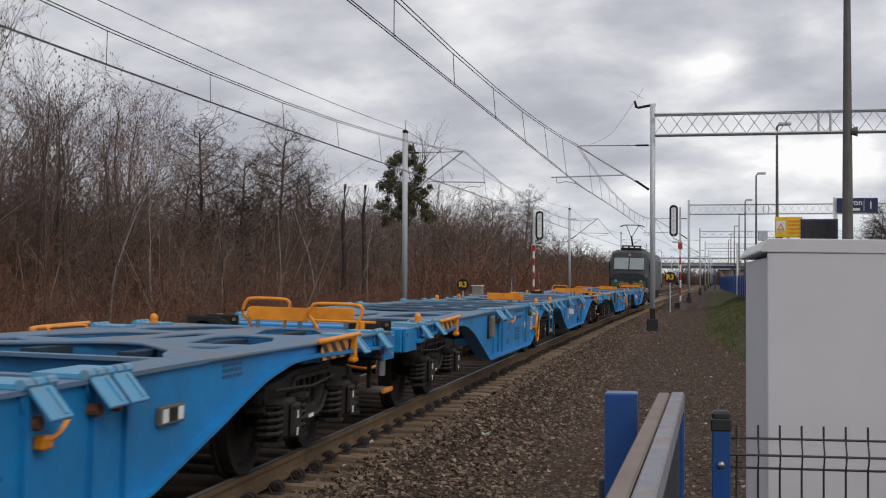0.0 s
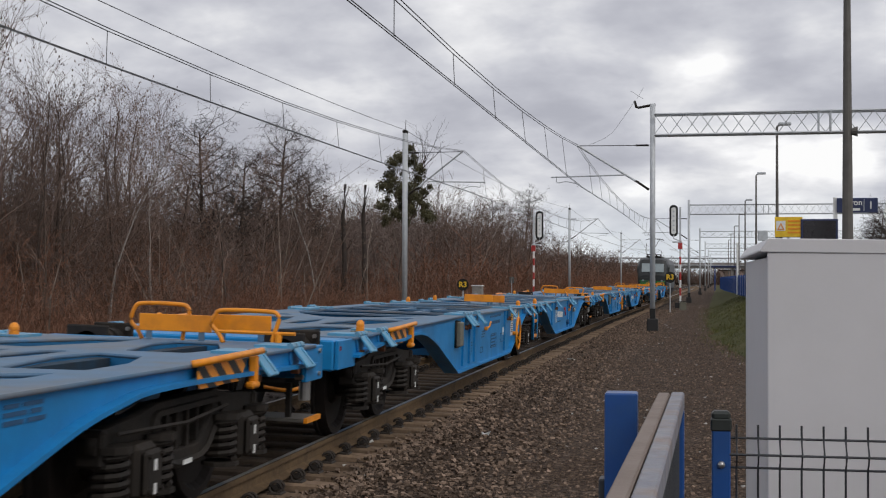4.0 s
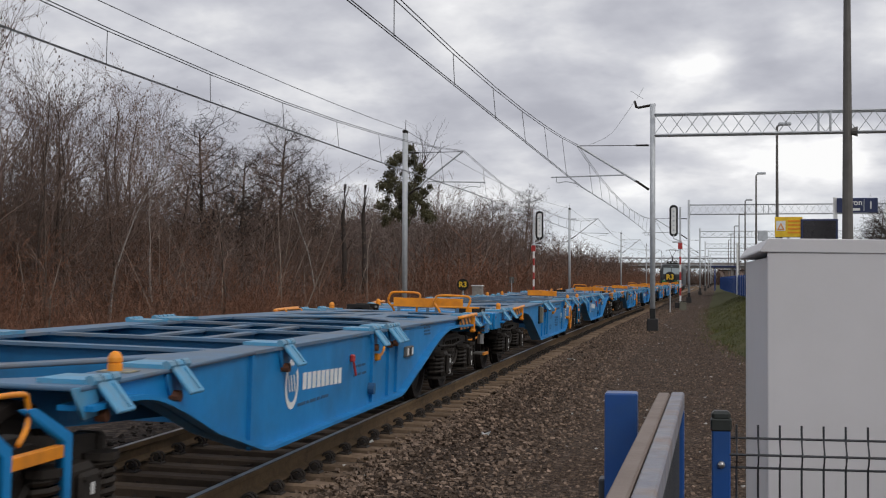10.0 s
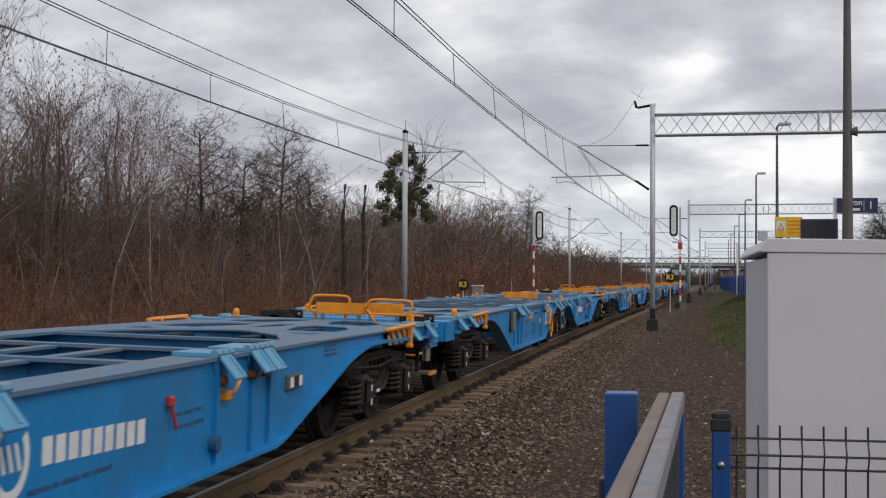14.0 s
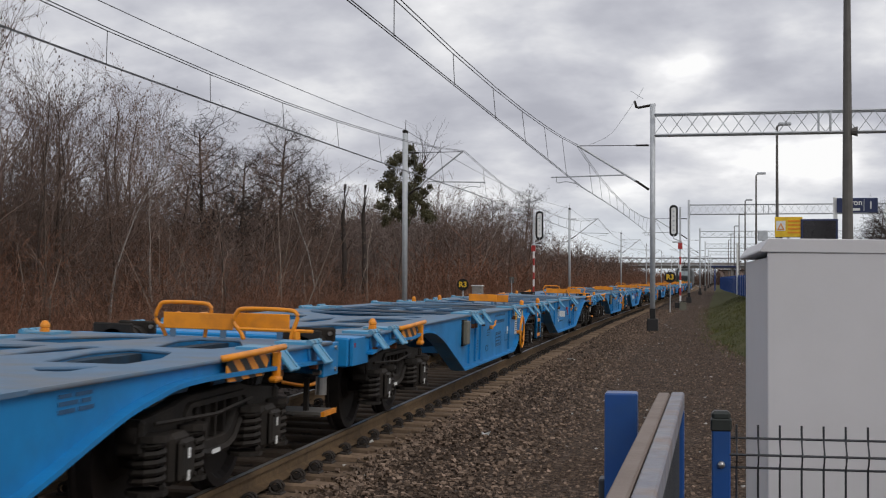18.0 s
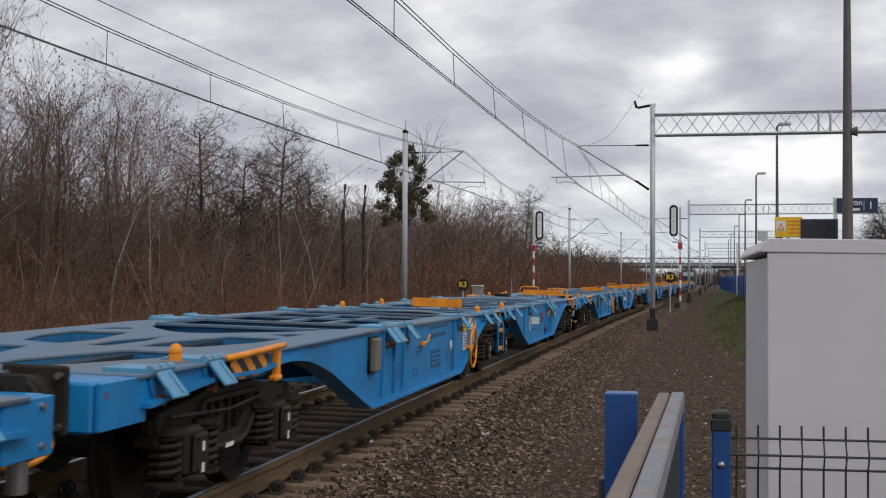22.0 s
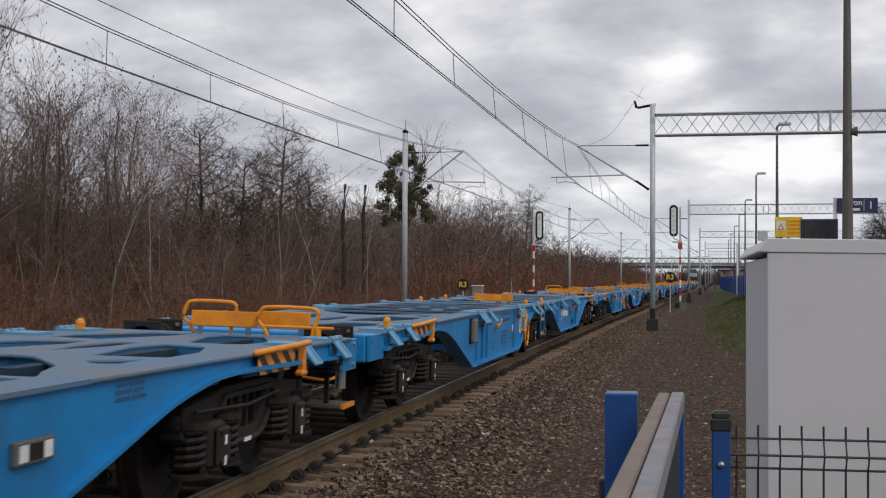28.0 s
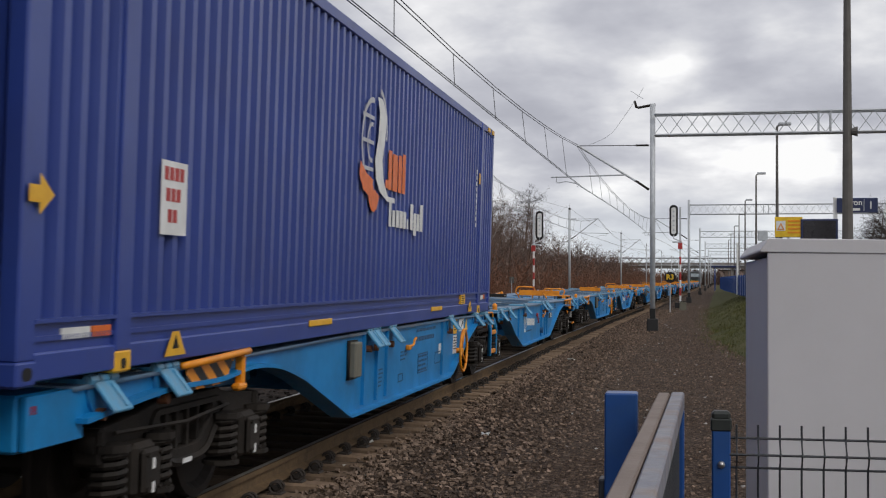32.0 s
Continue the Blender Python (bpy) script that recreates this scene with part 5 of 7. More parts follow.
    for e in (-1, 1):
        part("end_wall", B(-x + 0.1, x - 0.1, *sorted((e * (h2 - 0.07), e * (h2 - 0.04))), 0.12, Hh - 0.05), M["navy"], c)
        for z0, z1 in ((0.02, 0.17), (Hh - 0.12, Hh - 0.01)):
            part("end_rail", B(-x + 0.15, x - 0.15, *sorted((e * (h2 - 0.14), e * h2)), z0, z1, bevel=0.008), M["navy"], c)
        for xx in (-0.75, -0.35, 0.35, 0.75):
            part("lock_bar", T([(xx, e * (h2 - 0.015), 0.15), (xx, e * (h2 - 0.015), Hh - 0.12)], 0.02, 6), M["galv"], c)
    # emblem on the side: plain shapes in its colours
    X = x + 0.006
    e = new("emblem")
    e.parent, e.empty_display_size = c, 0.1
    e.location = (0, -0.06, 0.04)
    bm = ring(bmesh.new(), 0.37, 0.42, -0.60, 1.72, X, 85, 268, 22)
    ring(bm, 0.15, 0.19, -0.62, 1.72, X, 80, 280, 16)
    ring(bm, 0.37, 0.42, -0.42, 1.86, X, -10, 75, 8)
    for zz in (1.47, 1.72, 1.95):
        box(bm, X - 0.003, X, -0.98, -0.55, zz - 0.018, zz + 0.018)
    part("emblem_globe", bm, mat("pale_grey_paint", (0.5, 0.5, 0.52), None, 0.5, 0, 8, 0), e, "pale grey globe lines")
    line = ((-0.34, 2.17, 0.10), (-0.20, 2.02, 0.15), (-0.24, 1.80, 0.14), (-0.34, 1.58, 0.15), (-0.28, 1.40, 0.16), (-0.10, 1.28, 0.15), (0.12, 1.21, 0.06))
    bm = bmesh.new()
    for (y0, z0, w0), (y1, z1, w1) in zip(line, line[1:]):
        poly(bm, [(y0 - w0, z0), (y1 - w1, z1), (y1 + w1, z1), (y0 + w0, z0)], X + 0.002)
    part("emblem_stroke", bm, M["white"], e, "white curved stroke")
    part("orange_crescent", ring(bmesh.new(), 0.02, 0.22, -0.50, 1.30, X, 150, 345, 18), M["logo_orange"], e, "orange crescent")
    part("orange_fin", poly(bmesh.new(), [(-1.06, 1.38), (-0.90, 1.26), (-0.60, 1.20), (-0.54, 1.38), (-0.80, 1.42), (-1.04, 1.52)], X + 0.001), M["logo_orange"], e, "orange fin")
    for y0, y1, z0, z1 in ((-0.02, 0.10, 1.34, 1.42), (0.10, 0.24, 1.33, 1.72), (0.29, 0.50, 1.33, 1.70), (0.55, 0.70, 1.33, 1.71), (0.74, 0.88, 1.33, 1.74)):
        part("orange_bar", B(X - 0.003, X, y0, y1, z0, z1), M["logo_orange"], e, "orange block")
    part("white_bar", B(X - 0.003, X, 0.08, 0.40, 1.21, 1.26), M["white"], e, "white block")
    part("white_bar", B(X - 0.003, X, 0.17, 0.27, 0.97, 1.21), M["white"], e, "white block")
    for k, (w, z1) in enumerate(((0.14, 1.14), (0.17, 1.15), (0.17, 1.15), (0.15, 1.15), (0.08, 1.08), (0.17, 1.25), (0.17, 1.16), (0.16, 1.16), (0.17, 1.27))):
        y = 0.33 + k * 0.172
        part("white_bar", B(X - 0.003, X, y, y + w * 0.82, 0.975 if k != 6 else 0.92, z1), M["white"], e, "white block")
    pl = part("notice_plate", B(X - 0.004, X, -5.57, -5.19, 0.74, 1.16), M["white"], c, "white notice with red unreadable lines")
    bm = bmesh.new()
    for r in range(3):
        for q in range(4 - r):
            box(bm, X, X + 0.003, -5.53 + 0.075 * q + 0.03 * r, -5.475 + 0.075 * q + 0.03 * r, 1.05 - r * 0.12, 1.125 - r * 0.12)
    part("notice_line", bm, M["redpaint"], pl)
    bm = bmesh.new()
    poly(bm, [(-7.08, 0.835), (-6.98, 0.835), (-6.98, 0.78), (-6.84, 0.875), (-6.98, 0.97), (-6.98, 0.915), (-7.08, 0.915)], X + 0.014)
    part("arrow_mark", bm, M["yellow"], c, "yellow arrow")
    pl = part("data_plate", B(X - 0.03, X, 4.5, 4.82, 0.16, 0.285), M["yellow"], c, "yellow plate with unreadable lines")
    for k in range(4):
        part("line", B(X, X + 0.002, 4.54, 4.76 - 0.03 * (k % 2), 0.18 + k * 0.026, 0.19 + k * 0.026), M["iron"], pl)
    part("owner_bar", B(X - 0.02, X - 0.012, 6.25, 6.46, 0.195, 0.255), M["white"], c)
    part("owner_bar", B(X - 0.02, X - 0.012, 6.48, 6.62, 0.205, 0.265), M["logo_orange"], c, "small orange block")
    for k in range(10):
        part("code_mark", B(X - 0.003, X, 5.5, 5.56, 1.22 + k * 0.082, 1.28 + k * 0.082), M["white"], c, "small white mark")
    part("edge_mark", B(X - 0.003, X, 5.74, 5.86, 1.84, 1.99), M["yellow"], c, "yellow mark")
    for yy in (6.45, 6.85):
        part("top_mark", B(X - 0.012, X + 0.006, yy, yy + 0.18, 2.66, 2.72), M["yellow"], c, "yellow corner mark")
    part("stencil_strip", B(X - 0.03, X - 0.018, -6.66, -6.36, 0.20, 0.255), M["white"], c)
    part("stencil_strip", B(X - 0.03, X - 0.018, -6.34, -6.12, 0.20, 0.255), M["logo_orange"], c, "small orange block")
    return c


CONTAINERS = []
first_c = build_container()
for idx, (k, u) in enumerate(((-5, 1.3), (-6, 16.4), (-6, 1.3))):
    s0 = REAR_CORNER + k * WAGON_LEN + u - 0.02
    c = first_c if idx == 0 else copy_thing(first_c, Matrix())
    c.matrix_world = riding(s0, DECK + 0.058)
    CONTAINERS.append((c, s0, DECK + 0.058))


# ------------------------------------------------------------------ locomotive
def build_loco():
    c = empty("electric_locomotive", Matrix(), "dark green and grey electric locomotive with a raised pantograph", "locomotive")
    Ln = 18.5
    # body shell: lofted cross-sections with sloped cab ends
    def section(y, w, top, shoulder):
        return [(-w, y, 1.0), (-w, y, shoulder), (-w + 0.18, y, top - 0.12), (-w + 0.5, y, top), (w - 0.5, y, top), (w - 0.18, y, top - 0.12), (w, y, shoulder), (w, y, 1.0)]
    bm = bmesh.new()
    rows = []
    for y, w, top, sh in ((0.0, 1.22, 2.2, 1.9), (0.10, 1.29, 2.5, 2.1), (0.45, 1.31, 3.2, 2.75), (0.75, 1.33, 3.62, 3.05), (1.3, 1.40, 3.78, 3.2), (2.2, 1.45, 3.82, 3.2), (Ln - 2.2, 1.45, 3.82, 3.2), (Ln - 1.3, 1.40, 3.78, 3.2), (Ln - 0.75, 1.33, 3.62, 3.05), (Ln - 0.45, 1.31, 3.2, 2.75), (Ln - 0.10, 1.29, 2.5, 2.1), (Ln, 1.22, 2.2, 1.9)):
        rows.append([bm.verts.new(p) for p in section(y, w, top, sh)])
    for a, b in zip(rows, rows[1:]):
        for i in range(7):
            bm.faces.new((a[i], a[i + 1], b[i + 1], b[i]))
        bm.faces.new((a[7], a[0], b[0], b[7]))
    bm.faces.new(rows[0][::-1])
    bm.faces.new(rows[-1])
    bmesh.ops.recalc_face_normals(bm, faces=bm.faces[:])
    part("body", bm, M["loco"], c)
    for sx in (-1, 1):
        x0, x1 = sorted((sx * 1.44, sx * 1.458))
        part("side_panel", B(x0, x1, 2.2, Ln - 2.2, 1.05, 3.15), M["locoside"], c, "grey ribbed side panel")
        part("cab_side_window", B(x0, x1 + 0.0 * sx, 0.95, 1.75, 2.35, 2.95), M["glass"], c)
        part("cab_door", B(x0, x1, 1.85, 2.18, 1.05, 3.0), M["locoside"], c)
    for x0, x1 in ((-1.0, -0.04), (0.04, 1.0)):
        part("windscreen", B(x0, x1, -0.012, 0.02, 0.0, 0.86, bevel=0.01), M["glass"], c, "pale reflecting windscreen", at=pose(0, 0.02, 2.46, -24, 0, 0))
    part("wiper", T([(0.02, 0.0, 2.4), (0.3, 0.2, 2.85)], 0.015, 6), M["black"], c)
    part("lower_front", B(-1.2, 1.2, -0.015, 0.1, 1.0, 1.95, bevel=0.01), M["loco"], c)
    for z in (1.36, 1.48, 1.60):
        for x0, x1 in ((-1.15, -0.3), (0.3, 1.15)):
            part("green_stripe", B(x0, x1, -0.03, -0.01, z, z + 0.05), M["locogreen"], c, "bright green stripe")
    part("white_stripe", B(-1.15, 1.15, -0.03, -0.01, 1.06, 1.12), M["white"], c)
    for sx in (-1, 1):
        part("tail_light", T([(sx * 0.85, -0.04, 1.68), (sx * 0.85, 0.0, 1.68)], 0.09, 12), M["glass"], c)
        bm = lathe([(0.0, 0.1), (-0.35, 0.1), (-0.35, 0.26), (-0.4, 0.26)], 16, "y")
        for v in bm.verts:
            v.co += V((sx * 0.875, 0, 1.02))
        part("buffer", bm, M["iron"], c)
    part("top_light", T([(0, 0.60, 3.45), (0, 0.75, 3.45)], 0.1, 12), M["glass"], c)
    part("number_bar", B(-0.2, 0.2, -0.03, -0.012, 1.3, 1.42), M["white"], c)
    part("underframe", B(-1.25, 1.25, 0.3, Ln - 0.3, 0.45, 1.02, bevel=0.05), M["iron"], c)
    for by in (4.5, Ln - 4.5):
        part("bogie_frame", B(-1.2, 1.2, by - 2.2, by + 2.2, 0.32, 0.62, bevel=0.05), M["iron"], c)
        for d in (-1.3, 1.3):
            bmw = join(lathe([(-0.8, 0.6), (-0.67, 0.6), (-0.66, 0.2)], 24), lathe([(0.66, 0.2), (0.67, 0.6), (0.8, 0.6)], 24))
            part("wheelset", bmw, M["wheel"], c, at=Matrix.Translation((0, by + d, 0.6)))
    # roof gear and pantograph
    part("roof_gear", join(B(-0.7, 0.7, 1.8, 7.5, 3.82, 3.98, bevel=0.04), B(-0.5, 0.5, 9, 15, 3.82, 4.0, bevel=0.04)), M["iron"], c)
    for x in (-0.6, -0.2, 0.2, 0.6):
        part("insulator", T([(x, 2.3, 3.95), (x, 2.3, 4.12)], 0.06, 8), M["iron"], c)
    pb = new("pantograph")
    pb.parent, pb.empty_display_size = c, 0.3
    part("base", B(-0.65, 0.65, 1.9, 3.6, 4.08, 4.14), M["iron"], pb)
    part("lower_arm", T([(0.0, 3.4, 4.14), (0.0, 1.9, 4.75)], 0.06, 8), M["iron"], pb)
    for sx in (-1, 1):
        part("upper_arm", T([(0.05 * sx, 1.9, 4.75), (0.42 * sx, 2.9, 5.55)], 0.028, 6), M["iron"], pb)
    for y in (2.75, 3.05):
        part("contact_strip", T(arc([(-0.85, y, 5.45), (-0.6, y, 5.57), (0, y, 5.59), (0.6, y, 5.57), (0.85, y, 5.45)], 3), 0.03, 6), M["iron"], pb)
    return c


LOCO_S = REAR_CORNER + 3 * WAGON_LEN + 25.6
loco = build_loco()
LOCO_SIZE = Matrix.Scale(0.84, 4)
for part_ in loco.children_recursive:
    if part_.type == "MESH":
        part_.data.transform(LOCO_SIZE)
        part_.location *= 0.84
loco.matrix_world = riding(LOCO_S)
# ------------------------------------------------------------------ overhead line
def lattice(bm, a, b, up, side, n, r=0.022):
    """A box truss between two points: four chords and crossed bars on the faces."""
    a, b, up, side = V(a), V(b), V(up), V(side)
    ch = [(a + i * up + j * side, b + i * up + j * side) for i in (0, 1) for j in (0, 1)]
    for p, q in ch:
        tube(bm, [p, q], r * 2.2, 4)
    for i in range(n):
        f0, f1 = i / n, (i + 1) / n
        for lo, hi in ((0, 2), (1, 3))[:1 if n > 50 else 2]:
            for u, w in ((lo, hi), (hi, lo)):
                tube(bm, [ch[u][0].lerp(ch[u][1], f0), ch[w][0].lerp(ch[w][1], f1)], r * 0.75, 4, cap=False)
    return bm


def plate_z(outline, z0, z1):
    return plate([outline], z1 - z0, "xy", z0)


def build_mast(height, label, foot=True):
    m = empty("catenary_mast", Matrix(), label, "catenary mast", "masts of the overhead line")
    part("post", plate_z([(-0.09, -0.11), (0.09, -0.11), (0.09, -0.095), (0.012, -0.095), (0.012, 0.095), (0.09, 0.095), (0.09, 0.11), (-0.09, 0.11), (-0.09, 0.095), (-0.012, 0.095), (-0.012, -0.095), (-0.09, -0.095)], -0.1, height), M["galv"], m)
    if foot:
        part("painted_base", B(-0.1, 0.1, -0.12, 0.12, 0.12, 0.5), M["black"], m, "black painted mast base")
        part("foundation", B(-0.2, 0.2, -0.2, 0.2, GROUND_Z - 0.4, 0.14, bevel=0.03), M["tar"], m, "tarred black foundation block")
    return m


def cantilever(parent, d, reach, z_mess, z_con):
    """Sloping tube, stay and steady arm that carry the wires."""
    c = new("cantilever")
    c.parent, c.empty_display_size = parent, 0.2
    part("sloping_tube", T([(0.13 * d, 0, z_con - 0.12), (0.45 * d, 0, z_con + 0.1), (reach * d, 0, z_mess + 0.02)], 0.038, 8), M["galv"], c)
    part("stay", T([(0.13 * d, 0, z_mess - 0.02), (reach * d * 0.98, 0, z_mess)], 0.016, 6), M["wire"], c)
    part("insulator", T([(0.13 * d, 0, z_mess - 0.02), (0.6 * d, 0, z_mess - 0.015)], 0.035, 8), M["iron"], c, "dark insulator")
    part("insulator", T([(0.13 * d, 0, z_con - 0.12), (0.6 * d, 0, z_con + 0.2)], 0.042, 8), M["iron"], c, "dark insulator")
    part("registration_tube", T([(0.95 * d, 0, z_con + 0.42), ((reach + 0.95) * d, 0, z_con + 0.36)], 0.026, 8), M["galv"], c)
    part("steady_arm", T(arc([((reach + 0.75) * d, 0, z_con + 0.36), ((reach + 0.72) * d, 0, z_con + 0.16), ((reach + 0.4) * d, 0, z_con + 0.2), ((reach - 0.02) * d, 0, z_con + 0.1), (reach * d, 0, z_con + 0.0)], 3), 0.018, 6), M["galv"], c)


M["tar"] = mat("black_tar", (0.014, 0.013, 0.013), (0.02, 0.018, 0.018), 0.7, 0, 6, 0.3, 30)
Z_MESS, Z_CON = 6.36, 4.87
Z_MESS2, Z_CON2 = 6.78, 5.14
right_s = [47 + 57.3 * k for k in range(8)]
left_s = [52.6 + 60.5 * k for k in range(7)]
for k, s in enumerate(right_s):
    m = build_mast(7.82, "galvanised steel catenary mast on a tarred black foundation")
    m.matrix_world = at_track(s, 2.72)
    cantilever(m, -1, 2.7, Z_MESS, Z_CON)
    if k == 0:
        part("head_bracket", T([(0.10, 0, 7.80), (-0.50, 0, 7.70), (-0.58, 0, 7.72), (-0.64, 0, 7.94)], 0.05, 6), M["iron"], m)
        for a, b_ in (((-0.80, 8.32), (-0.34, 8.02)), ((-0.32, 8.44), (-0.56, 8.02))):
            part("spike", T([(a[0], 0, a[1]), (b_[0], 0, b_[1])], 0.008, 4), M["galv"], m)
    if k < 5:
        g = empty("portal_beam", at_track(s, 2.72), "galvanised lattice portal beam over the platforms", "portal beam", "portal beams")
        part("truss", lattice(bmesh.new(), (0.06, -0.25, 6.68), (30.0, -0.25, 6.68), (0, 0, 0.74), (0, 0.4, 0), 56 if k < 2 else 30, 0.018), M["galv"], g)
        for xx in (5.72, 6.12):
            part("joint_frame", join(B(xx - 0.02, xx + 0.02, -0.28, 0.2, 6.64, 7.46)), M["galv"], g)
        part("end_post", B(29.9, 30.15, -0.13, 0.13, -0.3, 7.6), M["galv"], g)
for k, s in enumerate(left_s):
    m = build_mast(7.7, "slender galvanised catenary mast beside the wood")
    m.matrix_world = at_track(s, -7.72)
    cantilever(m, 1, 2.45, Z_MESS2, Z_CON2)
    part("mast_head", B(-0.10, 0.10, -0.12, 0.12, 7.58, 7.71, bevel=0.02), M["iron"], m)
    part("lightning_rod", T([(0.0, 0, 7.7), (0.03, 0, 8.15)], 0.012, 5), M["iron"], m)


def catenary(off, supports, label, zm0, zc0, sag, lift):
    """Messenger and contact wires with droppers, sagging between supports."""
    w = empty("catenary_wire", Matrix(), label, "overhead wire", "overhead wires")
    mess, con = bmesh.new(), bmesh.new()
    pm, p1, p2 = [], [], []
    ss = [supports[0] - (supports[1] - supports[0])] + list(supports)
    for i, (a, b) in enumerate(zip(ss, ss[1:])):
        n = round((b - a) / 4.6)
        stag0, stag1 = (0.18 if i % 2 else -0.18), (-0.18 if i % 2 else 0.18)
        for j in range(n):
            f = j / n
            s = a + (b - a) * f
            zm = zm0 - sag * 4 * f * (1 - f)
            zc = zc0 + lift * 4 * f * (1 - f)
            st = stag0 + (stag1 - stag0) * f
            pm.append(along(s, off, zm)[0])
            p1.append(along(s, off + st - 0.025, zc)[0])
            p2.append(along(s, off + st + 0.025, zc)[0])
            if j > 0 and s < 100:
                part("dropper", T([along(s, off, zm)[0], along(s, off + st, zc)[0]], 0.0075, 4, cap=False), M["wire"], w)
    part("messenger_wire", tube(mess, pm, 0.009, 6), M["wire"], w)
    part("messenger_wire", tube(bmesh.new(), [p + V((0.05, 0, 0.03)) for p in pm], 0.009, 6), M["wire"], w)
    part("contact_wire", tube(con, p1, 0.0085, 6), M["wire"], w)
    part("contact_wire", tube(bmesh.new(), p2, 0.0085, 6), M["wire"], w)


catenary(0.0, right_s, "overhead contact wires with droppers above the near track", Z_MESS, Z_CON, 0.76, 0.19)
catenary(-5.25, left_s, "overhead contact wires with droppers above the far track", Z_MESS2, Z_CON2, 1.17, -0.08)
pts = []
for a, b in zip([left_s[0] - 60.5] + left_s, left_s):
    for j in range(12):
        f = j / 12
        pts.append(along(a + (b - a) * f, -7.72, 7.72 - 0.5 * 4 * f * (1 - f))[0])
tagged(part("feeder_wire", T(pts, 0.011, 5), M["wire"]), "single dark feeder wire on the mast heads", "overhead wire")
pts = [along(right_s[0], 2.1, 7.98)[0], along(right_s[0], 1.75, 7.45)[0], along(right_s[0], 1.2, 6.75)[0], along(right_s[0], 0.45, 6.38)[0]]
tagged(part("jumper_wire", T(arc([tuple(p) for p in pts], 5), 0.006, 5), M["wire"]), "slack dark jumper wire at the mast head", "overhead wire")


# ------------------------------------------------------------------ signals and signs
def build_signal(s, off, head_z, label, side=-1):
    g = empty("railway_signal", at_track(s, off), label, "signal", "light signals")
    part("post", T([(0, 0, GROUND_Z), (0, 0, 6.2)], 0.06, 10), M["galv"], g)
    z, k = 0.0, 0
    while z < 4.0:
        part("band", T([(0, 0, z), (0, 0, z + 0.5)], 0.066, 10), M["redpaint"] if k % 2 else M["white"], g)
        z += 0.5
        k += 1
    h = new("signal_head")
    h.parent, h.empty_display_size, h.location = g, 0.2, (side * 0.42, 0, head_z)
    part("backing", plate([rounded(-0.27, 0.27, -1.02, 1.02, 0.26, 6)], 0.05, "xz", -0.02), M["black"], h)
    part("rear_plate", plate([rounded(-0.15, 0.15, -0.86, 0.86, 0.12, 6)], 0.03, "xz", -0.055), M["white"], h, "white rear plate")
    for zz in (-0.6, -0.3, 0.0, 0.3, 0.6):
        part("bolt_plate", B(-0.05, 0.05, -0.07, -0.056, zz - 0.05, zz + 0.05), M["galv"], h)
    part("bracket", T([(-side * 0.42, 0, -1.3), (0.0, 0, -1.15), (0.0, 0, -0.9)], 0.04, 6), M["galv"], g).matrix_local = Matrix.Translation((side * 0.42, 0, head_z))
    part("platform_step", B(*sorted((side * 0.5, -side * 0.1)), -0.15, 0.15, head_z - 1.42, head_z - 1.34), M["galv"], g)
    part("relay_box", B(-0.14, 0.14, -0.2, -0.06, 3.5, 3.9), M["redpaint"], g)
    part("cable_box", B(-0.35, 0.3, -0.2, 0.2, GROUND_Z, 0.05, bevel=0.02), M["tar"], g)
    return g


build_signal(85, 2.62, 5.32, "light signal seen from behind on a red and white post")
build_signal(92, -7.88, 5.35, "light signal with white rear plate on a banded post", 1)


def round_sign(s, off, z, r, label):
    g = empty("track_sign", at_track(s, off), label, "sign", "round track signs")
    part("post", T([(0, 0, GROUND_Z), (0, 0, z)], 0.03, 8), M["galv"], g)
    part("disc", T([(0, -0.05, z), (0, -0.035, z)], r, 28), M["black"], g, "black disc")
    me = text_mesh("R3", r * 1.25, bold=0.03)
    me.materials.append(M["signyellow"])
    part("lettering", me, None, g, "yellow letters", at=pose(0, -0.058, z, 90, 0, 0))


round_sign(73, 2.42, 1.66, 0.31, "round black sign with yellow R3 on a thin post")
round_sign(66, -7.88, 1.22, 0.31, "round black sign with yellow R3 beside the wood")
b = empty("trackside_box", at_track(66.5, -7.2), "small pale grey concrete trackside box", "equipment box")
part("body", B(-0.26, 0.26, -0.25, 0.25, -0.35, 1.15, bevel=0.02), M["concrete"], b)
part("lid", B(-0.3, 0.3, -0.29, 0.29, 1.15, 1.2, bevel=0.01), M["white"], b)
b = empty("trackside_box", at_track(79, 2.95), "low dark grey trackside cable box", "equipment box")
part("body", B(-0.2, 0.2, -0.2, 0.2, GROUND_Z - 0.05, 0.2, bevel=0.03), mat_box, b)
part("lid", B(-0.22, 0.22, -0.22, 0.22, 0.2, 0.23, bevel=0.01), M["iron"], b)
b = empty("marker_board", at_track(88, -8.82), "small grey marker board seen from behind", "sign")
part("post", T([(0, 0, -0.4), (0, 0, 1.66)], 0.025, 6), M["galv"], b)
part("board", B(-0.17, 0.17, -0.02, 0.0, 1.25, 1.68), M["pole"], b)


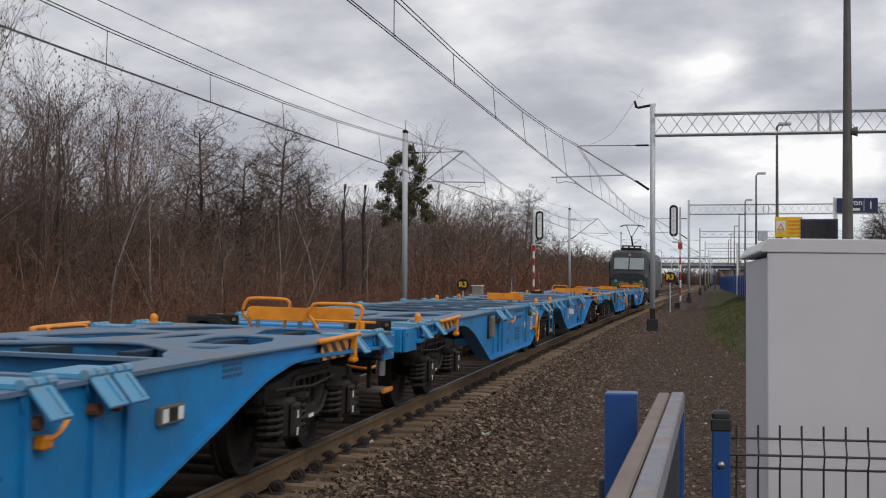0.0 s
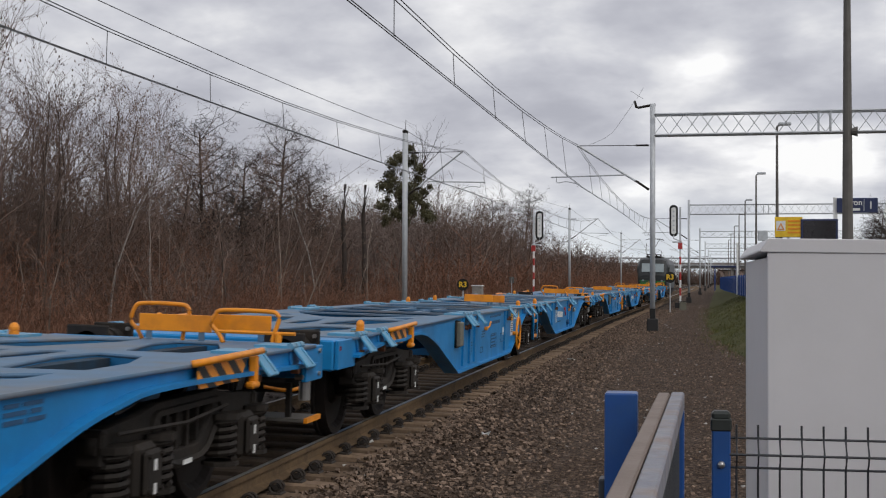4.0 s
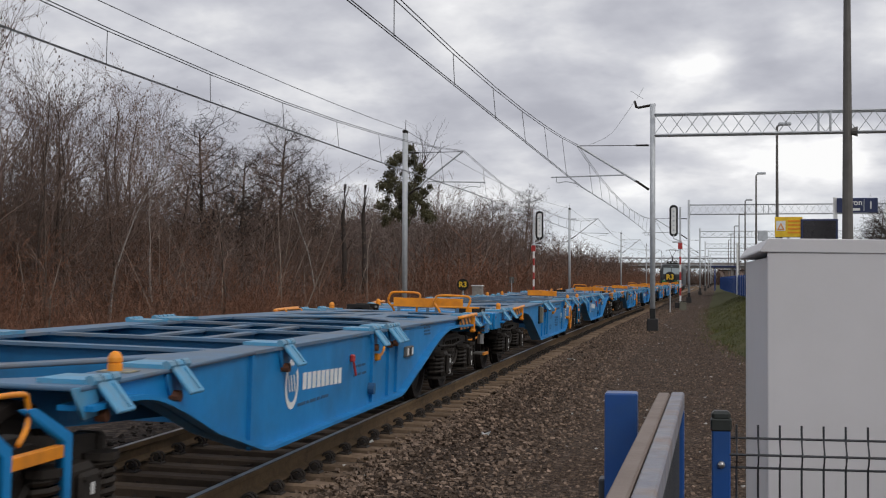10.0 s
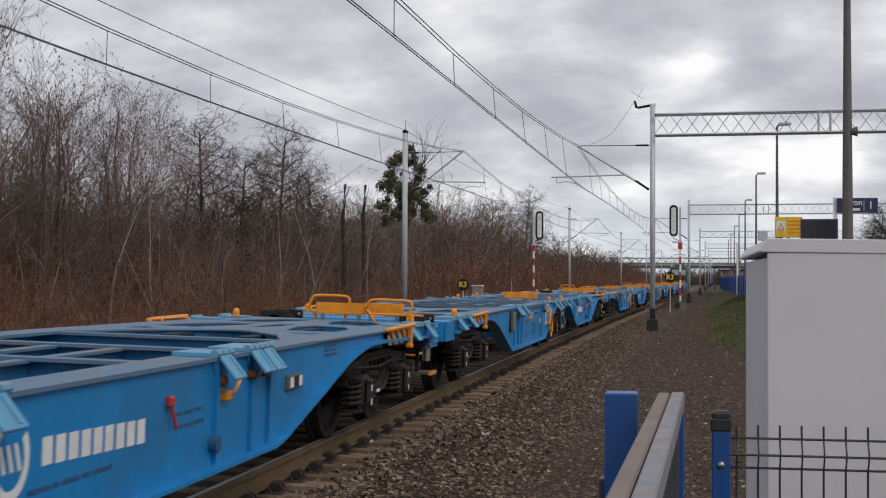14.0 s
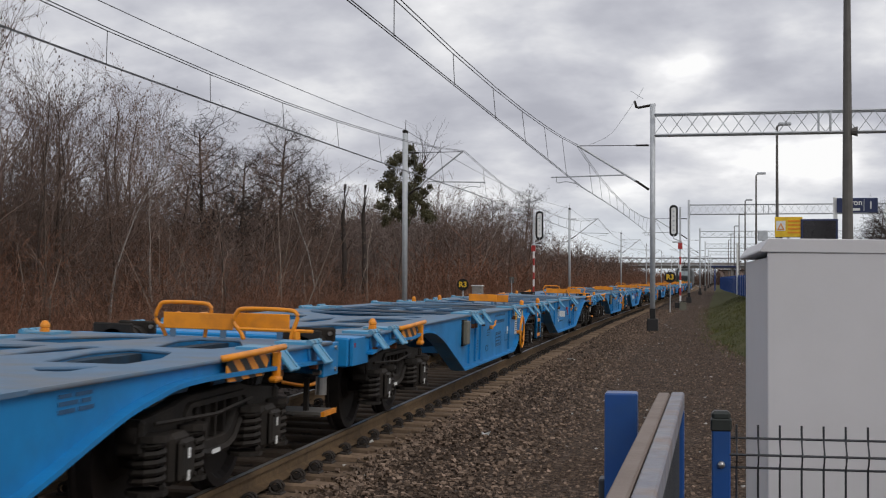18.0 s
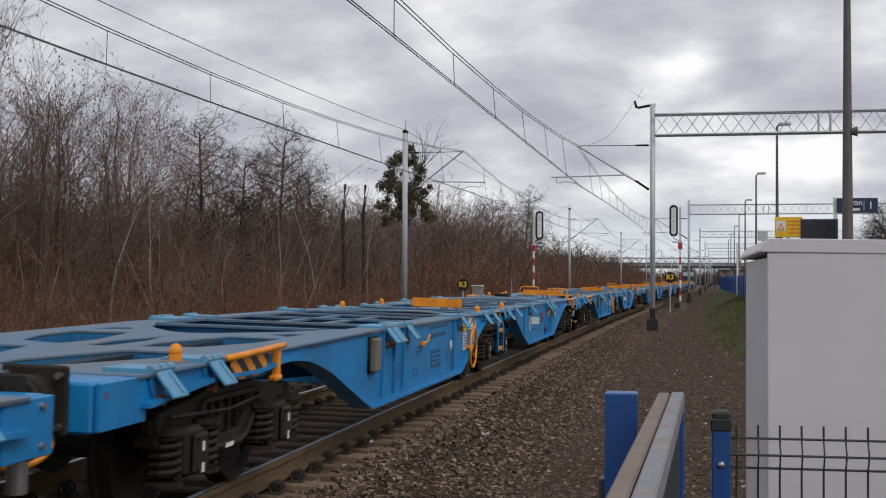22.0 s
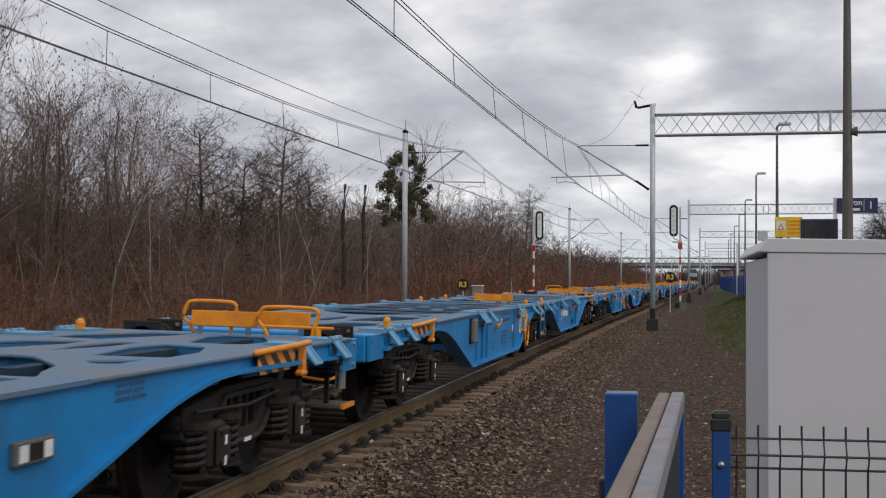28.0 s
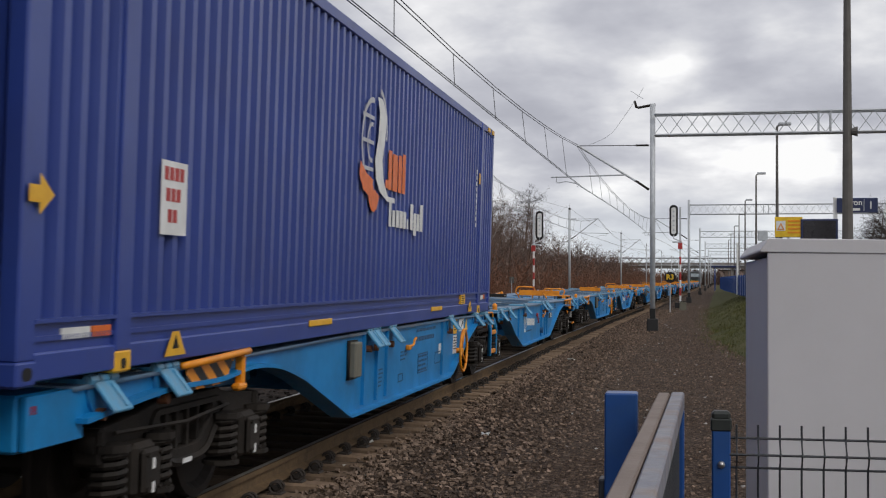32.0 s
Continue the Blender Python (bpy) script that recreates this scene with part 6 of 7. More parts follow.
def lamp_post(s, off, h, label, r0=0.13):
    g = empty("platform_lamp", at_track(s, off), label, "lamp post", "platform lamps")
    part("pole", T([(0, 0, -0.5), (0, 0, h)], r0, 12, r1=r0 * 0.5), M["pole"], g)
    part("arm", T([(0, 0, h), (0.1, 0, h + 0.1), (0.5, 0, h + 0.14)], 0.04, 6), M["pole"], g)
    part("lantern", B(0.05, 0.55, -0.12, 0.12, h + 0.05, h + 0.18, bevel=0.03), M["galv"], g, "flat grey lantern")
    zl = 4.62 if r0 > 0.1 else 3.25
    part("loudspeaker", T([(0.08, -0.02, zl), (0.2, -0.03, zl)], 0.07, 10, r1=0.11), M["pole"], g)


lamp_post(28.0, 7.42, 7.9, "tall dark tapered platform lamp post", 0.135)
for s in (53, 77.5, 103, 126, 153, 180, 207):
    lamp_post(s, 7.32 - 0.006 * (s - 53), 7.6, "slim dark platform lamp post with a flat lantern", 0.085)

# signs on the platform
g = empty("platform_sign", at_track(32, 0), "dark blue platform sign on a white post", "sign")
bx = 8.07
part("post", B(bx - 0.54, bx - 0.45, -0.05, 0.05, -0.3, 3.5), M["white"], g)
sb = part("board", B(bx - 0.47, bx + 0.46, -0.1, -0.06, 3.13, 3.48, bevel=0.008), M["signblue"], g)
for txt, x, z, sz in (("Peron", bx - 0.12, 3.37, 0.19), ("1", bx + 0.30, 3.30, 0.24)):
    me = text_mesh(txt, sz)
    me.materials.append(M["white"])
    part("lettering", me, None, sb, "white letters", at=pose(x, -0.106, z, 90, 0, 0))
part("under_line", B(bx - 0.33, bx + 0.06, -0.104, -0.1, 3.18, 3.24), M["white"], sb)
part("divider", B(bx + 0.14, bx + 0.15, -0.104, -0.1, 3.17, 3.45), M["white"], sb)
g = empty("warning_sign", at_track(30, 6.37), "yellow warning sign with a black triangle on a post", "sign")
part("post", T([(0, 0.03, -0.3), (0, 0.03, 2.9)], 0.03, 8), M["galv"], g)
sb = part("board", B(-0.3, 0.3, -0.02, 0.0, 2.5, 2.95, bevel=0.006), M["signyellow"], g)
part("panel", B(-0.27, -0.07, -0.026, -0.021, 2.64, 2.86), M["white"], sb)
part("triangle", plate([[(-0.25, 2.66), (-0.09, 2.66), (-0.17, 2.82)], [(-0.215, 2.68), (-0.125, 2.68), (-0.17, 2.775)]], 0.004, "xz", -0.032), M["orange"], sb)
for k in range(4):
    part("line", B(-0.02, 0.26, -0.026, -0.021, 2.58 + k * 0.085, 2.62 + k * 0.085), M["orange"], sb)
g = empty("display_board", at_track(30, 7.03), "dark switched-off passenger display on a post", "display")
part("post", B(-0.05, 0.05, 0.05, 0.15, -0.3, 2.6), M["galv"], g)
part("case", B(-0.4, 0.4, -0.06, 0.12, 2.42, 2.9, bevel=0.015), M["signblue"], g)
part("screen", B(-0.35, 0.35, -0.066, -0.061, 2.46, 2.86), M["screen"], g)
g = empty("wall_box", at_track(60, 7.0), "grey box on a thin post", "equipment box")
part("post", T([(0, 0, 0.0), (0, 0, 3.3)], 0.03, 6), M["galv"], g)
part("case", B(-0.22, 0.22, -0.1, 0.1, 3.3, 3.75, bevel=0.02), M["galv"], g)

# platform, panel fence, shelter, footbridge
plat = tagged(part("platform", join(B(0, 0.01, 0, 0.01, 0, 0.01)), M["platform"]), "grey concrete platform", "platform", kind="structure")
bm = bmesh.new()
rows = []
s = 105
while s < 420:
    rows.append([bm.verts.new(along(s, o, z)[0]) for o, z in ((6.9, -0.4), (6.9, 0.62), (14.0, 0.62), (14.0, -0.4))])
    s += 5
for a, b_ in zip(rows, rows[1:]):
    for i in range(3):
        bm.faces.new((a[i + 1], a[i], b_[i], b_[i + 1]))
bm.faces.new(rows[0])
bm.to_mesh(plat.data)
bm.free()
s = 66
while s < 190:
    p = empty("panel_fence", at_track(s, 6.75 - 0.0135 * (s - 66)), "blue sheet panel of the platform fence", "fence", "platform fence panels")
    part("panel", B(-0.02, 0.02, 0.05, 3.9, 0.5, 1.78), M["bluefar"], p)
    part("post", B(-0.04, 0.04, -0.05, 0.05, 0.3, 1.85), M["bluefar"], p)
    s += 4
g = empty("white_post", at_track(96, 6.35), "white painted post on the platform", "post")
part("shaft", T([(0, 0, 0.2), (0, 0, 4.2)], 0.07, 8), M["white"], g)
sh = empty("waiting_shelter", at_track(150, 5.75), "blue framed glazed waiting shelter", "shelter")
for x in (-1.2, 1.2):
    for y in (0, 4):
        part("post", B(x - 0.06, x + 0.06, y - 0.06, y + 0.06, 0.3, 2.9), M["bluefar"], sh)
part("roof", B(-1.6, 1.6, -0.5, 4.5, 2.9, 3.1, bevel=0.03), M["signblue"], sh)
part("rear_pane", B(1.16, 1.2, 0.1, 3.9, 0.9, 2.7), M["glass"], sh)
part("bench", B(0.2, 1.0, 0.5, 3.5, 0.85, 1.0), M["bluefar"], sh)
fb = empty("footbridge", at_track(430, 0), "grey steel footbridge across the tracks far away", "bridge")
part("deck", B(-42, 60, 0, 3, 5.1, 6.2), M["pole"], fb)
part("parapet", B(-42, 60, -0.1, 0, 6.2, 7.0), M["concrete"], fb)
for y in (0.0, 3.0):
    part("truss", lattice(bmesh.new(), (-42, y, 6.2), (60, y, 6.2), (0, 0, 2.3), (0, 0.12, 0), 36, 0.1), M["galv"], fb)
for x in (-40, -16, 9, 34, 58):
    part("pier", B(x - 0.4, x + 0.4, 0.8, 2.2, -0.5, 5.1), M["concrete"], fb)
for s, o, w, h, d in ((640, 30, 30, 7, 12), (470, 12, 14, 4.6, 10), (560, 52, 34, 8, 12)):
    g = empty("distant_building", at_track(s, o), "distant pale plastered building", "building")
    part("wall", B(-w / 2, w / 2, 0, d, -1, h), M["brick"], g)
    part("roof", B(-w / 2 - 0.5, w / 2 + 0.5, -0.5, d + 0.5, h, h + 0.5), M["iron"], g)
    for k in range(int(w / 3)):
        part("window", B(-w / 2 + 1 + k * 3, -w / 2 + 2.4 + k * 3, -0.06, 0.0, 1.3, 2.9), M["glass"], g)

# ------------------------------------------------------------------ foreground: cabinet, mesh fence, gate
CX, CY = 0.236, 3.45
cab = empty("equipment_cabinet", pose(CX, CY, 0, 0, 0, 0), "large light grey sheet-metal trackside cabinet", "cabinet")
part("side_wall", B(0.0, 0.03, 0.003, 1.0, GROUND_Z - 0.02, 1.60, bevel=0.003), M["cabinet"], cab)
part("front_panel", B(0.0, 0.372, -0.012, 0.0, GROUND_Z + 0.1, 1.612, bevel=0.003), M["cabinet"], cab)
part("front_door", B(0.376, 1.25, -0.012, 0.0, GROUND_Z + 0.1, 1.612, bevel=0.003), M["cabinet"], cab)
part("body", B(0.03, 1.27, 0.02, 0.98, GROUND_Z - 0.02, 1.59), M["cabinet"], cab)
bm = bmesh.new()
zf0, zf1 = 1.613, 1.595
v = [bm.verts.new(p) for p in ((-0.018, -0.015, zf0), (1.3, -0.015, zf1), (1.3, 1.03, zf1), (-0.018, 1.03, zf0 - 0.004), (-0.018, -0.015, zf0 + 0.006), (1.3, -0.015, zf1 + 0.036), (1.3, 1.03, zf1 + 0.032), (-0.018, 1.03, zf0 + 0.004), (0.004, -0.0145, zf0 + 0.036), (0.004, 1.028, zf0 + 0.034))]
for f in ((0, 1, 2, 3), (4, 8, 5, 1, 0), (8, 9, 6, 5), (4, 7, 9, 8), (0, 3, 7, 4), (7, 3, 2, 6, 9), (1, 5, 6, 2)):
    bm.faces.new([v[i] for i in f])
bmesh.ops.recalc_face_normals(bm, faces=bm.faces[:])
bmesh.ops.bevel(bm, geom=bm.edges[:], offset=0.002, segments=1, affect="EDGES")
part("roof", bm, M["cabinet"], cab, "folded sheet roof with a drip edge")

FY = 2.95
post = empty("fence_post", pose(0.1025, FY, 0), "blue square fence post with a black plastic cap", "fence post")
part("shaft", B(-0.02, 0.02, -0.02, 0.02, GROUND_Z - 0.05, 1.22, bevel=0.003), M["fenceblue"], post)
part("cap", join(B(-0.0225, 0.0225, -0.0225, 0.0225, 1.208, 1.236, bevel=0.003), B(-0.0205, 0.0205, -0.0205, 0.0205, 1.232, 1.252, bevel=0.006)), M["plasticgreen"], post, "black plastic cap")
bm = lathe([(-0.0, 0.0085), (-0.004, 0.008), (-0.008, 0.003)], 12, "y")
for vv in bm.verts:
    vv.co += V((0.0, -0.02, 1.135))
part("bolt", bm, M["steel"], post, "bright domed bolt", smooth=True)
fence = empty("mesh_fence_panel", pose(0.13, FY + 0.0, 0), "anthracite welded wire mesh fence panel with a folded top", "fence panel")
for i in range(26):
    x = 0.006 + i * 0.0465
    pts = [(x, 0, GROUND_Z), (x, 0, 1.05), (x, 0, 1.127), (x + 0.0, -0.022, 1.158), (x, 0, 1.192), (x, 0, 1.222)]
    part("upright_wire", T(pts, 0.0026, 5), M["mesh"], fence)
for z, y in ((1.192, 0.005), (1.158, -0.017), (1.127, 0.005), (0.93, 0.005), (0.73, 0.005), (0.53, 0.005), (0.49, -0.02), (0.45, 0.005), (0.25, 0.005), (0.05, 0.005)):
    part("cross_wire", T([(-0.02, y, z), (1.32, y, z)], 0.0028, 5), M["mesh"], fence)

GX, GY = -0.155, 3.2
gp = empty("gate_post", pose(-0.128, 3.26, 0), "thick blue square gate post", "gate post")
part("shaft", B(-0.04, 0.04, -0.04, 0.04, GROUND_Z - 0.05, 1.262, bevel=0.004), M["fenceblue"], gp)
part("hinge", B(-0.055, -0.038, -0.03, 0.03, 0.98, 1.05, bevel=0.004), M["mesh"], gp)
gate = empty("gate_leaf", Matrix.Translation((0.025, 3.2, 0.006)) @ Matrix.Rotation(radians(-1.77), 4, "Z"), "open gate leaf of worn blue steel tubes with mesh infill", "gate")
for nm, mt, x0, x1, zt, lab in (("top_tube", M["tube2"], -0.063, -0.034, 1.262, "rust-stained round-edged tube"), ("top_tube", M["tube"], -0.031, 0.0, 1.264, "worn grey-blue square tube")):
    part(nm, B(x0, x1, -1.75, 0.0, zt - 0.04, zt, bevel=0.0035), mt, gate, lab)
for y in (-0.04, -1.75):
    part("stile", B(-0.031, 0.0, y, y + 0.04, GROUND_Z + 0.1, 1.224, bevel=0.004), M["fenceblue"], gate)
part("bottom_tube", B(-0.031, 0.0, -1.71, -0.04, GROUND_Z + 0.1, GROUND_Z + 0.14, bevel=0.004), M["fenceblue"], gate)
for k in range(33):
    part("infill_wire", T([(-0.012, -0.09 - k * 0.05, GROUND_Z + 0.14), (-0.012, -0.09 - k * 0.05, 1.224)], 0.0025, 5), M["mesh"], gate)
for k in range(7):
    z = GROUND_Z + 0.3 + k * 0.2
    part("infill_rod", T([(-0.008, -1.71, z), (-0.008, -0.04, z)], 0.0025, 5), M["mesh"], gate)

# ------------------------------------------------------------------ trees
def grow(rnd, height, trunk_r, levels=4, spread=0.6, lean=0.0, first=0.25, droop=0.0, kids=(12, 6, 5), tips=0.0, reach=1.0, thin=0.0065):
    """A bare tree: trunk as one bmesh, limbs and twigs as another."""
    trunk, crown = bmesh.new(), bmesh.new()

    def limb(bm, p, d, ln, r, lev):
        n = (7, 5, 3, 2)[min(lev, 3)]
        pts, q, dd = [p.copy()], p.copy(), d.copy()
        for i in range(n):
            dd = (dd + V((rnd.gauss(0, 1), rnd.gauss(0, 1), rnd.gauss(0, 0.6))) * (0.10 if lev == 0 else 0.27)).normalized()
            if lev > 0:
                dd = (dd + V((0, 0, 0.16 - droop * lev))).normalized()
            q = q + dd * (ln / n)
            pts.append(q.copy())
        tube(bm, pts, r, 7 if lev == 0 else 4 if lev == 1 else 3, r1=r * (0.25 if lev == 0 else 0.3), cap=False)
        if lev + 1 >= levels:
            if rnd.random() < tips:
                c, a = pts[-1], rnd.uniform(0, 6.28)
                u, w = V((math.cos(a), math.sin(a), 0.3)) * 0.026, V((0, 0, -0.085))
                bm.faces.new([bm.verts.new(c + k) for k in (-u, u, u + w, -u + w)])
            return
        cnt = kids[min(lev, len(kids) - 1)]
        f0 = first if lev == 0 else 0.15
        for k in range(cnt):
            f = min(f0 + (1 - f0) * (k + rnd.random()) / cnt, 0.98)
            i = min(int(f * n), n - 1)
            pp = pts[i].lerp(pts[i + 1], f * n - i)
            ax = (pts[i + 1] - pts[i]).normalized()
            side = V((rnd.gauss(0, 1), rnd.gauss(0, 1), rnd.gauss(0, 0.4)))
            side = (side - ax * side.dot(ax)).normalized()
            a = spread * rnd.uniform(0.7, 1.3)
            nd = (ax * math.cos(a) + side * math.sin(a)).normalized()
            l2 = ln * rnd.uniform(0.32, 0.55) * (reach if lev == 0 else 1.0) * (1.15 - 0.6 * f if lev == 0 else 1.0)
            limb(crown, pp, nd, l2, max(r * (1 - 0.7 * f) * 0.5, thin), lev + 1)

    limb(trunk, V((0, 0, 0)), V((lean, lean * 0.4, 1)).normalized(), height, trunk_r, 0)
    return trunk, crown


def tree_kind(seed, name, label, h, r, trunk_mat, twig_mat, **kw):
    rnd = random.Random(seed)
    t, c = grow(rnd, h, r, **kw)
    e = empty(name, pose(0, 0, -500), label, "tree", "trees of the wood")
    part("trunk", t, trunk_mat, e, smooth=True)
    part("crown", c, twig_mat, e)
    return e


KINDS = [
    tree_kind(1, "bare_tree", "tall bare grey-brown tree with arching limbs and a few dead leaves", 9.5, 0.11, M["bark"], M["twig"], spread=0.62, first=0.22, droop=0.03, kids=(16, 8, 5), tips=0.35, reach=1.15),
    tree_kind(2, "bare_tree", "slender bare tree with wavy upright twigs", 8.8, 0.07, M["bark"], M["twig"], spread=0.55, first=0.2, droop=0.02, kids=(14, 7, 5), tips=0.3, reach=1.1),
    tree_kind(3, "birch_tree", "thin pale-barked birch without leaves", 8.0, 0.05, M["birch"], M["twig"], spread=0.5, first=0.35, droop=0.07, kids=(15, 7, 5)),
    tree_kind(4, "bare_tree", "broad bare dark tree with dense twigs", 9.0, 0.15, M["bark"], M["twig"], spread=0.85, first=0.3, kids=(14, 8, 5), reach=1.1),
    tree_kind(5, "bare_tree", "young bare tree leaning out of the wood", 7.5, 0.06, M["bark"], M["twig"], spread=0.6, lean=0.28, first=0.2, kids=(11, 6, 4), tips=0.4),
    tree_kind(6, "bare_tree", "dark bare tree with level dense limbs", 9.0, 0.15, M["bark"], M["darktwig"], spread=1.3, first=0.36, droop=0.05, kids=(34, 10, 6), reach=0.80, thin=0.0085),
    tree_kind(7, "bare_tree", "bushy round-crowned bare tree with fine drooping twigs", 9.2, 0.09, M["bark"], M["twig"], spread=0.75, first=0.14, droop=0.06, kids=(21, 9, 6), tips=0.3, thin=0.006, reach=1.05),
]
rnd = random.Random(9)
used = set()


def plant(k, s, off, scale, turn):
    src = KINDS[k]
    p, _ = along(s, off)
    m = Matrix.Translation((p.x, p.y, -0.15)) @ Matrix.Rotation(turn, 4, "Z") @ pose(0, 0, 0, rnd.uniform(-4, 4), rnd.uniform(-4, 4), 0)
    if k in used:
        ob = copy_thing(src, m)
    else:
        used.add(k)
        ob = src
        ob.matrix_world = m
    ob.scale = (scale,) * 3
    return ob


# marked trees first
plant(5, 58, -18.9, 0.95, 0.4)
plant(5, 60, -17.6, 0.82, 2.6)
plant(5, 74, -20.6, 1.12, 2.0)
plant(5, 77, -19.6, 0.92, 4.0)
plant(5, 150, -17.5, 1.22, 1.1)
plant(5, 146, -20.5, 1.1, 3.0)
for s, o, k, sc in ((120, -14, 0, 0.9), (128, -16, 3, 0.95), (135, -14.5, 0, 1.0), (142, -15.5, 3, 1.02), (158, -14, 0, 1.02), (165, -15, 3, 1.05), (176, -14, 0, 1.0), (188, -15, 3, 1.0), (200, -13.5, 0, 0.95), (215, -14, 3, 0.95)):
    plant(k, s, o, sc * (0.66 if s > 155 else 0.85), s * 1.7)
for s, o, k, sc in ((31, -14.5, 0, 0.8), (34, -16.5, 0, 0.84), (36, -15, 1, 0.82), (38, -19, 3, 0.86), (40, -16.5, 0, 0.76), (43, -18, 1, 0.78), (46, -17.5, 0, 0.7), (50, -20, 1, 0.72), (33, -13.2, 4, 0.8), (47, -13.5, 4, 0.85), (44, -21, 3, 0.9), (49, -23, 0, 0.85), (55, -19, 0, 0.72), (41, -15.2, 2, 0.85), (45, -15.4, 2, 0.9), (62, -14.5, 2, 0.9), (95, -15.1, 2, 0.9), (98, -14.7, 2, 0.88), (98, -14.5, 2, 1.02), (104, -14, 2, 0.95), (112, -15, 2, 0.9)):
    plant(k, s, o, sc, rnd.uniform(0, 6.28))
for s, o, sc in ((31.5, -16, 0.74), (35.5, -17.5, 0.72), (39, -15.8, 0.7), (42, -18.5, 0.74), (48, -18.5, 0.68), (54, -21, 1.0), (56, -21.8, 0.98), (60, -17, 0.55), (67, -17.5, 0.6), (71, -16, 0.56), (88, -17, 0.66), (96, -16, 0.68), (106, -17, 0.74), (116, -16, 0.76)):
    plant(6, s, o, sc, rnd.uniform(0, 6.28))
for i in range(34):
    s = 26 + 250 * rnd.random() ** 1.15
    off = -rnd.uniform(14.5, 30)
    k = rnd.choice((0, 0, 1, 1, 2, 3, 4))
    plant(k, s, off, rnd.uniform(0.55, 0.82) * (0.9 if s > 130 else 1.0), rnd.uniform(0, 6.28))

# ivy-clad tree
iv = empty("ivy_tree", Matrix.Translation(along(75, -13.5)[0] + V((0, 0, -0.2))) @ Matrix.Diagonal((0.95, 0.95, 1.09, 1)), "tall tree thickly clad in dark evergreen ivy", "tree")
r2 = random.Random(4)
t_, c_ = grow(r2, 8.6, 0.16, spread=0.6, first=0.4, kids=(10, 5, 3))
part("trunk", t_, M["bark"], iv, smooth=True)
part("crown", c_, M["darktwig"], iv)
lv, lf = [], []
clumps = []
while len(clumps) < 60:
    z = r2.uniform(4.5, 9.0)
    wide = 1.75 * min(1, max(0.1, (9.7 - z) / 3.4)) ** 0.8
    a = r2.uniform(0, 6.28)
    rad = wide * math.sqrt(r2.random())
    c = (0.35 + rad * math.cos(a), rad * math.sin(a), z, r2.uniform(0.20, 0.50))
    if all((V(c[:3]) - V(q[:3])).length > 0.62 * (c[3] + q[3]) for q in clumps):
        clumps.append(c)
for cx, cy, cz, cr in clumps:
    for k in range(int(900 * cr)):
        d = V((r2.gauss(0, 1), r2.gauss(0, 1), r2.gauss(0, 0.8))).normalized() * cr * r2.uniform(0.25, 1.12)
        c = V((cx, cy, cz)) + d
        up_ = (d.normalized() + V((r2.gauss(0, 0.5), r2.gauss(0, 0.5), r2.gauss(0.3, 0.5)))).normalized()
        a = up_.cross(V((r2.gauss(0, 1), r2.gauss(0, 1), r2.gauss(0, 1)))).normalized() * 0.05
        b_ = up_.cross(a).normalized() * 0.04
        i = len(lv)
        lv += [tuple(c - a), tuple(c + b_), tuple(c + a), tuple(c - b_)]
        lf.append((i, i + 1, i + 2, i + 3))
me = bpy.data.meshes.new("ivy_leaves")
me.from_pydata(lv, [], lf)
me.materials.append(M["leaf"])
tagged(part("ivy_leaves", me, None, iv, "dark green ivy leaves"), kind="stuff")

# broken dead trunks
for s, o, h in ((70, -15.48, 7.0), (72, -14.86, 7.1)):
    e = empty("dead_trunk", Matrix.Translation(along(s, o)[0] + V((0, 0, -0.2))), "broken dead trunk with a few stubs", "tree", "dead trunks")
    bm = T([(0, 0, 0), (0.05, 0.02, h * 0.4), (-0.06, 0, h * 0.75), (0.05, 0.05, h)], 0.17, 7, r1=0.09)
    part("trunk", bm, M["darktwig"], e, smooth=True)
    for k in range(7):
        z = h * (0.45 + 0.5 * k / 7)
        a = k * 2.3
        part("stub", T([(0, 0, z), (0.3 * math.cos(a), 0.3 * math.sin(a), z + 0.3), (0.5 * math.cos(a), 0.5 * math.sin(a), z + 0.75)], 0.035, 4, r1=0.012), M["darktwig"], e)


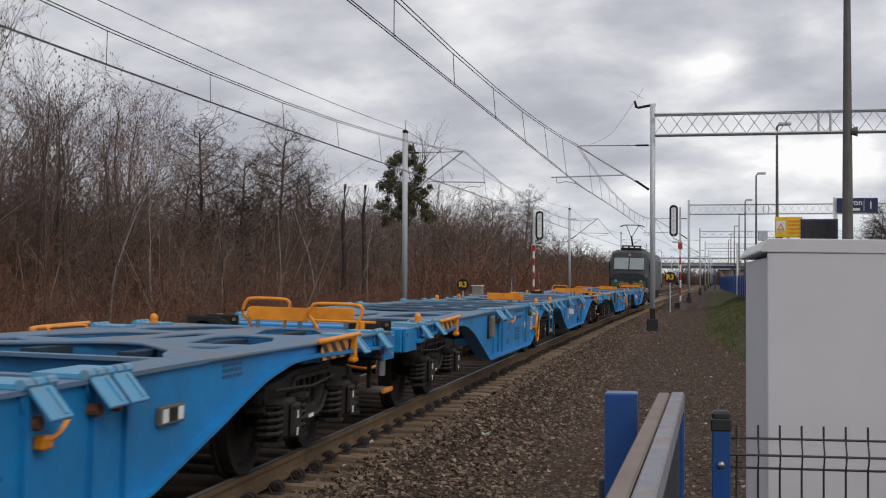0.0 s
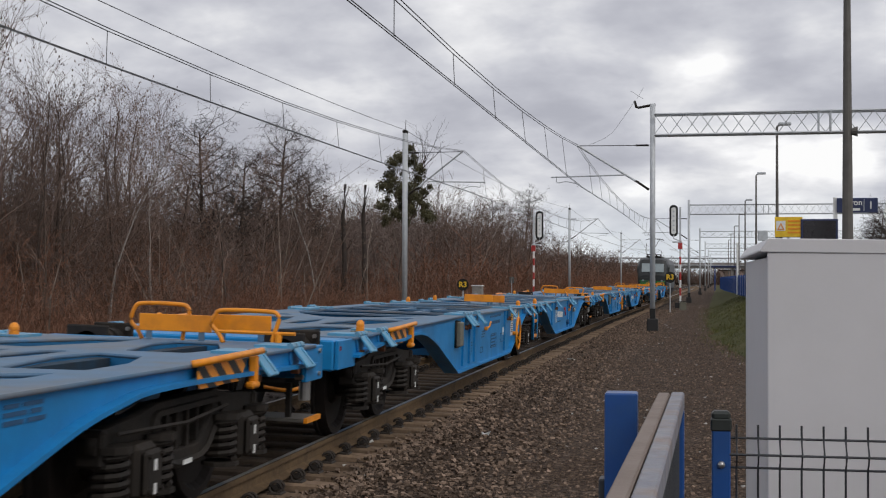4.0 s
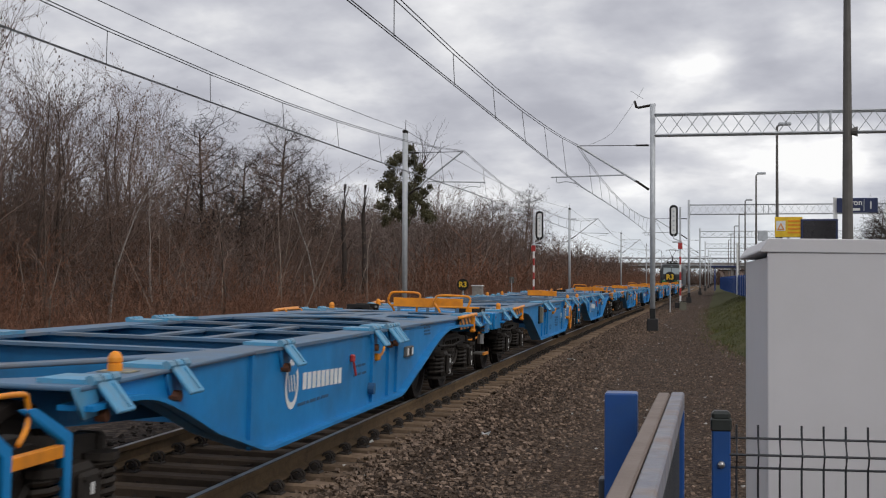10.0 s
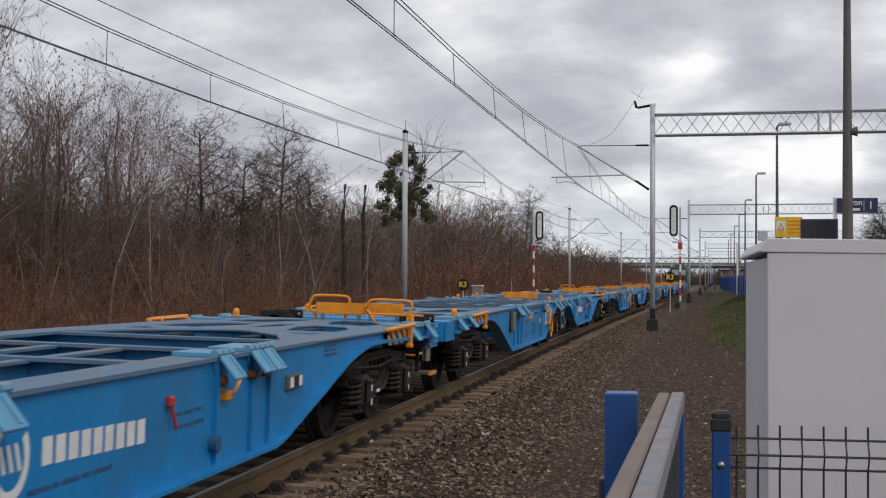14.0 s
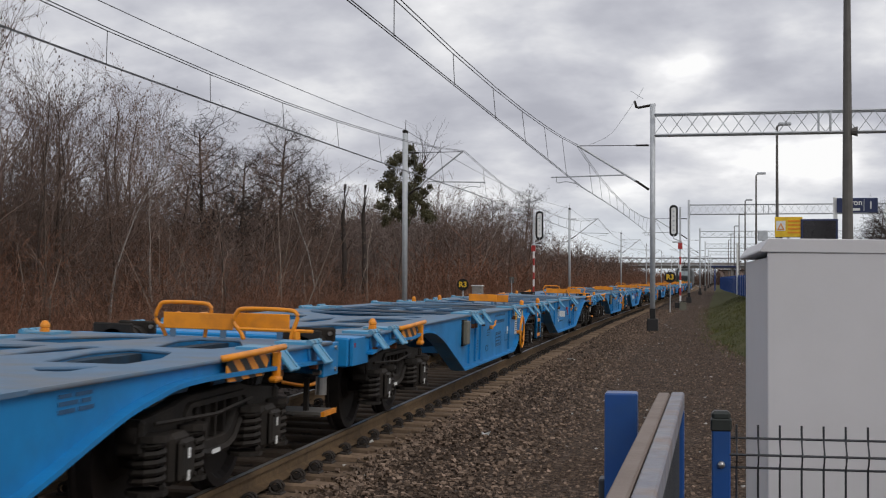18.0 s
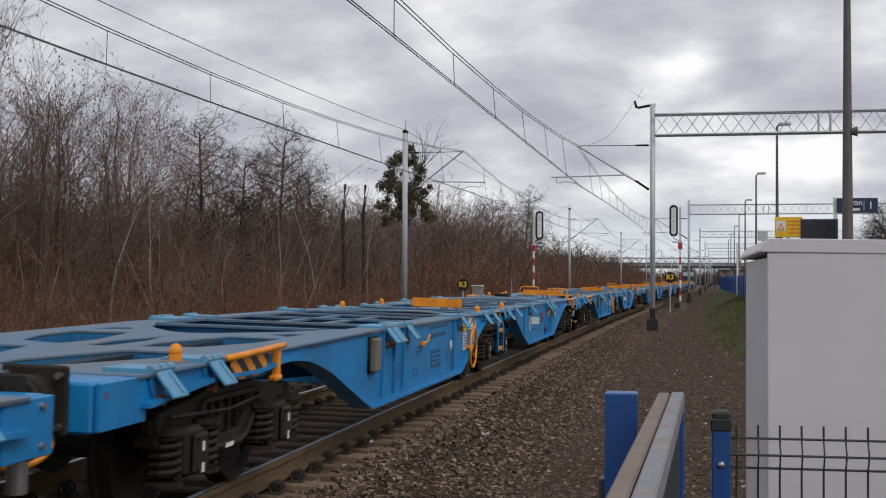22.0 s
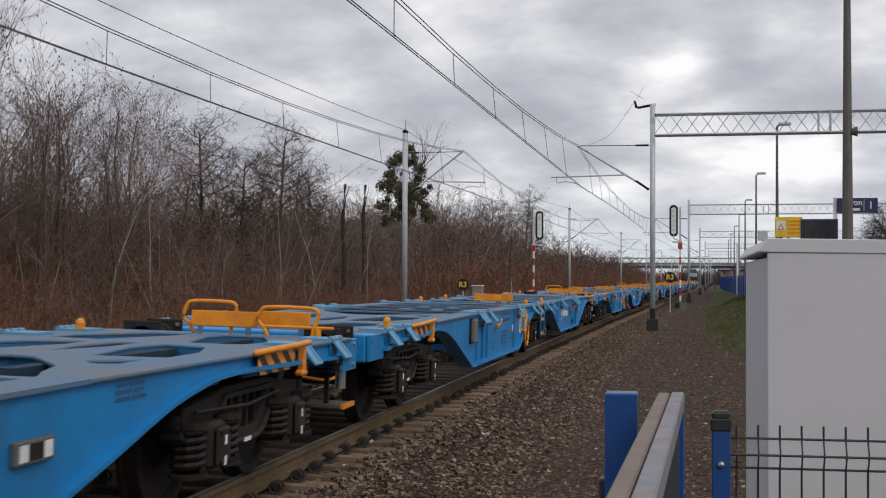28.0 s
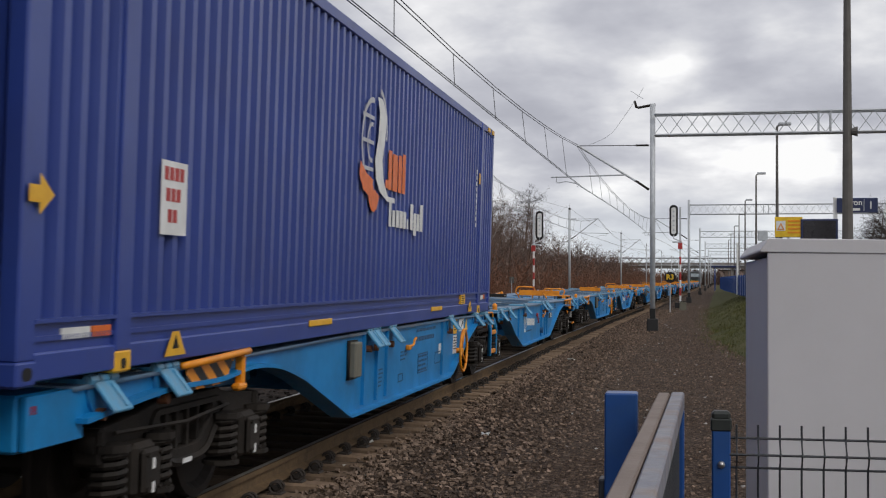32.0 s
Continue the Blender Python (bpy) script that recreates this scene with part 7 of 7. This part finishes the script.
# thickets: crowds of stems with side twigs
def thicket(name, count, seed, srange, orange_, hrange, rad, twigs, material, label, power=1.2, lean=0.16, opower=1.0):
    rng = np.random.default_rng(seed)
    vs, fs = [], []

    def prism(a, b, r0, r1):
        i = len(vs)
        for q, r in ((a, r0), (b, r1)):
            for k in range(3):
                vs.append((q[0] + r * math.cos(2.094 * k), q[1] + r * math.sin(2.094 * k), q[2]))
        for k in range(3):
            j = (k + 1) % 3
            fs.append((i + k, i + j, i + 3 + j, i + 3 + k))

    for _ in range(count):
        s = srange[0] + (srange[1] - srange[0]) * rng.random() ** power
        o = orange_[0] + (orange_[1] - orange_[0]) * rng.random() ** opower
        p = np.array(along(s, o, -0.35)[0])
        clump = 0.72 + 0.5 * noise.noise(V((s * 0.16, o * 0.22, seed)))
        h = rng.uniform(*hrange) * max(0.35, clump)
        d = np.array([rng.normal(0, lean), rng.normal(0, lean), 1.0])
        mid_ = p + d * h * 0.55 + np.array([rng.normal(0, 0.1), rng.normal(0, 0.1), 0])
        top = p + d * h + np.array([rng.normal(0, 0.2), rng.normal(0, 0.2), 0])
        r = rad * rng.uniform(0.7, 1.4)
        prism(p, mid_, r, r * 0.7)
        prism(mid_, top, r * 0.7, r * 0.3)
        for k in range(twigs):
            f = rng.uniform(0.2, 0.95)
            q = p + (mid_ - p) * f / 0.55 if f < 0.55 else mid_ + (top - mid_) * (f - 0.55) / 0.45
            e = q + np.array([rng.normal(0, 0.24), rng.normal(0, 0.24), rng.uniform(-0.06, 0.2)]) * h * 0.8
            i = len(vs)
            for n in range(3):
                vs.append((q[0] + r * 0.55 * math.cos(2.094 * n), q[1] + r * 0.55 * math.sin(2.094 * n), q[2]))
            vs.append(tuple(e))
            fs.extend(((i, i + 1, i + 3), (i + 1, i + 2, i + 3), (i + 2, i, i + 3)))
    me = bpy.data.meshes.new(name)
    me.from_pydata(vs, [], fs)
    me.materials.append(material)
    return tagged(new(name, me), label, "thicket", kind="stuff")


def twig_mass(name, count, seed, srange, orange_, hrange, twigs, thick, material, label, power=1.2, spread=0.7, opower=1.0):
    """Bushes of crooked stems with a haze of fine twigs, as one crowd."""
    rng = np.random.default_rng(seed)
    s = srange[0] + (srange[1] - srange[0]) * rng.random(count) ** power
    o = orange_[0] + (orange_[1] - orange_[0]) * rng.random(count) ** opower
    base = np.array([along(a, b, -0.35)[0][:] for a, b in zip(s, o)])
    clump = np.array([0.78 + 0.55 * noise.noise(V((a * 0.13, b * 0.2, seed))) for a, b in zip(s, o)])
    h = rng.uniform(*hrange, count) * np.maximum(clump, 0.35)
    stems = 5
    lean = rng.normal(0, 0.34, (count, stems, 2))
    bow = rng.normal(0, 0.24, (count, stems, 2))

    def on_stem(i, k, f):
        q = np.zeros((len(i), 3))
        hh = h[i] * (0.6 + 0.4 * ((k * 7 + i) % 5) / 4)
        q[:, :2] = (lean[i, k] * f[:, None] + bow[i, k] * np.sin(f * 4.2)[:, None] * 0.5) * hh[:, None]
        q[:, 2] = hh * f
        return base[i] + q

    def blades(p, q, w):
        d = q - p
        side = np.cross(d, rng.normal(0, 1, p.shape) + np.array([0, 0, 0.6]))
        side *= (w / np.maximum(np.linalg.norm(side, axis=1), 1e-6))[:, None]
        return np.stack((p - side, p + side, q), 1)

    tris = []
    # stems, in four crooked lengths, each a slim wedge pair
    i, k = (a.ravel() for a in np.meshgrid(np.arange(count), np.arange(stems), indexing="ij"))
    for m in range(4):
        f0, f1 = np.full(len(i), m / 4), np.full(len(i), (m + 1.15) / 4)
        for _ in range(2):
            tris.append(blades(on_stem(i, k, f0), on_stem(i, k, f1), thick * (2.0 - 0.4 * m) * rng.uniform(0.6, 1.3, len(i))))
    # twigs off the stems, and shoots off the twigs
    n1 = twigs // 3
    i = np.repeat(np.arange(count), n1)
    k, f = rng.integers(0, stems, len(i)), rng.uniform(0.12, 1.0, len(i))
    p = on_stem(i, k, f)
    d = rng.normal(0, 1, p.shape) * np.array([spread, spread, 0.45]) + np.array([0, 0, 0.35])
    d /= np.linalg.norm(d, axis=1)[:, None]
    ln = (0.12 + 0.16 * h[i] * (1.15 - 0.6 * f)) * rng.uniform(0.5, 1.4, len(i))
    q = p + d * ln[:, None]
    tris.append(blades(p, q, thick * rng.uniform(0.5, 1.0, len(i))))
    for _ in range(2):
        g = rng.uniform(0.15, 0.9, len(i))[:, None]
        d2 = d + rng.normal(0, 0.7, p.shape)
        d2 /= np.linalg.norm(d2, axis=1)[:, None]
        a = p + (q - p) * g
        tris.append(blades(a, a + d2 * (ln * rng.uniform(0.3, 0.8, len(i)))[:, None], thick * rng.uniform(0.35, 0.7, len(i))))
    vv = np.concatenate(tris).reshape(-1, 3)
    me = bpy.data.meshes.new(name)
    me.vertices.add(len(vv))
    me.vertices.foreach_set("co", vv.ravel())
    me.loops.add(len(vv))
    me.loops.foreach_set("vertex_index", np.arange(len(vv)))
    me.polygons.add(len(vv) // 3)
    me.polygons.foreach_set("loop_start", np.arange(0, len(vv), 3))
    me.update(calc_edges=True)
    me.materials.append(material)
    return tagged(new(name, me), label, "thicket", kind="stuff")


def branching(seed, h, r, limbs, twigs, sub, first=0.2, spread=0.75, stems=1, droop=0.0):
    """One branching plant as points and triangles: stems, limbs, twigs and their side shoots."""
    rng = np.random.default_rng(seed)
    vs, fs = [], []

    def frame_of(d):
        a = np.cross(d, (0.3, 0.2, 1.0) if abs(d[2]) < 0.9 else (1.0, 0.1, 0))
        a /= np.linalg.norm(a)
        return a, np.cross(d, a)

    def seg(p, q, r0, r1):
        d = q - p
        a, b = frame_of(d / np.linalg.norm(d))
        i = len(vs)
        for k in range(3):
            vs.append(p + r0 * (a * math.cos(2.094 * k) + b * math.sin(2.094 * k)))
        if r1 == 0:
            vs.append(q)
            fs.extend(((i, i + 1, i + 3), (i + 1, i + 2, i + 3), (i + 2, i, i + 3)))
            return
        for k in range(3):
            vs.append(q + r1 * (a * math.cos(2.094 * k) + b * math.sin(2.094 * k)))
        for k in range(3):
            j = (k + 1) % 3
            fs.extend(((i + k, i + j, i + 3 + j), (i + k, i + 3 + j, i + 3 + k)))

    def unit(v):
        return v / np.linalg.norm(v)

    for _ in range(stems):
        lean = 0.10 if stems == 1 else 0.42
        d = unit(np.array([rng.normal(0, lean), rng.normal(0, lean), 1.0]))
        hh = h * rng.uniform(0.75, 1.0)
        pts = [np.zeros(3)]
        for k in range(5):
            d = unit(d + rng.normal(0, 0.13, 3) + np.array([0, 0, 0.05]))
            pts.append(pts[-1] + d * hh / 5)
        for k in range(5):
            seg(pts[k], pts[k + 1], r * (1 - 0.17 * k), r * (1 - 0.17 * (k + 1)))
        for n in range(limbs):
            f = first + (0.99 - first) * (n + rng.random()) / limbs
            k = min(int(f * 5), 4)
            p = pts[k] + (pts[k + 1] - pts[k]) * (f * 5 - k)
            a = rng.uniform(0, 6.28)
            t = spread * rng.uniform(0.6, 1.35)
            ld = unit(np.array([math.cos(a) * math.sin(t), math.sin(a) * math.sin(t), math.cos(t)]))
            ln = hh * 0.36 * (1.15 - 0.7 * f) * rng.uniform(0.6, 1.2)
            lr = r * 0.42 * (1.05 - 0.75 * f)
            m_ = p + ld * ln * 0.5
            e = m_ + unit(ld + rng.normal(0, 0.22, 3) + np.array([0, 0, 0.15 - droop])) * ln * 0.5
            seg(p, m_, lr, lr * 0.7)
            seg(m_, e, lr * 0.7, lr * 0.3)
            for _t in range(twigs):
                g = rng.uniform(0.15, 1.0)
                q = p + (m_ - p) * g * 2 if g < 0.5 else m_ + (e - m_) * (g * 2 - 1)
                td = unit(ld + rng.normal(0, 0.65, 3) + np.array([0, 0, 0.12 - droop]))
                tl = ln * rng.uniform(0.25, 0.55)
                seg(q, q + td * tl, lr * 0.42, 0)
                for _s in range(sub):
                    w = q + td * tl * rng.uniform(0.2, 0.9)
                    seg(w, w + unit(td + rng.normal(0, 0.7, 3)) * tl * rng.uniform(0.3, 0.6), lr * 0.3, 0)
    return np.array(vs), np.array(fs)


def woods(name, kinds, count, seed, srange, orange_, scales, material, label, power=1.0, opower=1.0, patch=0.35):
    """Many plants grown from a few kinds, turned, leaned and scaled, as one crowd."""
    rng = np.random.default_rng(seed)
    av, af, base = [], [], 0
    for _ in range(count):
        v, f = kinds[rng.integers(len(kinds))]
        s = srange[0] + (srange[1] - srange[0]) * rng.random() ** power
        o = orange_[0] + (orange_[1] - orange_[0]) * rng.random() ** opower
        k = rng.uniform(*scales) * (1 + patch * noise.noise(V((s * 0.09, o * 0.12, seed))))
        a, tx, ty = rng.uniform(0, 6.28), rng.normal(0, 0.07), rng.normal(0, 0.07)
        ca, sa = math.cos(a), math.sin(a)
        rot = np.array([[1, 0, tx], [0, 1, ty], [-tx, -ty, 1]]) @ np.array([[ca, -sa, 0], [sa, ca, 0], [0, 0, 1]])
        av.append(v @ rot.T * k + np.array(along(s, o, -0.3)[0]))
        af.append(f + base)
        base += len(v)
    me = bpy.data.meshes.new(name)
    vv, ff = np.concatenate(av), np.concatenate(af)
    me.vertices.add(len(vv))
    me.vertices.foreach_set("co", vv.ravel())
    me.loops.add(ff.size)
    me.loops.foreach_set("vertex_index", ff.ravel())
    me.polygons.add(len(ff))
    me.polygons.foreach_set("loop_start", np.arange(0, ff.size, 3))
    me.update(calc_edges=True)
    me.materials.append(material)
    return tagged(new(name, me), label, "wood", kind="stuff")


FINE = [branching(40 + i, 6.4, 0.055, 17, 7, 3, 0.18, 0.75) for i in range(4)] + [branching(48, 6.0, 0.05, 15, 7, 3, 0.12, 0.6)]
COARSE = [branching(60 + i, 8.0, 0.11, 14, 6, 2, 0.2, 0.7) for i in range(3)]
woods("mid_wood", FINE, 230, 81, (24, 230), (-15, -31), (0.72, 1.12), M["midwood"], "tangled grey-brown bare trees of the wood", 1.25)
woods("back_wood", COARSE, 260, 82, (40, 430), (-28, -62), (0.85, 1.25), M["backwood"], "bare grey-brown trees deep in the wood", 1.1, 1.0, 0.25)
woods("line_wood", COARSE, 260, 83, (110, 660), (-14, -38), (0.55, 0.95), M["backwood"], "bare trees along the line far away")
woods("horizon_wood", COARSE, 90, 84, (470, 860), (-14, 190), (0.7, 1.1), M["backwood"], "bare trees closing the distance beyond the station")
twig_mass("deep_wood", 1250, 21, (26, 84), (-18, -34), (5.8, 8.8), 220, 0.013, M["deep"], "dense grey-brown tangle deep in the wood", 1.0, 0.75)
twig_mass("middle_wood", 1050, 25, (84, 150), (-16, -30), (8.2, 11.0), 210, 0.021, M["midwood"], "dense brown tangle further along the line", 1.0, 0.75)
twig_mass("distant_wood", 650, 26, (150, 340), (-14, -32), (6.6, 8.6), 170, 0.040, M["deep"], "brown tangle of bare trees far along the line", 1.1, 0.75)
twig_mass("far_wood", 1000, 27, (20, 760), (-36, -60), (8.5, 11.5), 110, 0.05, M["deep"], "far brown wall of bare trees", 1.0, 0.6)
twig_mass("tall_bushes", 700, 37, (22, 240), (-13.5, -22), (3.4, 7.0), 190, 0.009, M["midwood"], "tall tangled grey-brown bushes", 1.2, 0.85)
twig_mass("sapling_tangle", 1300, 22, (18, 260), (-11.5, -21), (2.0, 5.2), 150, 0.0075, M["brush"], "crowded russet saplings with tangled twigs", 1.3, 0.85)
twig_mass("bramble_bank", 3600, 23, (14, 260), (-9.6, -17), (0.5, 2.0), 75, 0.007, M["brush"], "russet brambles and dry weeds along the line", 1.35, 1.0)
twig_mass("lineside_bushes", 1700, 33, (80, 520), (-11, -24), (2.6, 6.2), 100, 0.022, M["brush"], "brown bushes crowding the line far away", 1.15, 0.8)
twig_mass("horizon_bushes", 700, 34, (436, 640), (-14, 100), (5.0, 9.5), 70, 0.09, M["deep"], "brown bushes closing the distance")
thicket("pale_saplings", 150, 29, (20, 200), (-11.5, -18), (3.2, 7.0), 0.022, 4, M["palestem"], "thin pale leaning saplings", 1.2, 0.22)
thicket("right_thicket", 1500, 24, (60, 260), (24, 50), (3.5, 7.5), 0.035, 4, M["deep"], "bare bushes and trees beyond the station", 1.1, 0.12)
for s, o, sc in ((60, 11.8, 0.50), (64, 12.6, 0.54), (70, 12.2, 0.48), (58, 12.6, 0.46)):
    plant(5, s, o, sc, s * 2.0)
for s, o, sc in ((70, 20, 0.85), (78, 24, 0.8), (88, 22, 0.9), (100, 27, 0.9), (120, 26, 1.0), (64, 24, 0.8)):
    plant(3, s, o, sc, s)

# ------------------------------------------------------------------ movement
def motions():
    walk(clouds, [(0, pose(0, 0, EYE_H, 0, 0, -0.87)), (32, pose(0, 0, EYE_H, 0, 0, 0.87))])
    for w, s0 in WAGONS:
        walk(w, [(t, riding(s0 + travelled(t))) for t in range(33)])
    for w, s0 in WAGONS:
        for ws in [o for o in w.children_recursive if o.name.split(".")[0] == "wheelset"]:
            home = ws.matrix_basis.translation.copy()
            walk(ws, [(k * 0.1, Matrix.Translation(home) @ Matrix.Rotation(-travelled(k * 0.1) / 0.457, 4, "X")) for k in range(321)])
    for c, s0, z in CONTAINERS:
        walk(c, [(t, riding(s0 + travelled(t), z)) for t in range(33)])
    walk(loco, [(t, riding(LOCO_S + travelled(t))) for t in range(33)])


motions()
